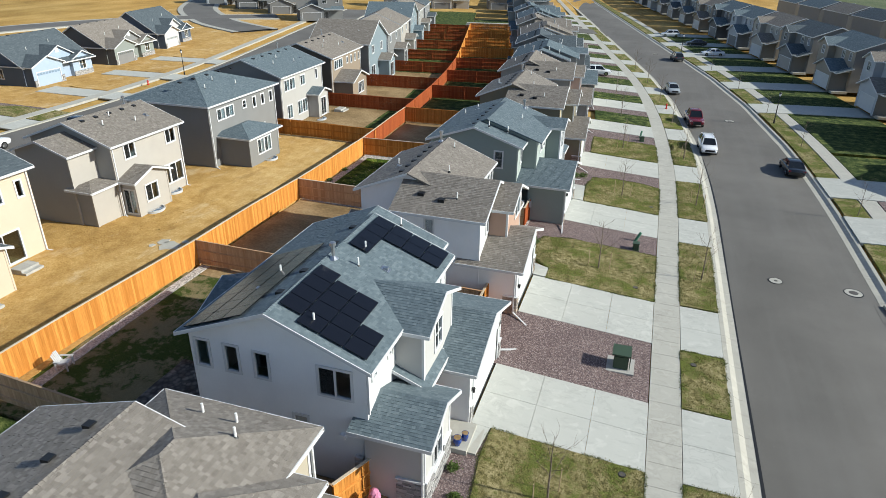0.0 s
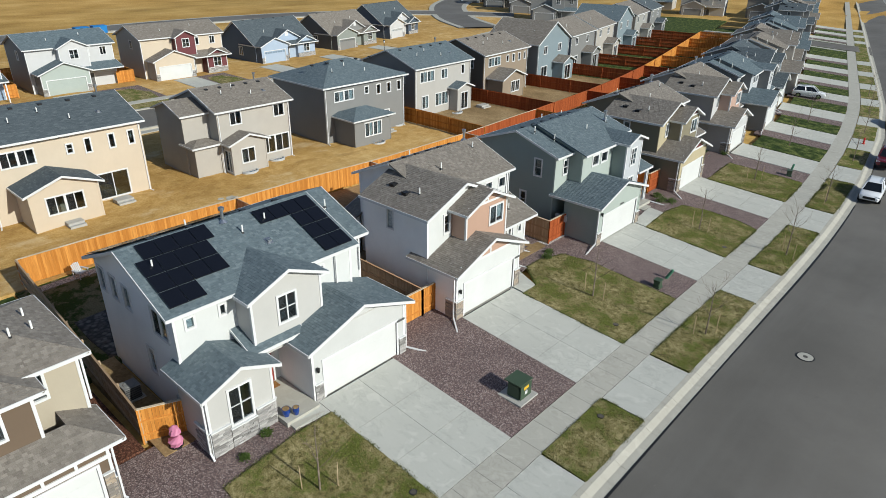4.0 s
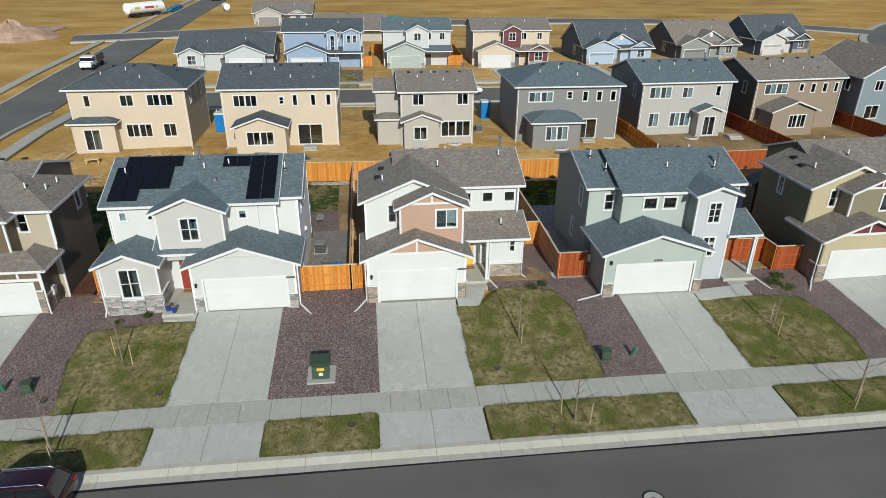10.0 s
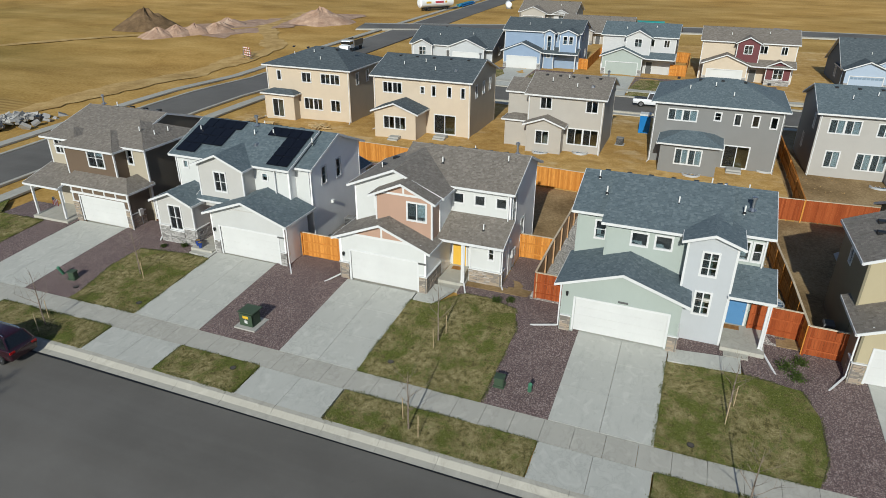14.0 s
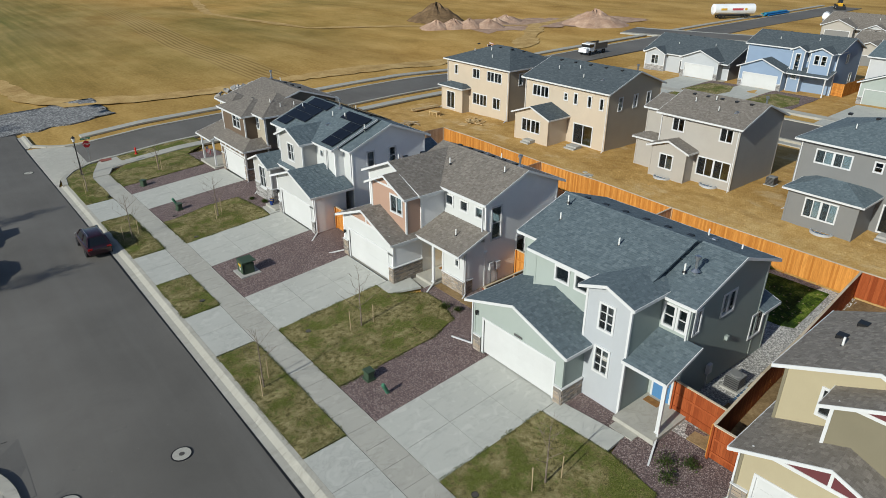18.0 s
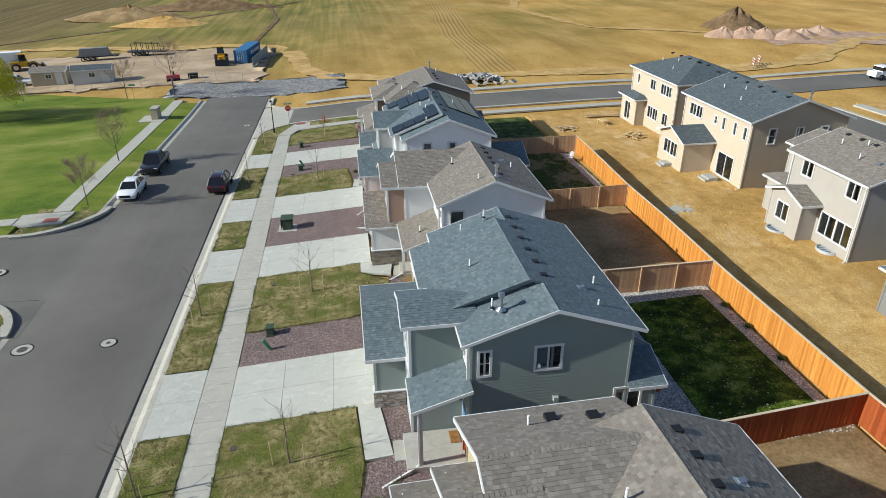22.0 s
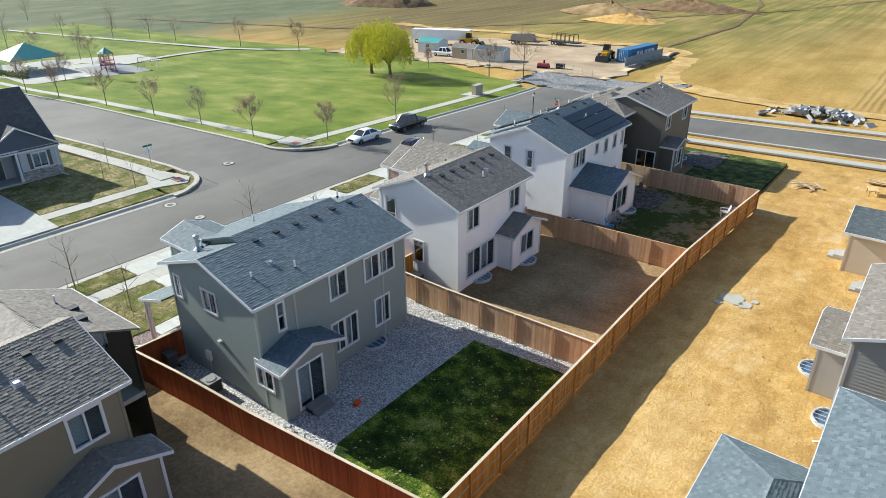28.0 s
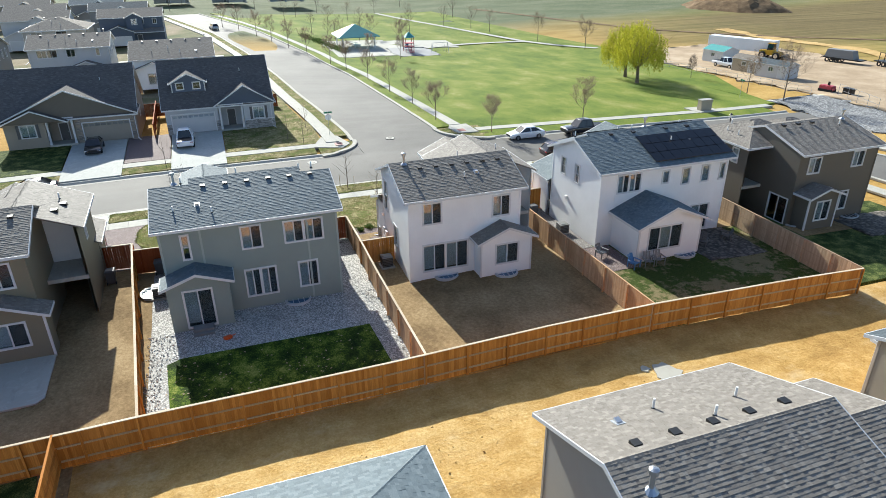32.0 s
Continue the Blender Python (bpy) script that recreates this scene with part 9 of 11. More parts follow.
# walkway to the sage house's porch, and doormats
patch("walkway", [(-4.45, 55.45), (-4.65, 59.3), (-5.95, 59.3), (-5.55, 55.45)], 0.075, M["newconcrete"], "short concrete walk from drive to porch", "pavement")
patch("walkway", [(-5.2, 21.8), (-5.0, 23.5), (-6.2, 23.5), (-5.7, 21.8)], 0.075, M["newconcrete"], "short concrete walk from drive to porch", "pavement")
patch("walkway", [(-5.15, 39.65), (-5.15, 41.0), (-7.2, 41.8), (-7.4, 40.3), (-6.0, 40.2), (-6.0, 39.65)], 0.075, M["newconcrete"], "short concrete walk from drive to porch", "pavement")
M["mat"] = ground_mat("coir_mat", [(0.3, (0.20, 0.09, 0.03)), (0.7, (0.33, 0.17, 0.06))], 4.0, 30.0)
for d, s, z in ((-8.9, 58.7, 0.815), (-9.9, 41.0, 0.765), (-8.5, 22.5, 0.735)):
    mb = Mesh()
    mb.hexa([(-0.25, -0.42, 0), (0.25, -0.42, 0), (0.25, 0.42, 0), (-0.25, 0.42, 0), (-0.23, -0.40, 0.015), (0.23, -0.40, 0.015), (0.23, 0.40, 0.015), (-0.23, 0.40, 0.015)])
    ob = part("doormat", mb, M["mat"])
    ob.location = (d, s, z)
    tagged(ob, "brown coir doormat on the porch slab", "doormat")


# ---- back yards ----
def ac_unit(x, y, z):
    t = thing("air_conditioner", "grey louvred air-conditioning unit on a pad", "air conditioner", x, y, z)
    mb = Mesh()
    mb.box((-0.5, -0.5, -0.05), (0.5, 0.5, 0.06))
    part("pad", mb, M["padgrey"], t)
    mb = Mesh()
    mb.box((-0.36, -0.36, 0.06), (0.36, 0.36, 0.74))
    part("fan_housing", mb, M["black"], t)
    for k in range(5):
        mb = Mesh()
        mb.box((-0.385, -0.385, 0.12 + 0.125 * k), (0.385, 0.385, 0.19 + 0.125 * k))
        part("louvre", mb, M["charcoal"], t)
    mb = Mesh()
    mb.box((-0.39, -0.39, 0.74), (0.39, 0.39, 0.78))
    mb.tube([(0, 0, 0.78), (0, 0, 0.82)], [0.31, 0.27], 16)
    part("top_grille", mb, M["slate"], t)


ac_unit(-13.3, 60.6, lay(60, -13) + 0.06)
ac_unit(-14.3, 45.3, lay(45, -14) + 0.06)
ac_unit(-13.5, 30.6, lay(30, -13) + 0.06)
ac_unit(-44.0, 47.4, lay(47, -44) + 0.06)
ac_unit(-13.0, 17.4, lay(17, -13) + 0.06)


def window_well(x, y, z, face):
    """A curved steel well with a clear cover against a back wall."""
    t = thing("window_well", "curved galvanised window well with a clear cover", "window well", x, y, z, face)
    mb = Mesh()
    n = 14
    for k in range(n):
        a, b = math.pi * k / n, math.pi * (k + 1) / n
        p, q = (0.75 * math.sin(a), 0.85 * math.cos(a)), (0.75 * math.sin(b), 0.85 * math.cos(b))
        mb.hexa([(p[0], p[1], -0.3), (q[0], q[1], -0.3), (q[0] * 0.95, q[1] * 0.95, -0.3), (p[0] * 0.95, p[1] * 0.95, -0.3), (p[0], p[1], 0.16), (q[0], q[1], 0.16), (q[0] * 0.90, q[1] * 0.90, 0.16), (p[0] * 0.90, p[1] * 0.90, 0.16)])
    part("rim", mb, M["wellsteel"], t)
    mb = Mesh()
    for k in range(5):
        y0 = -0.7 + 0.35 * k
        mb.bar((0, y0, 0.15), (0.7 * math.cos(y0), y0, 0.15), 0.03, 0.02)
    part("grate", mb, M["wellsteel"], t)
    mb = Mesh()
    mb.face([(0, 0.8, 0.03)] + [(0.7 * math.sin(math.pi * k / n), 0.8 * math.cos(math.pi * k / n), 0.03) for k in range(1, n)] + [(0, -0.8, 0.03)])
    part("cover", mb, M["glasswell"], t)


M["glasswell"] = material("well_cover", (0.09, 0.15, 0.23), 0.2, spec=0.6)[0]
M["wellsteel"] = material("well_steel", (0.52, 0.55, 0.58), 0.5, 0.3)[0]
for x, y, f in ((-16.7, 52.0, 180), (-17.25, 41.8, 180), (-18.45, 37.8, 180), (-20.35, 24.3, 180), (-18.35, 11.8, 180), (-18.35, 5.8, 180), (-37.75, 39.9, 0), (-39.15, 43.9, 0), (-36.3, 55.2, 0), (-40.2, 61.8, 0), (-39.05, 53.6, 0), (-39.1, 71.5, 0), (-12.8, 61.1, 90)):
    window_well(x, y, lay(y, x) + 0.04, f)
# covered wells and steps of the second row
for x, y, w in ((-38.6, 28.2, 1.4), (-38.9, 59.0, 1.4), (-36.5, 23.5, 1.2), (-38.8, 76.5, 1.6)):
    box_thing("back_step", "small concrete step at a back door", "step", x, y, lay(y, x), (1.0, w, 0.35), "padgrey", 0, 0.02, [("lower_step", (0.5, -w / 2, 0), (0.85, w / 2, 0.18), "padgrey")])


def lawn_chair(x, y, z, rz, mat):
    t = thing("lawn_chair", "%s slatted garden chair" % ("bright blue" if mat == "skyblue" else "grey"), "chair", x, y, z, rz, "garden chairs")
    for k in range(5):
        mb = Mesh()
        mb.bar((-0.25, -0.22 + 0.11 * k, 0.35), (-0.45, -0.24 + 0.12 * k, 0.98 - 0.03 * abs(k - 2)), 0.09, 0.02, up=(1, 0, 0))
        part("back_slat", mb, M[mat], t)
    for k in range(4):
        mb = Mesh()
        mb.box((-0.22 + 0.13 * k, -0.27, 0.33 + 0.02 * k), (-0.11 + 0.13 * k, 0.27, 0.355 + 0.02 * k))
        part("seat_slat", mb, M[mat], t)
    for sy in (-1, 1):
        mb = Mesh()
        mb.box((-0.35, sy * 0.33 - 0.06, 0.56), (0.35, sy * 0.33 + 0.06, 0.585))
        part("armrest", mb, M[mat], t)
        for lx in (-0.3, 0.28):
            mb = Mesh()
            mb.box((lx - 0.04, sy * 0.33 - 0.015, 0), (lx + 0.04, sy * 0.33 + 0.015, 0.56))
            part("leg", mb, M[mat], t)


for x, y, r, m in ((-20.9, 29.0, 200, "skyblue"), (-21.0, 27.9, 170, "slate"), (-21.0, 27.0, 175, "slate"), (-18.6, 30.2, 200, "slate"), (-19.5, 22.0, 130, "charcoal"), (-19.2, 19.5, 60, "charcoal"), (-27.3, 20.5, 20, "silver")):
    lawn_chair(x, y, lay(y, x) + 0.07, r, m)
M["paver"] = pebbles("dark_pavers", [(0.07, 0.06, 0.05), (0.11, 0.095, 0.08), (0.16, 0.14, 0.12), (0.20, 0.18, 0.155)], 4.0, 0.02)
sheet("patio", rim(-22.0, -16.95, 8), rim(18.0, 23.2, 8), 0.06, M["paver"], "small patio of dark grey-brown pavers", "patio", 0.05, 1.0, 0.2, 0.15)
sheet("gravel_bed", rim(-22.4, -18.35, 8), rim(1.7, 8.0, 10), 0.085, M["paver"], "dark bark and paver bed behind the brown house", "mulch", 0.05, 1.0, 0.2, 0.2)
sheet("gravel_bed", rim(-20.9, -16.95, 6), rim(28.6, 31.8, 6), 0.06, M["gravel"], "dark gravel strip beside the solar house", "gravel")
sheet("gravel_bed", rim(-28.0, -27.3, 4), rim(17.6, 32.8, 14), 0.06, M["riverrock"], "pale stone border along the fence", "gravel")
sheet("gravel_bed", rim(-20.6, -18.4, 4), rim(3.4, 13.0, 10), 0.06, M["soil"], "dark bark bed behind the brown house", "mulch")
sheet("yard", rim(-17.0, -8.0, 8), rim(16.6, 18.2, 4), 0.05, M["soil"], "narrow bark strip between two houses", "yard")
M["mulch"] = pebbles("red_bark_mulch", [(0.07, 0.025, 0.015), (0.12, 0.045, 0.025), (0.17, 0.07, 0.04), (0.23, 0.11, 0.07)], 14.0, 0.03)
sheet("mulch_bed", rim(-15.6, -9.1, 8), rim(14.8, 16.2, 4), 0.08, M["mulch"], "red-brown bark mulch beside the brown house", "mulch", 0.03, 1.0)
M["sidegravel"] = pebbles("grey_side_gravel", [(0.15, 0.135, 0.125), (0.22, 0.20, 0.185), (0.30, 0.275, 0.255), (0.40, 0.375, 0.35)], 15.0, 0.04)
sheet("gravel_bed", rim(-16.9, -8.1, 10), rim(29.85, 32.75, 5), 0.085, M["sidegravel"], "grey gravel side yard of the solar house", "gravel", 0.03, 1.0)
M["orange"] = painted("orange_plastic", (0.65, 0.10, 0.02))
box_thing("tool_box", "small orange plastic tool with a handle", "tool", -19.9, 56.6, lay(56, -19.9) + 0.05, (0.35, 0.5, 0.16), "orange", 20, 0.05, [("handle", (-0.02, -0.5, 0.1), (0.02, -0.2, 0.14), "orange")])
# loose river stones, larger ones standing proud of the bed
rng = random.Random(11)
mb = Mesh()
for k in range(5200):
    d, s = rng.uniform(-27.9, -16.9), rng.uniform(46.9, 61.1)
    if -27.2 < d < -21.2 and 48.2 < s < 60.2 or (d > -18.2 and s > 56):
        continue
    z = lay(s, d) + 0.05
    a, b, c = rng.uniform(0.03, 0.075), rng.uniform(0.03, 0.06), rng.uniform(0.025, 0.045)
    th = rng.uniform(0, 3.1)
    ca, sa = math.cos(th), math.sin(th)
    P = [(d + (ca * u * a - sa * v * b), s + (sa * u * a + ca * v * b), z + w * c) for u, v, w in ((1, 0, 0), (0, 1, 0), (-1, 0, 0), (0, -1, 0), (0.1, 0.1, 1))]
    for i in range(4):
        mb.face([P[i], P[(i + 1) % 4], P[4]])
M["pebble"] = stonework("river_stones", [(0.25, 0.24, 0.23), (0.45, 0.43, 0.40), (0.60, 0.58, 0.55), (0.72, 0.70, 0.67)])
tagged(part("river_stones", mb, M["pebble"], kind="stuff"), "loose grey and white river stones", "stone")

rng = random.Random(44)
for cx, cy, r in ((-32.0, 34.6, 0.75), (-32.9, 35.0, 0.42), (-31.4, 35.5, 0.25), (-33.3, 34.2, 0.22)):
    patch("dried_slurry", [(cx + r * math.cos(k * 0.524) * rng.uniform(0.65, 1.25), cy + r * 1.2 * math.sin(k * 0.524) * rng.uniform(0.65, 1.25)) for k in range(12)], 0.085, M["kerb"], "pale dried slurry spilled on the sand", "dirt", 0.2, 0.4)
# clods and ruts of the building site
rng = random.Random(12)
mb = Mesh()
for k in range(1800):
    d, s = rng.uniform(-38.5, -29), rng.uniform(0, 64)
    if rng.random() < 0.5:
        d, s = rng.uniform(-58, -29), rng.choice((17.3, 34.0, 49.0, 66)) + rng.gauss(0, 1.2)
    z = lay(s, d) + 0.03
    r = abs(rng.gauss(0, 0.025)) + 0.015
    th = rng.uniform(0, 1.5)
    P = [(d + r * math.cos(th + 1.57 * i) * rng.uniform(0.7, 1.5), s + r * math.sin(th + 1.57 * i) * rng.uniform(0.7, 1.5), z) for i in range(4)] + [(d, s, z + r * 0.8)]
    for i in range(4):
        mb.face([P[i], P[(i + 1) % 4], P[4]])
tagged(part("clods", mb, M["dirt"], kind="stuff"), "loose clods of sandy earth", "dirt")


def pile(x, y, z, n, lx, ly, seed, label, mat="lumber", long=(0.8, 2.4), loose=0.22, aim=0.0):
    """A careless heap of boards, each a part."""
    rng = random.Random(seed)
    t = thing("lumber_pile", label, "lumber", x, y, z)
    for k in range(n):
        mb = Mesh()
        a = aim + rng.gauss(0, loose)
        px, py, pz = rng.uniform(-lx, lx), rng.uniform(-ly, ly), 0.03 + 0.04 * (k % 5)
        L = rng.uniform(*long)
        mb.bar((px - L / 2 * math.cos(a), py - L / 2 * math.sin(a), pz), (px + L / 2 * math.cos(a), py + L / 2 * math.sin(a), pz + rng.uniform(0, 0.1)), rng.choice((0.09, 0.14, 0.2)), 0.04)
        part("board", mb, M[mat], t)


pile(-37.8, 12.8, lay(13, -37.8) + 0.05, 30, 0.6, 1.0, 1, "loose heap of pale offcut lumber beside the cream house", long=(1.0, 2.6), loose=0.5, aim=0.7)
pile(-31.3, 7.8, lay(8, -31.3) + 0.05, 14, 0.9, 0.9, 2, "scattered earth-stained scraps of lumber", "wood", loose=0.9)
pile(-37.8, 2.9, lay(3, -37.8) + 0.05, 26, 0.35, 0.55, 3, "neat stack of long new boards on the bare earth", long=(3.6, 4.6), loose=0.02)
box_thing("board_sheet", "pale plywood sheet lying on bare sand", "plywood", -36.1, 12.6, lay(12.6, -36.1) + 0.03, (1.2, 1.0, 0.05), "lumber", 25, 0.01)
box_thing("saw_bench", "low timber saw bench on the building site", "bench", -36.4, 6.6, lay(6.6, -36.4) + 0.5, (0.8, 1.3, 0.08), "lumber", 15, 0.01, [("leg", (sx * 0.35 - 0.04, sy * 0.55 - 0.04, -0.5), (sx * 0.35 + 0.04, sy * 0.55 + 0.04, 0), "lumber") for sx in (-1, 1) for sy in (-1, 1)])
M["portablue"] = painted("porta_blue", (0.0, 0.16, 0.45))
box_thing("portable_toilet", "blue portable toilet with a white roof", "portable toilet", -47.0, 17.4, lay(17.4, -47.0), (1.15, 1.15, 2.1), "portablue", 0, 0.04, [("roof", (-0.6, -0.6, 2.08), (0.6, 0.6, 2.28), "white"), ("door", (0.57, -0.4, 0.1), (0.6, 0.4, 1.95), "portablue"), ("vent_pipe", (-0.5, -0.5, 2.2), (-0.42, -0.42, 2.5), "white")])
box_thing("portable_toilet", "blue portable toilet with a white roof", "portable toilet", -50.5, 49.3, lay(49, -50), (1.15, 1.15, 2.1), "portablue", 0, 0.04, [("roof", (-0.6, -0.6, 2.08), (0.6, 0.6, 2.28), "white"), ("door", (0.57, -0.4, 0.1), (0.6, 0.4, 1.95), "portablue")])
M["dumpteal"] = painted("teal_steel", (0.0, 0.33, 0.30))
box_thing("dumpster", "long teal roll-off dumpster", "dumpster", -146.5, 38.5, lay(38, -146), (2.5, 11.0, 2.0), "dumpteal", 4, 0.05, [("rim", (-1.3, -5.55, 1.95), (1.3, 5.55, 2.1), "dumpteal")] + [("rib", (1.25, -5.0 + 1.2 * k, 0.1), (1.33, -4.9 + 1.2 * k, 1.95), "dumpteal") for k in range(9)])
for x, y in ((-147.0, 66.0), (-147.5, 70.0)):
    box_thing("dumpster", "small blue waste skip", "dumpster", x, y, lay(y, x), (2.0, 3.0, 1.6), "portablue", 0, 0.05, [("rim", (-1.05, -1.55, 1.55), (1.05, 1.55, 1.65), "portablue")])

# ---- builders' yard and fields ----
def container(x, y, z, rz, L, label, mat, name="shipping_container"):
    t = thing(name, label, "container", x, y, z, rz)
    mb = Mesh()
    mb.box((-1.2, -L / 2, 0.15), (1.2, L / 2, 2.6))
    part("body", mb, M[mat], t)
    n = int(L / 0.45)
    for sx in (-1, 1):
        rb = Mesh()
        for k in range(n):
            y0 = -L / 2 + 0.2 + k * (L - 0.4) / n
            rb.box((min(sx * 1.2, sx * 1.24), y0, 0.3), (max(sx * 1.2, sx * 1.24), y0 + 0.2, 2.45))
        part("corrugation", rb, M[mat], t, kind="stuff")
    for a in (-L / 2, L / 2):
        for sx in (-1, 1):
            mb = Mesh()
            mb.box((sx * 1.2 - 0.07, a - 0.07, 0.1), (sx * 1.2 + 0.07, a + 0.07, 2.65))
            part("corner_post", mb, M[mat], t)
    for sx in (-0.6, -0.2, 0.2, 0.6):
        mb = Mesh()
        mb.tube([(sx, L / 2 + 0.05, 0.3), (sx, L / 2 + 0.05, 2.45)], 0.025, 6)
        part("lock_rod", mb, M["white"], t)
    return t


M["contblue"] = painted("container_blue", (0.03, 0.14, 0.30))
cb = container(14.5, -60.9, lay(-60, 15) - 0.05, -6.5, 12.2, "long blue corrugated shipping container on bare ground", "contblue")
for y0, y1 in ((-4.6, -3.5), (-3.1, -2.2), (-1.8, -0.6), (0.2, 1.2), (1.6, 2.6)):
    mb = Mesh()
    mb.box((-1.29, y0, 1.3), (-1.25, y1, 1.95))
    part("lettering_bar", mb, M["white"], cb, "plain white bar")
M["trailerwhite"] = painted("trailer_white", (0.78, 0.80, 0.82))
tr = container(65.3, -59.0, lay(-59, 65) + 1.1, 111, 15.0, "white box trailer parked in the yard", "trailerwhite", "box_trailer")
for y0 in (-6.5, -5.4, 5.6):
    for sx in (-0.95, 0.95):
        o = new("wheel", CARS["tyre"])
        o.parent = tr
        o.matrix_basis = Matrix.LocRotScale((sx, y0, -0.35), Euler((0, 0, math.pi / 2)), (0.5, 1.2, 0.5))


def hut(x, y, rz, L, W, label, col, rmat="char"):
    h = House(label, 0, at=(x, y), centre=(0, 0), name="site_hut", turn=rz)
    tagged(h.ob, category="shed")
    h.ob.location.z = lay(y, x) + 0.55
    vol(h, -W / 2, W / 2, -L / 2, L / 2, 0.0, 2.5, "gy", 0.35, oh=0.2, rk=(0.15, 0.15), wall_=col, rmat=rmat, op={"E": [(-0.5, 0.5, 1.2, 2.0, 2)]}, floors=False)
    front_door(h, W / 2, L / 2 - 1.6, 0.05, "white")


hut(39.2, -43.2, 99, 6.4, 3.4, "pale blue builders' hut with a shingle roof", "silver")
hut(46.6, -44.0, 96, 5.6, 3.4, "beige builders' hut with a shingle roof", "creamdark", "brown")
M["roof_teal"], M["tab_teal"] = M["teal"], M["teal"]
hut(59.6, -48.2, 96, 5.4, 4.4, "white shed with a teal metal roof", "white", "teal")


def loader(x, y, rz, label="yellow wheel loader parked on bare ground"):
    t = thing("wheel_loader", label, "construction vehicle", x, y, lay(y, x), rz)
    mb = Mesh()
    mb.hexa([(-2.4, -0.8, 0.8), (0.6, -0.8, 0.8), (0.6, 0.8, 0.8), (-2.4, 0.8, 0.8), (-2.4, -0.7, 1.7), (0.6, -0.8, 1.9), (0.6, 0.8, 1.9), (-2.4, 0.7, 1.7)])
    mb.box((0.5, -0.5, 0.7), (1.9, 0.5, 1.5))
    part("chassis", mb, M["loaderyellow"], t)
    mb = Mesh()
    mb.hexa([(-0.8, -0.7, 1.8), (0.6, -0.7, 1.8), (0.6, 0.7, 1.8), (-0.8, 0.7, 1.8), (-0.7, -0.6, 3.1), (0.4, -0.6, 3.1), (0.4, 0.6, 3.1), (-0.7, 0.6, 3.1)])
    part("cab", mb, M["carglass"], t)
    mb = Mesh()
    mb.box((-0.85, -0.7, 3.1), (0.6, 0.7, 3.2))
    part("cab_roof", mb, M["loaderyellow"], t)
    for sy in (-0.5, 0.5):
        mb = Mesh()
        mb.bar((1.2, sy, 1.5), (3.0, sy, 0.6), 0.15, 0.3)
        part("lift_arm", mb, M["loaderyellow"], t)
    mb = Mesh()
    mb.hexa([(2.9, -1.3, 0.1), (3.8, -1.3, 0.1), (3.8, 1.3, 0.1), (2.9, 1.3, 0.1), (2.8, -1.3, 1.1), (3.2, -1.3, 1.1), (3.2, 1.3, 1.1), (2.8, 1.3, 1.1)])
    part("bucket", mb, M["black"], t)
    for wx in (-1.5, 1.5):
        for sy in (-1, 1):
            o = new("wheel", CARS["tyre"])
            o.parent = t
            o.matrix_basis = Matrix.LocRotScale((wx, sy * 1.05, 0.75), None, (0.75, 2.4, 0.75))
            q = new("rim", CARS["rim"])
            q.parent = o


M["loaderyellow"] = painted("machine_yellow", (0.60, 0.33, 0.02))
loader(19.0, -55.5, 100)
loader(57.5, -60.0, 200)
loader(-222, -18, 30)


def flat_trailer(x, y, rz, label, load):
    t = thing("flatbed_trailer", label, "trailer", x, y, lay(y, x), rz)
    mb = Mesh()
    mb.box((-4, -1.2, 0.8), (4, 1.2, 1.0))
    part("deck", mb, M["black"], t)
    for k in range(3):
        for sy in (-1, 1):
            o = new("wheel", CARS["tyre"])
            o.parent = t
            o.matrix_basis = Matrix.LocRotScale((-2.8 + 1.0 * k, sy * 1.05, 0.45), None, (0.45, 1.2, 0.45))
    mb = Mesh()
    if load == "frame":
        for k in range(6):
            mb.bar((-3 + 1.2 * k, -1.1, 1.0), (-3 + 1.2 * k, -1.1, 2.6), 0.1, 0.1)
            mb.bar((-3 + 1.2 * k, 1.1, 1.0), (-3 + 1.2 * k, 1.1, 2.6), 0.1, 0.1)
        mb.bar((-3, -1.1, 2.6), (3, -1.1, 2.6), 0.1, 0.1)
        mb.bar((-3, 1.1, 2.6), (3, 1.1, 2.6), 0.1, 0.1)
        part("rack", mb, M["black"], t)
    else:
        mb.hexa([(-3.5, -1.1, 1.0), (2.5, -1.1, 1.0), (2.5, 1.1, 1.0), (-3.5, 1.1, 1.0), (-3.2, -0.9, 2.5), (2.0, -0.9, 2.6), (2.0, 0.9, 2.6), (-3.2, 0.9, 2.5)])
        part("load", mb, M["slate"], t)


flat_trailer(46.0, -67.5, 190, "dark loaded trailer in the yard", "load")
flat_trailer(36.5, -70.0, 175, "black rack trailer in the yard", "frame")
M["pinkred"] = painted("pink_red", (0.45, 0.06, 0.08))
box_thing("mini_digger", "small red machine beside the yard fence", "construction vehicle", 25.0, -40.0, lay(-40, 25.0) + 0.2, (2.2, 1.3, 0.8), "pinkred", 10, 0.1, [("track", (-1.1, -0.75, -0.2), (1.1, -0.45, 0.25), "tyre"), ("track", (-1.1, 0.45, -0.2), (1.1, 0.75, 0.25), "tyre"), ("seat_post", (-0.3, -0.1, 0.8), (0.0, 0.1, 1.4), "black")])
box_thing("work_bench", "black workbench beside the yard fence", "table", 21.8, -41.0, lay(-41, 21.8) + 0.0, (1.6, 0.8, 0.9), "black", 5, 0.03, [("tabletop", (-0.9, -0.5, 0.88), (0.9, 0.5, 0.95), "black")])


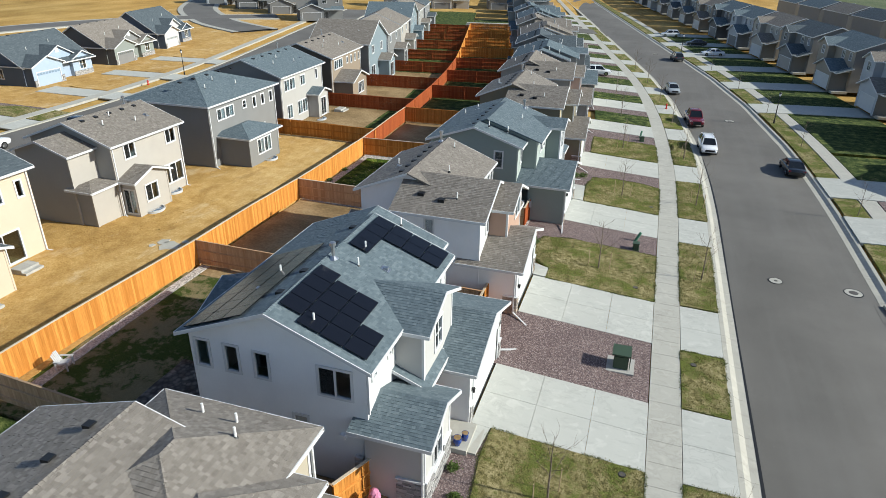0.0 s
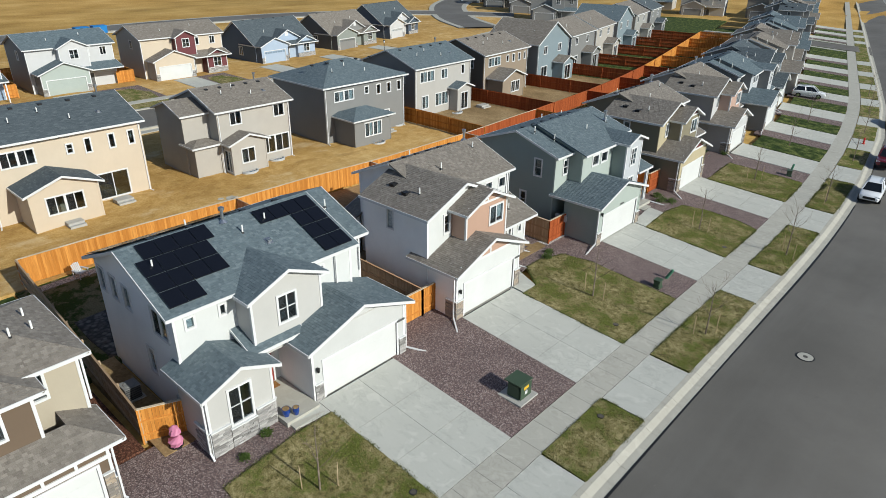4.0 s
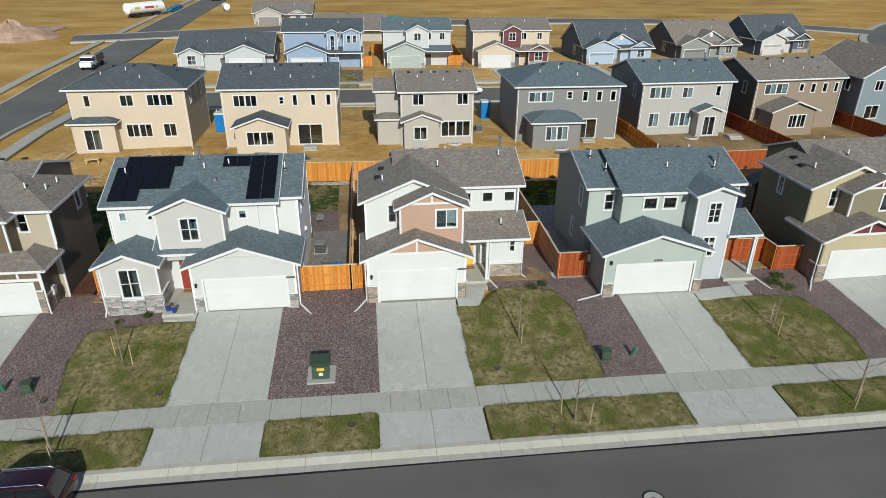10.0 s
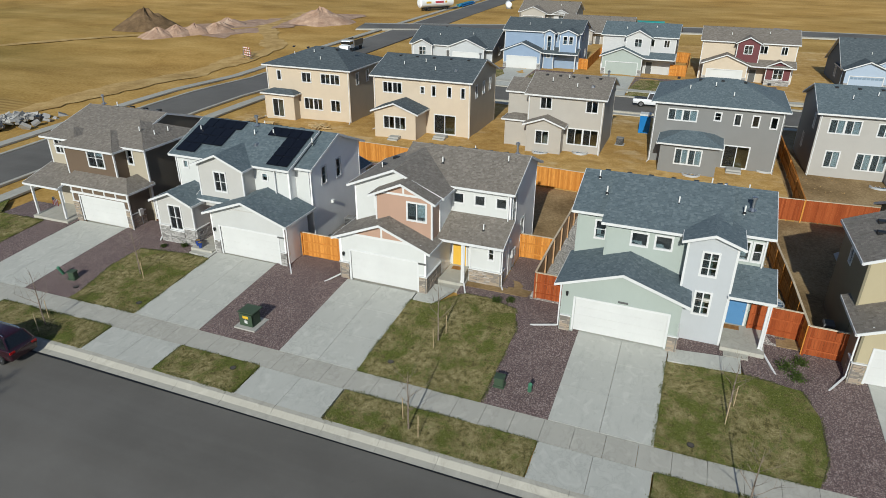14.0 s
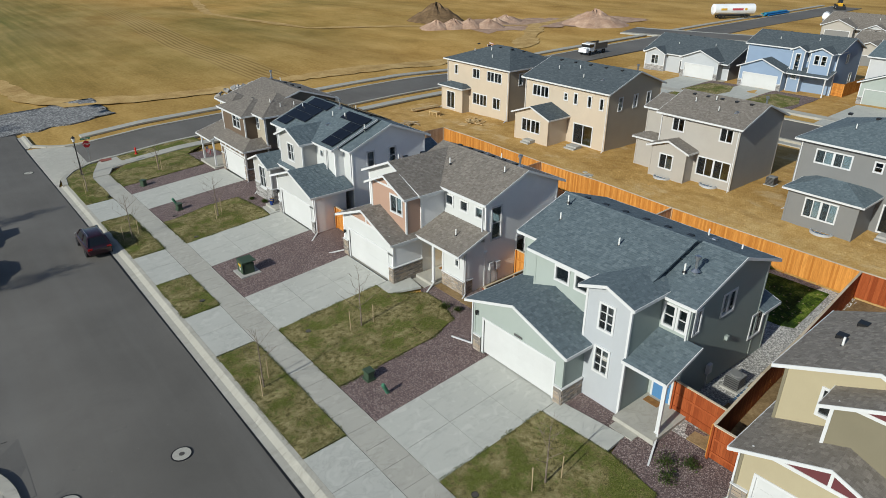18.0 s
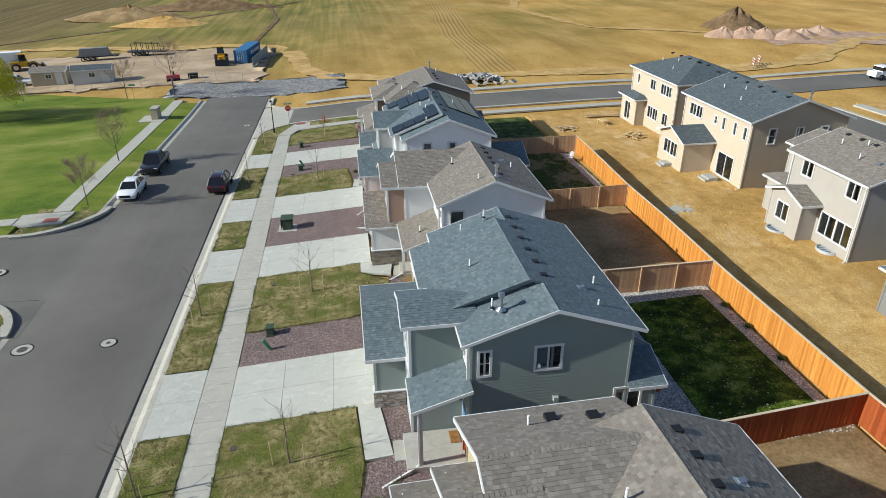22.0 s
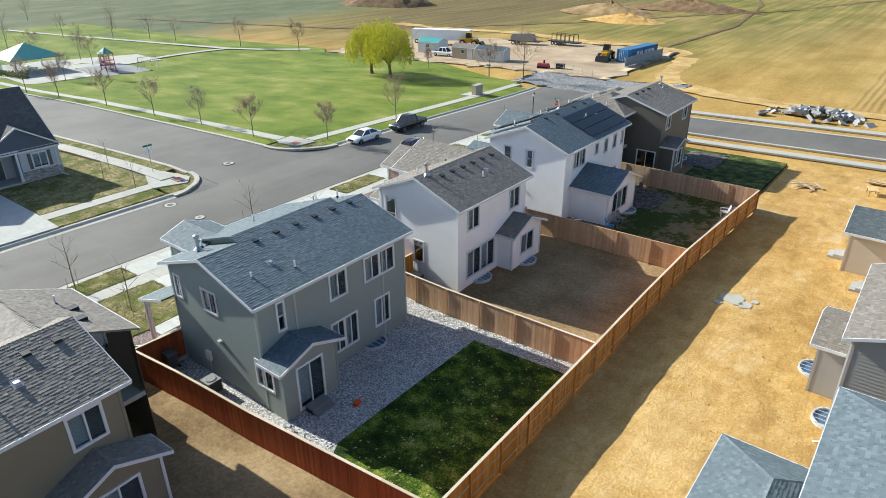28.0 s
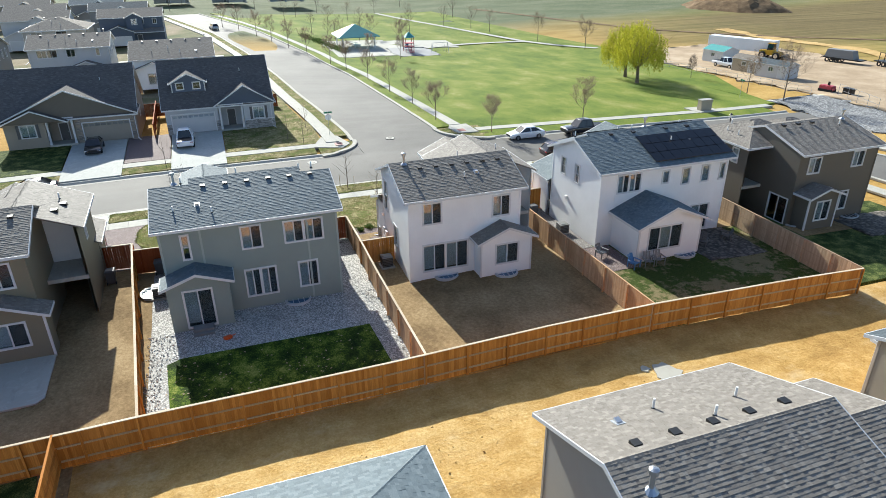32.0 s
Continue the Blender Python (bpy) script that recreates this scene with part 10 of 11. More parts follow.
def wire_fence(x0, y0, x1, y1, n, tall=1.8):
    t = thing("wire_fence", "temporary steel mesh fence panels", "fence", x0, y0, lay(y0, x0))
    o = (x0, y0, lay(y0, x0))
    for k in range(n + 1):
        f = k / n
        x, y = x0 + (x1 - x0) * f, y0 + (y1 - y0) * f
        mb = Mesh()
        z = lay(y, x)
        mb.tube([(x, y, z), (x, y, z + tall)], 0.03, 6)
        part("post", mb, M["steel"], t, org=o)
    for hz in (0.15, tall * 0.5, tall):
        mb = Mesh()
        mb.bar((x0, y0, lay(y0, x0) + hz), (x1, y1, lay(y1, x1) + hz), 0.03, 0.03)
        part("rail", mb, M["steel"], t, org=o)


wire_fence(66, -34, 24, -35.5, 16, 1.2)
wire_fence(22.0, -39.0, 12.5, -36.0, 4)
wire_fence(12.4, -50.0, 11.0, -66.0, 6)
M["screen"] = painted("fence_screen", (0.20, 0.25, 0.28))
mb = Mesh()
mb.bar((12.4, -50.0, lay(-50, 12.4) + 0.95), (11.0, -66.0, lay(-66, 11.0) + 0.95), 0.02, 1.7)
tagged(part("screen_fabric", mb, M["screen"]), "grey screen fabric on the site fence", "fence")


def mound(name, x, y, r, hh, seed, mat, label, squash=1.0, rz=0.0):
    """A heap of loose material with an uneven flank."""
    verts, faces = [], []
    nr, na = 9, 26
    for i in range(nr):
        k = i / (nr - 1)
        for j in range(na):
            a = 2 * math.pi * j / na
            rr = r * k * (1 + 0.18 * noise.noise((math.cos(a) * 1.5 + seed, math.sin(a) * 1.5, 0)))
            z = hh * max(0.0, (1 - k) ** 0.9) * (1 + 0.25 * noise.noise((rr * 0.6 + seed, a * 2, 1.0))) - 0.3 * k
            px, py = rr * math.cos(a), rr * math.sin(a) * squash
            c, s_ = math.cos(radians(rz)), math.sin(radians(rz))
            verts.append((px * c - py * s_, px * s_ + py * c, z))
    for i in range(nr - 1):
        for j in range(na):
            b = (j + 1) % na
            faces.append((i * na + j, i * na + b, (i + 1) * na + b, (i + 1) * na + j)[::-1])
    me = bpy.data.meshes.new(name)
    me.from_pydata(verts, [], faces)
    me.materials.append(M[mat])
    me.update()
    ob = new(name, me)
    ob.location = (x, y, lay(y, x))
    return tagged(ob, label, "earth mound", kind="stuff")


M["pinkgravel"] = ground_mat("pink_gravel", [(0.3, (0.30, 0.19, 0.13)), (0.55, (0.42, 0.28, 0.20)), (0.75, (0.52, 0.38, 0.28))], 0.4, 6.0, relief=0.1)
M["darksoil"] = ground_mat("topsoil", [(0.3, (0.10, 0.065, 0.035)), (0.55, (0.17, 0.11, 0.06)), (0.75, (0.24, 0.16, 0.09))], 0.4, 5.0, relief=0.15)
mound("soil_mound", -105, -79, 8, 4.4, 1, "darksoil", "tall brown topsoil mound on the field")
for i, (x, y, r, hh) in enumerate(((-94, -65, 4.5, 2.2), (-98, -63, 4.5, 2.4), (-102, -61, 4.5, 2.4), (-106, -58, 4.5, 2.2), (-101, -66, 4.5, 1.8), (-112, -62, 4, 1.6), (-118, -64, 5.0, 1.8), (-132, -44.5, 9, 4.2), (-137, -49, 7, 2.0))):
    mound("gravel_mound", x, y, r, hh * 0.85, 10 + i, "pinkgravel", "pinkish gravel heap on the field")
mound("soil_mound", 158, -140, 22, 7.5, 30, "darksoil", "brown earth mound beyond the park", 0.6, 20)
mound("soil_mound", 62, -150, 22, 4.0, 31, "soil", "long bank of dug earth beyond the yard", 0.35, -12)
mound("soil_mound", 46, -128, 16, 2.4, 32, "dirt", "low bank of pale earth beyond the yard", 0.4, -8)
mound("soil_mound", 40, -170, 26, 3.6, 33, "darksoil", "long bank of dark earth beyond the yard", 0.25, -10)
# rough grey rubble at the street's end and broken concrete by the cross street
M["riprap"] = pebbles("crushed_stone", [(0.16, 0.16, 0.16), (0.24, 0.24, 0.24), (0.32, 0.32, 0.31), (0.42, 0.41, 0.40)], 4.0, 0.12)
sheet("gravel_track", rim(-5, 24, 16), rim(-38, -26.2, 10), 0.02, M["riprap"], "grey crushed-stone track crossing the street's end", "gravel", 0.10, 0.8, 0.3, 2.5)
M["yardsoil"] = ground_mat("trodden_soil", [(0.3, (0.30, 0.22, 0.14)), (0.55, (0.40, 0.30, 0.20)), (0.75, (0.48, 0.38, 0.27))], 0.2, 4.0, relief=0.05)
sheet("builders_yard", rim(10, 84, 30), rim(-74, -36.5, 16), 0.05, M["yardsoil"], "pale trodden ground of the builders' yard", "dirt", 0.06, 0.3, 0.3, 3.0)


def rubble(x, y, n, spread, size, seed, label, mat="riprapstone", up=0.5):
    rng = random.Random(seed)
    mb = Mesh()
    for k in range(n):
        px, py = rng.gauss(0, spread), rng.gauss(0, spread * 0.6)
        s = size * rng.uniform(0.4, 1.3)
        R = Euler((rng.uniform(-0.7, 0.7), rng.uniform(-0.7, 0.7), rng.uniform(0, 3))).to_matrix()
        c = []
        for a, b, d in ((-1, -1, -1), (1, -1, -1), (1, 1, -1), (-1, 1, -1), (-1, -1, 1), (1, -1, 1), (1, 1, 1), (-1, 1, 1)):
            v = R @ Vector((a * s * rng.uniform(0.7, 1.1), b * s * rng.uniform(0.6, 1), d * s * 0.3))
            c.append((px + v.x, py + v.y, max(0, up * (1 - math.hypot(px, py) / (2 * spread))) + v.z))
        mb.hexa(c)
    ob = part("rubble", mb, M[mat], kind="stuff")
    ob.location = (x, y, lay(y, x))
    tagged(ob, label, "rubble")


M["riprapstone"] = stonework("broken_concrete", [(0.22, 0.22, 0.21), (0.32, 0.31, 0.30), (0.42, 0.41, 0.39), (0.50, 0.49, 0.47)])
rubble(-26.5, -25.5, 110, 2.6, 0.55, 5, "heap of broken concrete beside the cross street", up=0.9)


# work truck and tank trailer beyond the cross street
t = thing("work_truck", "white stake-bed work truck on the cross street", "truck", -93.6, -13.6, lay(-14, -93.6) + 0.0, 3)
for nm, lo, hi, mt in (("cab", (1.0, -1.0, 0.7), (2.6, 1.0, 2.2), "trailerwhite"), ("hood", (2.6, -0.95, 0.6), (3.6, 0.95, 1.4), "trailerwhite"), ("cab_glass", (1.3, -1.02, 1.5), (2.64, 1.02, 2.05), "carglass"), ("bed", (-3.2, -1.15, 0.9), (0.9, 1.15, 1.1), "slate"), ("stake_side", (-3.2, -1.15, 1.1), (0.9, -1.08, 2.2), "browndark"), ("stake_side", (-3.2, 1.08, 1.1), (0.9, 1.15, 2.2), "browndark"), ("headboard", (0.85, -1.15, 1.1), (0.95, 1.15, 2.4), "browndark")):
    mb = Mesh()
    mb.box(lo, hi)
    part(nm, mb, M[mt], t)
for wx in (-2.2, 2.5):
    for sy in (-1, 1):
        o = new("wheel", CARS["tyre"])
        o.parent = t
        o.matrix_basis = Matrix.LocRotScale((wx, sy * 0.95, 0.48), None, (0.48, 1.4, 0.48))
t = thing("tank_trailer", "white cylindrical tank trailer on the site", "trailer", -172.3, -27.0, lay(-27, -172), 147)
mb = Mesh()
mb.tube([(-6.3, 0, 2.4), (-6.0, 0, 2.4), (6.0, 0, 2.4), (6.3, 0, 2.4)], [0.9, 1.45, 1.45, 0.9], 18)
part("tank", mb, M["trailerwhite"], t, smooth=False)
for a, b, mt in ((-4.4, -2.6, "yellowpaint"), (-1.0, 2.2, "pinkred"), (2.7, 3.4, "yellowpaint")):
    mb = Mesh()
    mb.box((a, -1.462, 2.2), (b, 1.462, 2.75))
    part("emblem", mb, M[mt], t, "plain coloured emblem")
for k in (-4.2, -3.2, 3.6):
    for sy in (-1, 1):
        o = new("wheel", CARS["tyre"])
        o.parent = t
        o.matrix_basis = Matrix.LocRotScale((k, sy * 0.95, 0.5), None, (0.5, 1.4, 0.5))
mb = Mesh()
mb.box((-5, -0.6, 0.55), (5, 0.6, 0.9))
part("chassis", mb, M["black"], t)

t = thing("pipe_bundle", "strapped bundle of blue and green plastic pipes", "pipes", -192.0, -23.6, lay(-24, -192), 2)
for k in range(9):
    mb = Mesh()
    mb.tube([(-7.0 + (k % 3) * 0.5, -0.9 + 0.45 * (k % 5), 0.25 + 0.4 * (k // 5)), (7.0 + (k % 3) * 0.5, -0.9 + 0.45 * (k % 5), 0.25 + 0.4 * (k // 5))], 0.2, 8)
    part("pipe", mb, M["teal" if k % 2 else "portablue"], t)
t = thing("water_tank", "small white cylindrical water tank on a skid", "tank", -186.2, -7.2, lay(-7, -186) + 0.05, 20)
mb = Mesh()
mb.tube([(-2.0, 0, 1.2), (-1.8, 0, 1.2), (1.8, 0, 1.2), (2.0, 0, 1.2)], [0.6, 0.95, 0.95, 0.6], 14)
part("tank", mb, M["trailerwhite"], t)
mb = Mesh()
mb.box((-1.9, -0.7, 0.0), (1.9, 0.7, 0.3))
part("skid", mb, M["slate"], t)

# ---- park fittings ----
patch("plaza", [(106.0, -6.0), (119.0, -7.0), (122.0, 6.0), (121.0, 15.0), (108.0, 14.0)], 0.11, M["concrete"], "pale concrete plaza round the playground", "pavement", 0.2, 3.0)
t = thing("picnic_shelter", "open picnic shelter with a teal pyramid roof", "shelter", 113, 19.5, lay(19.5, 113))
mb = Mesh()
ap = (0, 0, 5.6)
cs = [(-5.2, -5.2, 3.0), (5.2, -5.2, 3.0), (5.2, 5.2, 3.0), (-5.2, 5.2, 3.0)]
for k in range(4):
    mb.face([cs[k], cs[(k + 1) % 4], ap])
mb.face([(p[0], p[1], 2.85) for p in cs][::-1])
for k in range(4):
    a, b = cs[k], cs[(k + 1) % 4]
    mb.face([(a[0], a[1], 2.85), (b[0], b[1], 2.85), b, a])
part("roof", mb, M["teal"], t)
for sx in (-4, 4):
    for sy in (-4, 4):
        mb = Mesh()
        mb.box((sx - 0.15, sy - 0.15, 0), (sx + 0.15, sy + 0.15, 2.9))
        part("post", mb, M["palegrey"], t)
for k in (-2, 2):
    q = box_thing("picnic_table", "concrete picnic table under the shelter", "table", 113 + k, 19.5, lay(19, 113) + 0.1, (0.8, 1.9, 0.1), "palegrey", 0, 0.02, [("bench", (-0.95, -0.95, -0.3), (-0.65, 0.95, -0.25), "palegrey"), ("bench", (0.65, -0.95, -0.3), (0.95, 0.95, -0.25), "palegrey"), ("leg", (-0.15, -0.6, -0.7), (0.15, -0.4, 0), "palegrey"), ("leg", (-0.15, 0.4, -0.7), (0.15, 0.6, 0), "palegrey")])
    q.location.z += 0.68
sheet("plaza", rim(96, 124, 10), rim(10, 27, 8), 0.10, M["concrete"], "pale concrete plaza round the shelter", "pavement", 0, 1, 0.2, 1.2)
sheet("play_surface", rim(94, 108, 8), rim(3, 13, 8), 0.14, M["slate"], "dark rubber play surface", "pavement", 0, 1, 0.2, 1.0)
t = thing("play_structure", "red climbing tower with a blue slide", "playground", 101, 9, lay(9, 101) + 0.14)
for sx in (-1.0, 1.0):
    for sy in (-1.0, 1.0):
        mb = Mesh()
        mb.tube([(sx, sy, 0), (sx, sy, 3.4)], 0.08, 8)
        part("post", mb, M["pinkred"], t)
for z0 in (1.2, 2.0):
    mb = Mesh()
    mb.box((-1.1, -1.1, z0), (1.1, 1.1, z0 + 0.1))
    part("platform", mb, M["pinkred"], t)
mb = Mesh()
mb.tube([(0, 0, 3.4), (0, 0, 4.6)], [1.6, 0.05], 8)
part("roof", mb, M["teal"], t)
mb = Mesh()
mb.bar((1.1, 0, 1.9), (4.2, -0.5, 0.3), 0.7, 0.12)
part("slide", mb, M["portablue"], t)
mb = Mesh()
for k in range(6):
    mb.bar((-1.1 - 0.35 * k, -0.6, 1.2 - 0.2 * k), (-1.1 - 0.35 * k, 0.6, 1.2 - 0.2 * k), 0.3, 0.08)
part("stairs", mb, M["pinkred"], t, kind="stuff")
t = thing("swing_set", "steel swing frame on the play surface", "playground", 97.5, 2.2, lay(2, 97))
for sy in (-2, 2):
    for sx in (-0.9, 0.9):
        mb = Mesh()
        mb.tube([(sx, sy, 0), (0, sy, 2.5)], 0.05, 6)
        part("leg", mb, M["steel"], t)
mb = Mesh()
mb.tube([(0, -2, 2.5), (0, 2, 2.5)], 0.05, 6)
part("crossbar", mb, M["steel"], t)
for sy in (-1, 1):
    mb = Mesh()
    mb.box((-0.12, sy - 0.25, 0.5), (0.12, sy + 0.25, 0.54))
    for k in (-0.22, 0.22):
        mb.bar((0, sy + k, 0.54), (0, sy + k, 2.5), 0.02, 0.02)
    part("swing", mb, M["black"], t)
# curving park path
mb = Mesh()
pp = [(198, -7), (175, -11.5), (153, -17), (130, -22), (110, -26.5), (100, -31), (91, -37.5)]
pq = [(106, 3), (110, -8), (111, -18), (110, -26)]
for (xa, ya), (xb, yb) in list(zip(pp, pp[1:])) + list(zip(pq, pq[1:])):
    n_ = Vector((yb - ya, xa - xb, 0)).normalized() * 0.9
    q = [(xa - n_.x, ya - n_.y), (xb - n_.x, yb - n_.y), (xb + n_.x, yb + n_.y), (xa + n_.x, ya + n_.y)]
    mb.face([(x, y, lay(y, x) + 0.20) for x, y in q][::-1])
tagged(part("pavement", mb, M["concrete"], kind="structure"), "pale concrete path across the park", "pavement")

# driveways and gardens across the street
for s, a in ((55.0, 5.5), (65.2, 5.6), (98.0, 5.4), (114.0, 5.4), (129.5, 5.4), (145.5, 5.4), (161.5, 5.4), (177.5, 5.4)):
    patch("driveway", [(17.75, s), (33.2, s), (33.2, s + a), (17.75, s + a)], 0.14, M["newconcrete"], "concrete driveway across the street", "driveway", 0.25, 3)
for s, a, mt in ((43.7, 11.2, "grass"), (60.6, 4.5, "gravel"), (71.0, 8, "green"), (80, 17.8, "green"), (103.6, 10.2, "green"), (119.6, 9.8, "green"), (135, 10.3, "green"), (151, 10.3, "green"), (167, 10.3, "green")):
    sheet("lawn" if mt != "gravel" else "gravel_bed", rim(21.7, 33.0, 6), rim(s, s + a, 6), 0.10, M[mt], "front garden across the street", "lawn", 0.03, 1.0)


# ---- grass blades standing out of the near lawns ----
M["blade"] = leafy("grass_blades", [(0.12, 0.12, 0.035), (0.19, 0.17, 0.06), (0.27, 0.23, 0.095)])
M["greenblade"] = leafy("green_blades", [(0.022, 0.052, 0.007), (0.048, 0.085, 0.013), (0.13, 0.16, 0.04)])


def inside(d, s, pts):
    k = False
    for (d0, s0), (d1, s1) in zip(pts, pts[1:] + pts[:1]):
        if (s0 > s) != (s1 > s) and d < (d1 - d0) * (s - s0) / (s1 - s0) + d0:
            k = not k
    return k


def tufts(name, areas, per, mat, label, seed):
    """Short blades in clumps over (d, s) outlines."""
    rng = random.Random(seed)
    v, f = [], []
    for pts in areas:
        d0, d1, s0, s1 = min(p[0] for p in pts), max(p[0] for p in pts), min(p[1] for p in pts), max(p[1] for p in pts)
        for k in range(int((d1 - d0) * (s1 - s0) * per)):
            d, s = rng.uniform(d0, d1), rng.uniform(s0, s1)
            if not inside(d, s, pts) or noise.noise((d * 0.9, s * 0.9, 2.0)) < rng.uniform(-0.5, 0.1):
                continue
            x, y = st(s, d)
            z = lay(s, d) + 0.05
            a = rng.uniform(0, 6.28)
            w, hh = rng.uniform(0.012, 0.035), rng.uniform(0.02, 0.055)
            c, e = math.cos(a) * w, math.sin(a) * w
            i = len(v)
            lx, ly = rng.gauss(0, 0.04), rng.gauss(0, 0.04)
            v += [(x - c, y - e, z), (x + c, y + e, z), (x + lx + c * 0.3, y + ly + e * 0.3, z + hh), (x + lx - c * 0.3, y + ly - e * 0.3, z + hh)]
            f.append((i, i + 1, i + 2, i + 3))
    me = bpy.data.meshes.new(name)
    me.from_pydata(v, [], f)
    me.materials.append(M[mat])
    tagged(new(name, me), label, "grass", kind="stuff")


tufts("grass", [p for n_, m_, p in FR if n_ == "lawn"] + [[(3.95, a + 5.45), (6.1, a + 5.45), (6.1, b - 0.3), (3.95, b - 0.3)] for a, b in zip(LOTS[:5], LOTS[1:6])] + [[(3.95, 0.7), (6.1, 0.7), (6.1, 8.2), (3.95, 8.2)]], 190, "blade", "dry tufted grass of the front lawns", 21)
tufts("grass", [[(-21.4, 48.4), (-27.0, 48.2), (-27.2, 59.9), (-21.6, 60.2)]], 60, "greenblade", "green tufted grass of the back lawns", 22)


def fringe(areas, seed):
    """Taller green blades along the rims of the front lawns."""
    rng = random.Random(seed)
    v, f = [], []
    for pts in areas:
        for (d0, s0), (d1, s1) in zip(pts, pts[1:] + pts[:1]):
            L = math.hypot(d1 - d0, s1 - s0)
            if L < 0.01:
                continue
            nd, ns = (s0 - s1) / L, (d1 - d0) / L
            for k in range(int(L * 230)):
                t = rng.random()
                if noise.noise((d0 + (d1 - d0) * t * 0.9, (s0 + (s1 - s0) * t) * 0.9, 5.0)) < rng.uniform(-0.35, 0.25):
                    continue
                o = rng.gauss(0, 0.07)
                d, s = d0 + (d1 - d0) * t + nd * o, s0 + (s1 - s0) * t + ns * o
                x, y = st(s, d)
                z, a = lay(s, d) + 0.03, rng.uniform(0, 6.28)
                w, hh = rng.uniform(0.008, 0.022), rng.uniform(0.03, 0.075)
                c, e = math.cos(a) * w, math.sin(a) * w
                i = len(v)
                lx, ly = rng.gauss(0, 0.04), rng.gauss(0, 0.04)
                v += [(x - c, y - e, z), (x + c, y + e, z), (x + lx + c * 0.3, y + ly + e * 0.3, z + hh), (x + lx - c * 0.3, y + ly - e * 0.3, z + hh)]
                f.append((i, i + 1, i + 2, i + 3))
    me = bpy.data.meshes.new("lawn_edge")
    me.from_pydata(v, [], f)
    me.materials.append(M["rimblade"])
    tagged(new("lawn_edge", me), "darker green grass along the lawn edges", "grass", kind="stuff")


M["rimblade"] = leafy("rim_blades", [(0.06, 0.09, 0.018), (0.11, 0.13, 0.035), (0.20, 0.19, 0.07)])
fringe([p for n_, m_, p in FR if n_ == "lawn"] + [[(3.86, a + 5.33), (6.17, a + 5.33), (6.17, b - 0.18), (3.86, b - 0.18)] for a, b in zip(LOTS[:5], LOTS[1:6])], 27)

# fallen leaves on the shaded lawn, and worn ruts across the field
rng = random.Random(33)
mb = Mesh()
for k in range(190):
    d, s = rng.uniform(-27.0, -21.6), rng.uniform(48.3, 60.0)
    r = rng.uniform(0.02, 0.08)
    a = rng.uniform(0, 6)
    mb.face([(d + r * math.cos(a + q) * f, s + r * math.sin(a + q) * f, lay(s, d) + 0.125 + 0.01 * f) for q, f in ((0, 1.4), (1.2, 0.6), (2.6, 1.0), (4.4, 0.7))])
tagged(part("fallen_leaves", mb, M["oldcedar"], kind="stuff"), "pale fallen leaves on the shaded lawn", "leaves")


def rut(name, pts, wide, mat, label, off=0.10):
    """A worn band over open land through (x, y) points, with ragged edges."""
    mb = Mesh()
    dense = []
    for (xa, ya), (xb, yb) in zip(pts, pts[1:]):
        n = max(2, int(math.hypot(xb - xa, yb - ya) / 1.5))
        dense += [(xa + (xb - xa) * k / n, ya + (yb - ya) * k / n) for k in range(n)]
    dense.append(pts[-1])
    rows = []
    for i, (x, y) in enumerate(dense):
        x1, y1 = dense[min(i + 1, len(dense) - 1)]
        x0, y0 = dense[max(i - 1, 0)]
        n = Vector((y1 - y0, x0 - x1, 0)).normalized()
        w = wide / 2 * (1 + 0.7 * noise.noise((x * 0.12, y * 0.12, wide)) + 0.35 * noise.noise((x * 0.5, y * 0.5, wide)))
        z = lay(y, x) + off + (0.25 * noise.noise((x * 0.02, y * 0.02, 0.0)) if y < -40 or abs(x) > 60 else 0)
        rows.append(((x - n.x * w, y - n.y * w, z), (x + n.x * w, y + n.y * w, z)))
    for (a, b), (c, d) in zip(rows, rows[1:]):
        mb.face([a, c, d, b][::-1])
    ob = part(name, mb, M[mat], weld=True)
    return tagged(ob, label, "dirt", kind="structure")


M["field_ruts"] = ground_mat("field_ruts", [(0.3, (0.20, 0.12, 0.05)), (0.5, (0.36, 0.235, 0.09)), (0.72, (0.48, 0.345, 0.16))], 0.9, 3.0, stretch=(1.0, 0.05, 1), relief=0.1, finek=0.2)
M["haul"] = ground_mat("haul_road", [(0.3, (0.34, 0.21, 0.075)), (0.5, (0.46, 0.30, 0.115)), (0.72, (0.56, 0.39, 0.17))], 0.3, 3.0, relief=0.06)
rut("field_track", [(3, -50), (0.5, -43), (-3, -37), (-10, -32.5), (-20, -30.3), (-60, -28.5), (-90, -30), (-118, -52), (-150, -60)], 5.0, "haul", "pale haul road along the field's edge", -0.04)
rut("field_track", [(3, -50), (4.5, -60), (6.2, -68), (9.5, -74.5), (15, -78), (24, -79), (36, -78.5), (60, -88), (110, -92)], 5.0, "haul", "pale haul road curving round the yard", -0.04)
rut("field_track", [(-118, -52), (-70, -90), (-62, -140), (-90, -240)], 3.0, "haul", "faint haul road over the field", -0.04)
rut("field_track", [(16, -80), (14, -130), (24, -200), (60, -320)], 1.2, "darksoil", "dark field boundary ditch", -0.04)
rut("field_track", [(200, -48), (120, -70), (60, -118), (20, -170), (-60, -330)], 2.0, "darksoil", "dark field boundary ditch", -0.04)


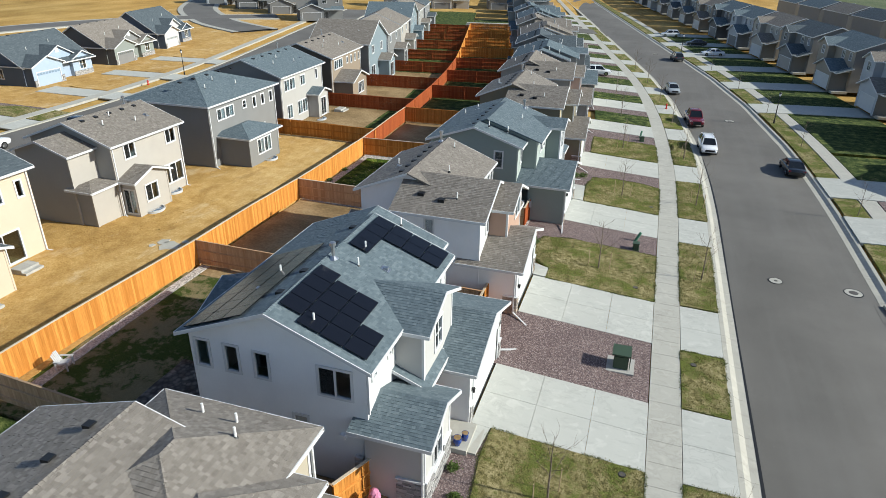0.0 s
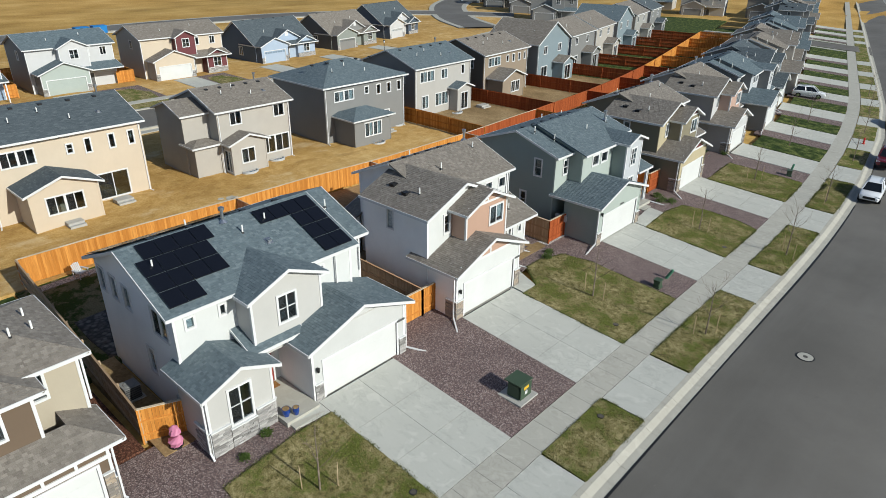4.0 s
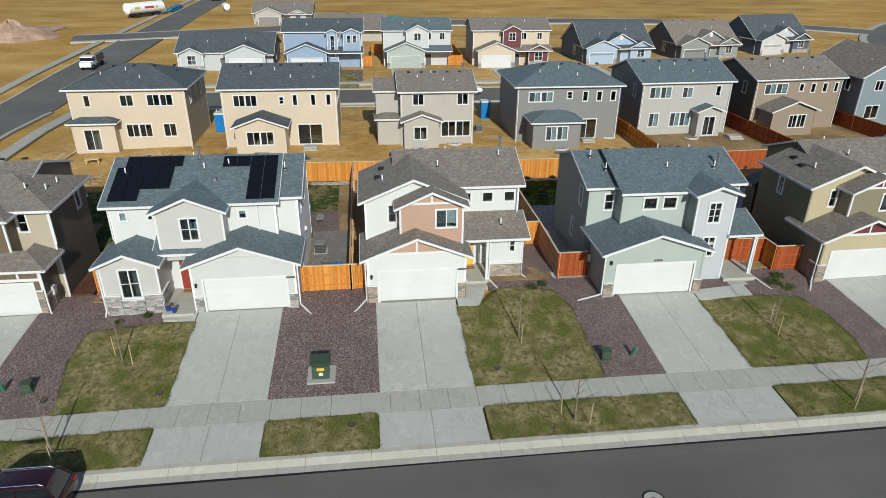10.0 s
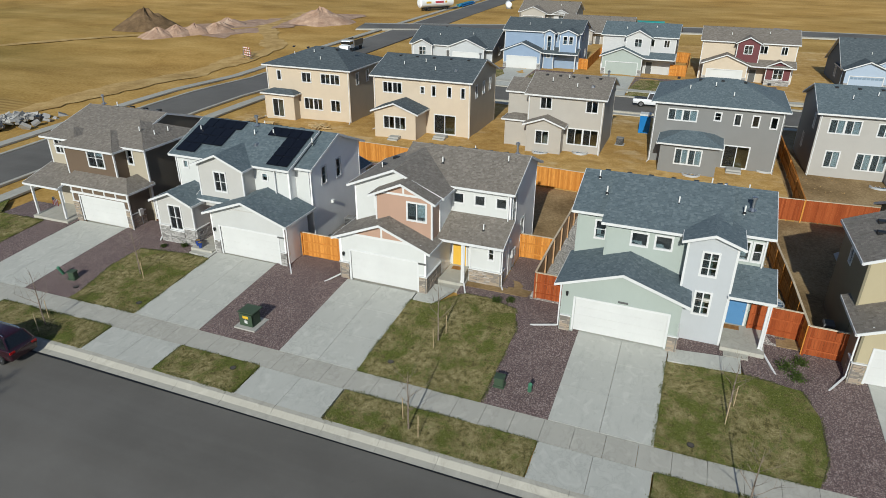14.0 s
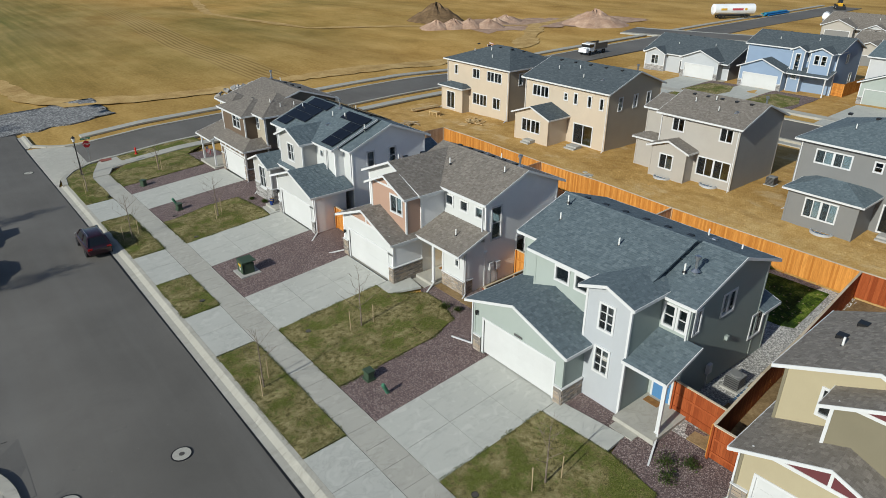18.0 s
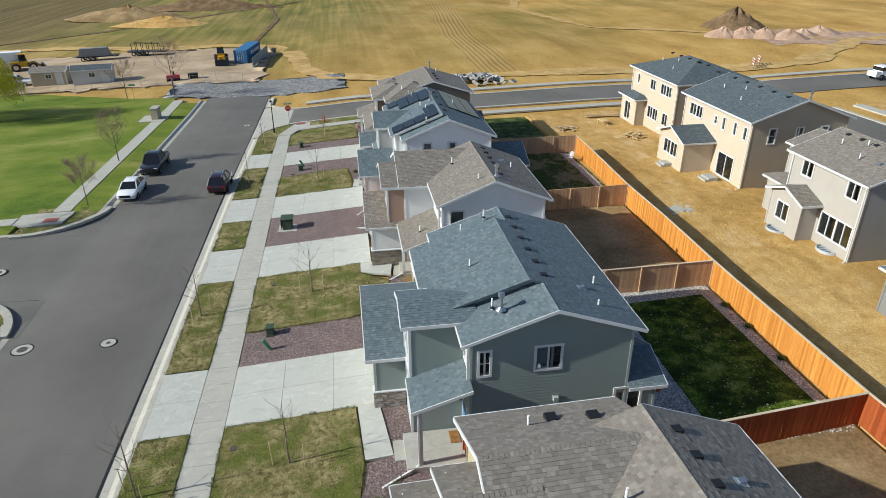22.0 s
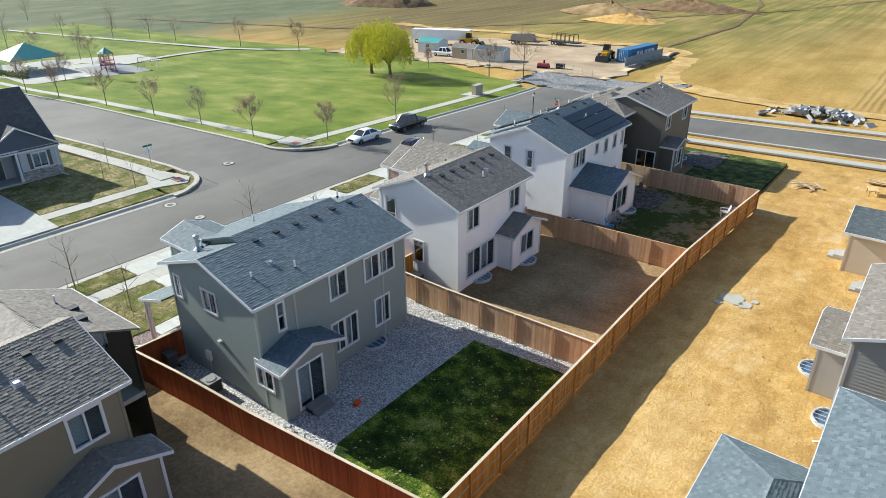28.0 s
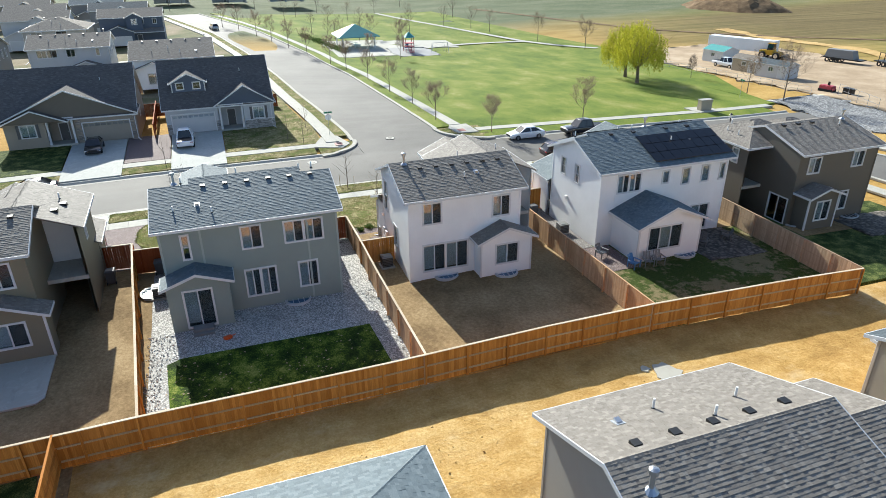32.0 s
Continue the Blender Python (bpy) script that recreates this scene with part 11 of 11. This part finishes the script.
# ---- small things on and about the houses ----
def wall_box(x, y, z, side, w, hh, dep, mat, label, name="meter_box"):
    """A box fixed to a wall, with a lid and a conduit down to the ground."""
    F = SIDE[side]
    t = thing(name, label, "meter", x, y, z)

    def bx(a0, a1, b0, b1, o0, o1):
        p, q = F(0, a0, b0, o0), F(0, a1, b1, o1)
        m = Mesh()
        m.box(tuple(min(k) for k in zip(p, q)), tuple(max(k) for k in zip(p, q)))
        return m

    part("case", bx(-w / 2, w / 2, 0, hh, 0, dep), M[mat], t)
    part("lid", bx(-w / 2 + 0.03, w / 2 - 0.03, 0.04, hh * 0.6, dep, dep + 0.02), M[mat], t)
    part("conduit", bx(-0.03, 0.03, -1.0, 0, 0.02, 0.08), M["steel"], t)


for x, y, z, sd in ((-8.2, 49.1, 1.75, "S"), (-8.8, 49.1, 1.7, "S"), (-11.0, 44.45, 1.8, "N"), (-11.6, 44.45, 1.7, "N"), (-8.6, 18.35, 1.7, "S"), (-9.3, 18.35, 1.6, "S"), (-12.0, 59.65, 1.7, "N"), (-8.1, 14.35, 1.2, "N"), (-11.0, 75.25, 1.8, "N"), (-9.0, 64.75, 1.8, "S")):
    wall_box(x, y, z, sd, 0.38, 0.55, 0.16, "silver", "grey electric meter box on the side wall")
for x, y, z, sd in ((-13.3, 59.63, 3.3, "N"), (-10.5, 44.43, 3.2, "N"), (-12.3, 29.73, 3.2, "N"), (-10.0, 18.37, 3.0, "S")):
    F = SIDE[sd]
    t = thing("dryer_vent", "small painted dryer vent hood on the siding", "vent", x, y, z)
    m = Mesh()
    p, q = F(0, -0.11, -0.1, 0), F(0, 0.11, 0.12, 0.17)
    m.box(tuple(min(k) for k in zip(p, q)), tuple(max(k) for k in zip(p, q)))
    part("hood", m, M["sage" if y > 55 else "palegrey"], t)
    m = Mesh()
    p, q = F(0, -0.14, -0.13, 0), F(0, 0.14, 0.15, 0.03)
    m.box(tuple(min(k) for k in zip(p, q)), tuple(max(k) for k in zip(p, q)))
    part("flange", m, M["sage" if y > 55 else "palegrey"], t)
# plain bars where the house numbers hang, and coach lamps
for x, y, z in ((-6.0, 29.3, 2.7), (-6.05, 39.95, 2.7), (-5.34, 52.6, 3.05), (-5.75, 70.7, 2.7)):
    mb = Mesh()
    mb.box((0, -0.28, -0.06), (0.02, 0.28, 0.06))
    ob = part("number_plaque", mb, M["charcoal"])
    ob.location = (x, y, z)
    tagged(ob, "dark plain bar of numerals above the garage", "house number")
for x, y, z in ((-6.0, 23.65, 2.45), (-6.05, 34.25, 2.45), (-5.35, 49.45, 3.05), (-9.35, 58.2, 2.7), (-10.45, 41.55, 2.6)):
    t = thing("coach_lamp", "small black wall lantern beside the door", "wall lamp", x, y, z)
    mb = Mesh()
    mb.box((0, -0.05, -0.08), (0.03, 0.05, 0.1))
    part("bracket", mb, M["black"], t)
    mb = Mesh()
    mb.tube([(0.1, 0, -0.14), (0.1, 0, 0.1)], [0.06, 0.08], 8)
    part("lantern", mb, M["black"], t)
# pots, bins and bundles
M["bluepot"] = enamel("blue_glaze", (0.01, 0.04, 0.20), 0.2)
for x, y, r in ((-6.1, 21.75, 0.2), (-5.85, 22.15, 0.16)):
    t = thing("flower_pot", "blue glazed flower pot on the porch", "pot", x, y, 0.72)
    mb = Mesh()
    mb.tube([(0, 0, 0), (0, 0, 0.2), (0, 0, 0.38), (0, 0, 0.42)], [r * 0.7, r, r * 0.95, r * 1.05], 14)
    part("vessel", mb, M["bluepot"], t)
    mb = Mesh()
    mb.tube([(0, 0, 0.40), (0, 0, 0.425)], r * 0.9, 14)
    part("soil", mb, M["soil"], t)
M["pinkcloth"] = painted("pink_cloth", (0.55, 0.20, 0.32))
t = thing("covered_bundle", "pink cloth bundle beside the side gate", "bundle", -8.3, 17.3, lay(17, -8.3) + 0.03)
mb = Mesh()
mb.tube([(0, 0, 0), (0.02, 0.0, 0.35), (0.05, 0.03, 0.75), (0.03, 0.0, 1.05), (0, 0, 1.15)], [0.28, 0.34, 0.27, 0.2, 0.05], 9)
part("cover", mb, M["pinkcloth"], t)
mb = Mesh()
mb.tube([(0, 0, -0.02), (0, 0, 0.08)], 0.33, 10)
part("base", mb, M["black"], t)
for x, y, m_, lab in ((-9.5, 31.2, "charcoal", "dark wheeled bin beside the fence"), (-9.5, 32.0, "portablue", "blue wheeled bin beside the fence"), (-9.6, 60.7, "charcoal", "dark wheeled bin beside the fence"), (-10.0, 66.0 - 2.2, "charcoal", "dark wheeled bin beside the fence")):
    t = thing("wheeled_bin", lab, "bin", x, y, lay(y, x) + 0.05)
    mb = Mesh()
    mb.hexa([(-0.25, -0.25, 0.05), (0.25, -0.25, 0.05), (0.25, 0.25, 0.05), (-0.25, 0.25, 0.05), (-0.33, -0.3, 0.95), (0.33, -0.3, 0.95), (0.33, 0.3, 0.95), (-0.33, 0.3, 0.95)])
    part("tub", mb, M[m_], t)
    mb = Mesh()
    mb.hexa([(-0.36, -0.32, 0.95), (0.36, -0.32, 0.95), (0.36, 0.32, 0.95), (-0.36, 0.32, 0.95), (-0.3, -0.27, 1.05), (0.32, -0.27, 1.02), (0.32, 0.27, 1.02), (-0.3, 0.27, 1.05)])
    part("lid", mb, M[m_], t)
    for sy in (-0.28, 0.28):
        mb = Mesh()
        mb.tube([(-0.28, sy - 0.03, 0.1), (-0.28, sy + 0.03, 0.1)], 0.1, 10)
        part("wheel", mb, M["tyre"], t)
# flag on the corner house's porch post
M["flagred"] = painted("flag_red", (0.45, 0.03, 0.04))
t = thing("flag", "small striped flag on a slanted porch pole", "flag", -6.5, 7.7, 1.9)
mb = Mesh()
mb.tube([(0, 0, 0), (0.7, 0, 0.7)], 0.015, 6)
part("pole", mb, M["white"], t)
for k in range(7):
    mb = Mesh()
    mb.box((0.30 + 0.06 * k, -0.008, -0.25 + 0.05 * k), (0.36 + 0.06 * k, 0.008, 0.30 + 0.06 * k))
    part("stripe", mb, M["flagred" if k % 2 == 0 else "white"], t)
mb = Mesh()
mb.box((0.50, -0.012, 0.42), (0.72, 0.012, 0.66))
part("canton", mb, M["navy"], t)
# tactile pads at the kerb ramps
M["tactile"] = painted("tactile_red", (0.30, 0.09, 0.06))
for x, y in ((21.0, 26.0), (20.5, 42.0), (1.2, -4.9)):
    mb = Mesh()
    mb.box((-0.6, -0.45, 0), (0.6, 0.45, 0.02))
    ob = part("kerb_ramp", mb, M["tactile"], kind="structure")
    ob.location = (x, y, lay(y, x) + 0.105)
    tagged(ob, "dull red tactile paving pad at the corner", "pavement")
patch("pavement", [(19.6, 24.2), (24.0, 24.2), (24.0, 26.6), (22.6, 27.2), (19.9, 26.8)], 0.115, M["concrete"], "concrete corner landing by the park", "pavement")
patch("pavement", [(19.0, 41.8), (20.6, 40.6), (24.2, 41.5), (24.2, 43.5), (21.6, 44.6), (20.1, 45.0)], 0.115, M["concrete"], "concrete corner landing by the bungalow", "pavement")
patch("pavement", [(-0.1, -1.5), (0.0, -5.3), (2.0, -5.0), (3.25, -1.5), (3.8, 0.5), (2.2, 0.5), (1.4, -1.4)], 0.075, M["concrete"], "concrete corner landing near the cross street", "pavement")
# sloping gas and water lids in the lawns
for d, s in ((1.2, 23.0), (0.9, 41.0), (1.5, 57.0), (1.0, 17.2), (4.5, 33.0)):
    t = thing("valve_lid", "small dark valve lid in the lawn", "valve", *st(s, d), lay(s, d) + 0.06)
    mb = Mesh()
    mb.tube([(0, 0, -0.05), (0, 0, 0.02)], 0.14, 12)
    part("lid", mb, M["iron"], t)
    mb = Mesh()
    mb.tube([(0, 0, -0.05), (0, 0, 0.012)], 0.18, 12)
    part("ring", mb, M["black"], t)


# ---- streets behind the third row, a pink gravel apron, barricades and a patio ----
def ribbon(name, pts, wide, mat, label, category, off):
    """A smooth band of even width over open land through (x, y) points."""
    mb = Mesh()
    rows = []
    dense = []
    for k in range(len(pts) - 1):
        a, b, c, d = (pts[max(0, min(i, len(pts) - 1))] for i in (k - 1, k, k + 1, k + 2))
        for q in range(10):
            u = q / 10
            dense.append(tuple(0.5 * (2 * b[i] + (c[i] - a[i]) * u + (2 * a[i] - 5 * b[i] + 4 * c[i] - d[i]) * u * u + (3 * b[i] - a[i] - 3 * c[i] + d[i]) * u ** 3) for i in (0, 1)))
    dense.append(pts[-1])
    for i, (x, y) in enumerate(dense):
        x1, y1 = dense[min(i + 1, len(dense) - 1)]
        x0, y0 = dense[max(i - 1, 0)]
        n = Vector((y1 - y0, x0 - x1, 0)).normalized() * wide / 2
        z = lay(y, x) + off
        rows.append([(x - n.x, y - n.y, z), (x + n.x, y + n.y, z), (x + n.x, y + n.y, z - 0.3), (x - n.x, y - n.y, z - 0.3)])
    for p, q in zip(rows, rows[1:]):
        for k in range(4):
            mb.face([p[k], q[k], q[(k + 1) % 4], p[(k + 1) % 4]][::-1])
    return tagged(part(name, mb, M[mat], weld=True), label, category, kind="structure")


B1 = [(-128, -30), (-139, 8), (-150, 50), (-154, 92), (-148, 130), (-132, 158), (-108, 176)]
B2 = [(-96, 146), (-116, 158), (-140, 182), (-160, 214)]
for P in (B1, B2):
    ribbon("road", P, 9.0, "asphalt", "asphalt street behind the third row", "road", 0.16)
    for k in (-1, 1):
        q = []
        for i, (x, y) in enumerate(P):
            x1, y1 = P[min(i + 1, len(P) - 1)]
            x0, y0 = P[max(i - 1, 0)]
            n = Vector((y1 - y0, x0 - x1, 0)).normalized() * 5.3 * k
            q.append((x + n.x, y + n.y))
        ribbon("pavement", q, 1.6, "concrete", "pale concrete kerb and pavement of the rear street", "pavement", 0.12)
rut("dirt_apron", [(-100, -62), (-118, -58), (-136, -48), (-150, -50)], 20.0, "pinkgravel", "pinkish spilled gravel round the heaps", -0.06)
for k, (x, y) in enumerate(((-78.6, -28.4), (-80.8, -30.2))):
    t = thing("barricade", "striped road barricade with three boards", "barricade", x, y, lay(y, x), 70)
    for sx in (-1.1, 1.1):
        mb = Mesh()
        mb.box((sx - 0.04, -0.04, 0), (sx + 0.04, 0.04, 1.6))
        mb.box((sx - 0.04, -0.5, 0), (sx + 0.04, 0.5, 0.08))
        part("post", mb, M["steel"], t)
    for z in (0.5, 0.95, 1.4):
        mb = Mesh()
        for q in range(8):
            mb.box((-1.25 + 0.3125 * q, 0.04, z), (-1.25 + 0.3125 * (q + 1), 0.07, z + 0.2), q % 2)
        part("board", mb, [M["trailerwhite"], M["pinkred"]], t, "red and white striped board")
patch("patio", [(-17.9, 66.6), (-22.4, 66.6), (-22.8, 67.0), (-22.9, 71.2), (-17.9, 71.2)], 0.12, M["concrete"], "smooth concrete patio behind the olive house", "patio")
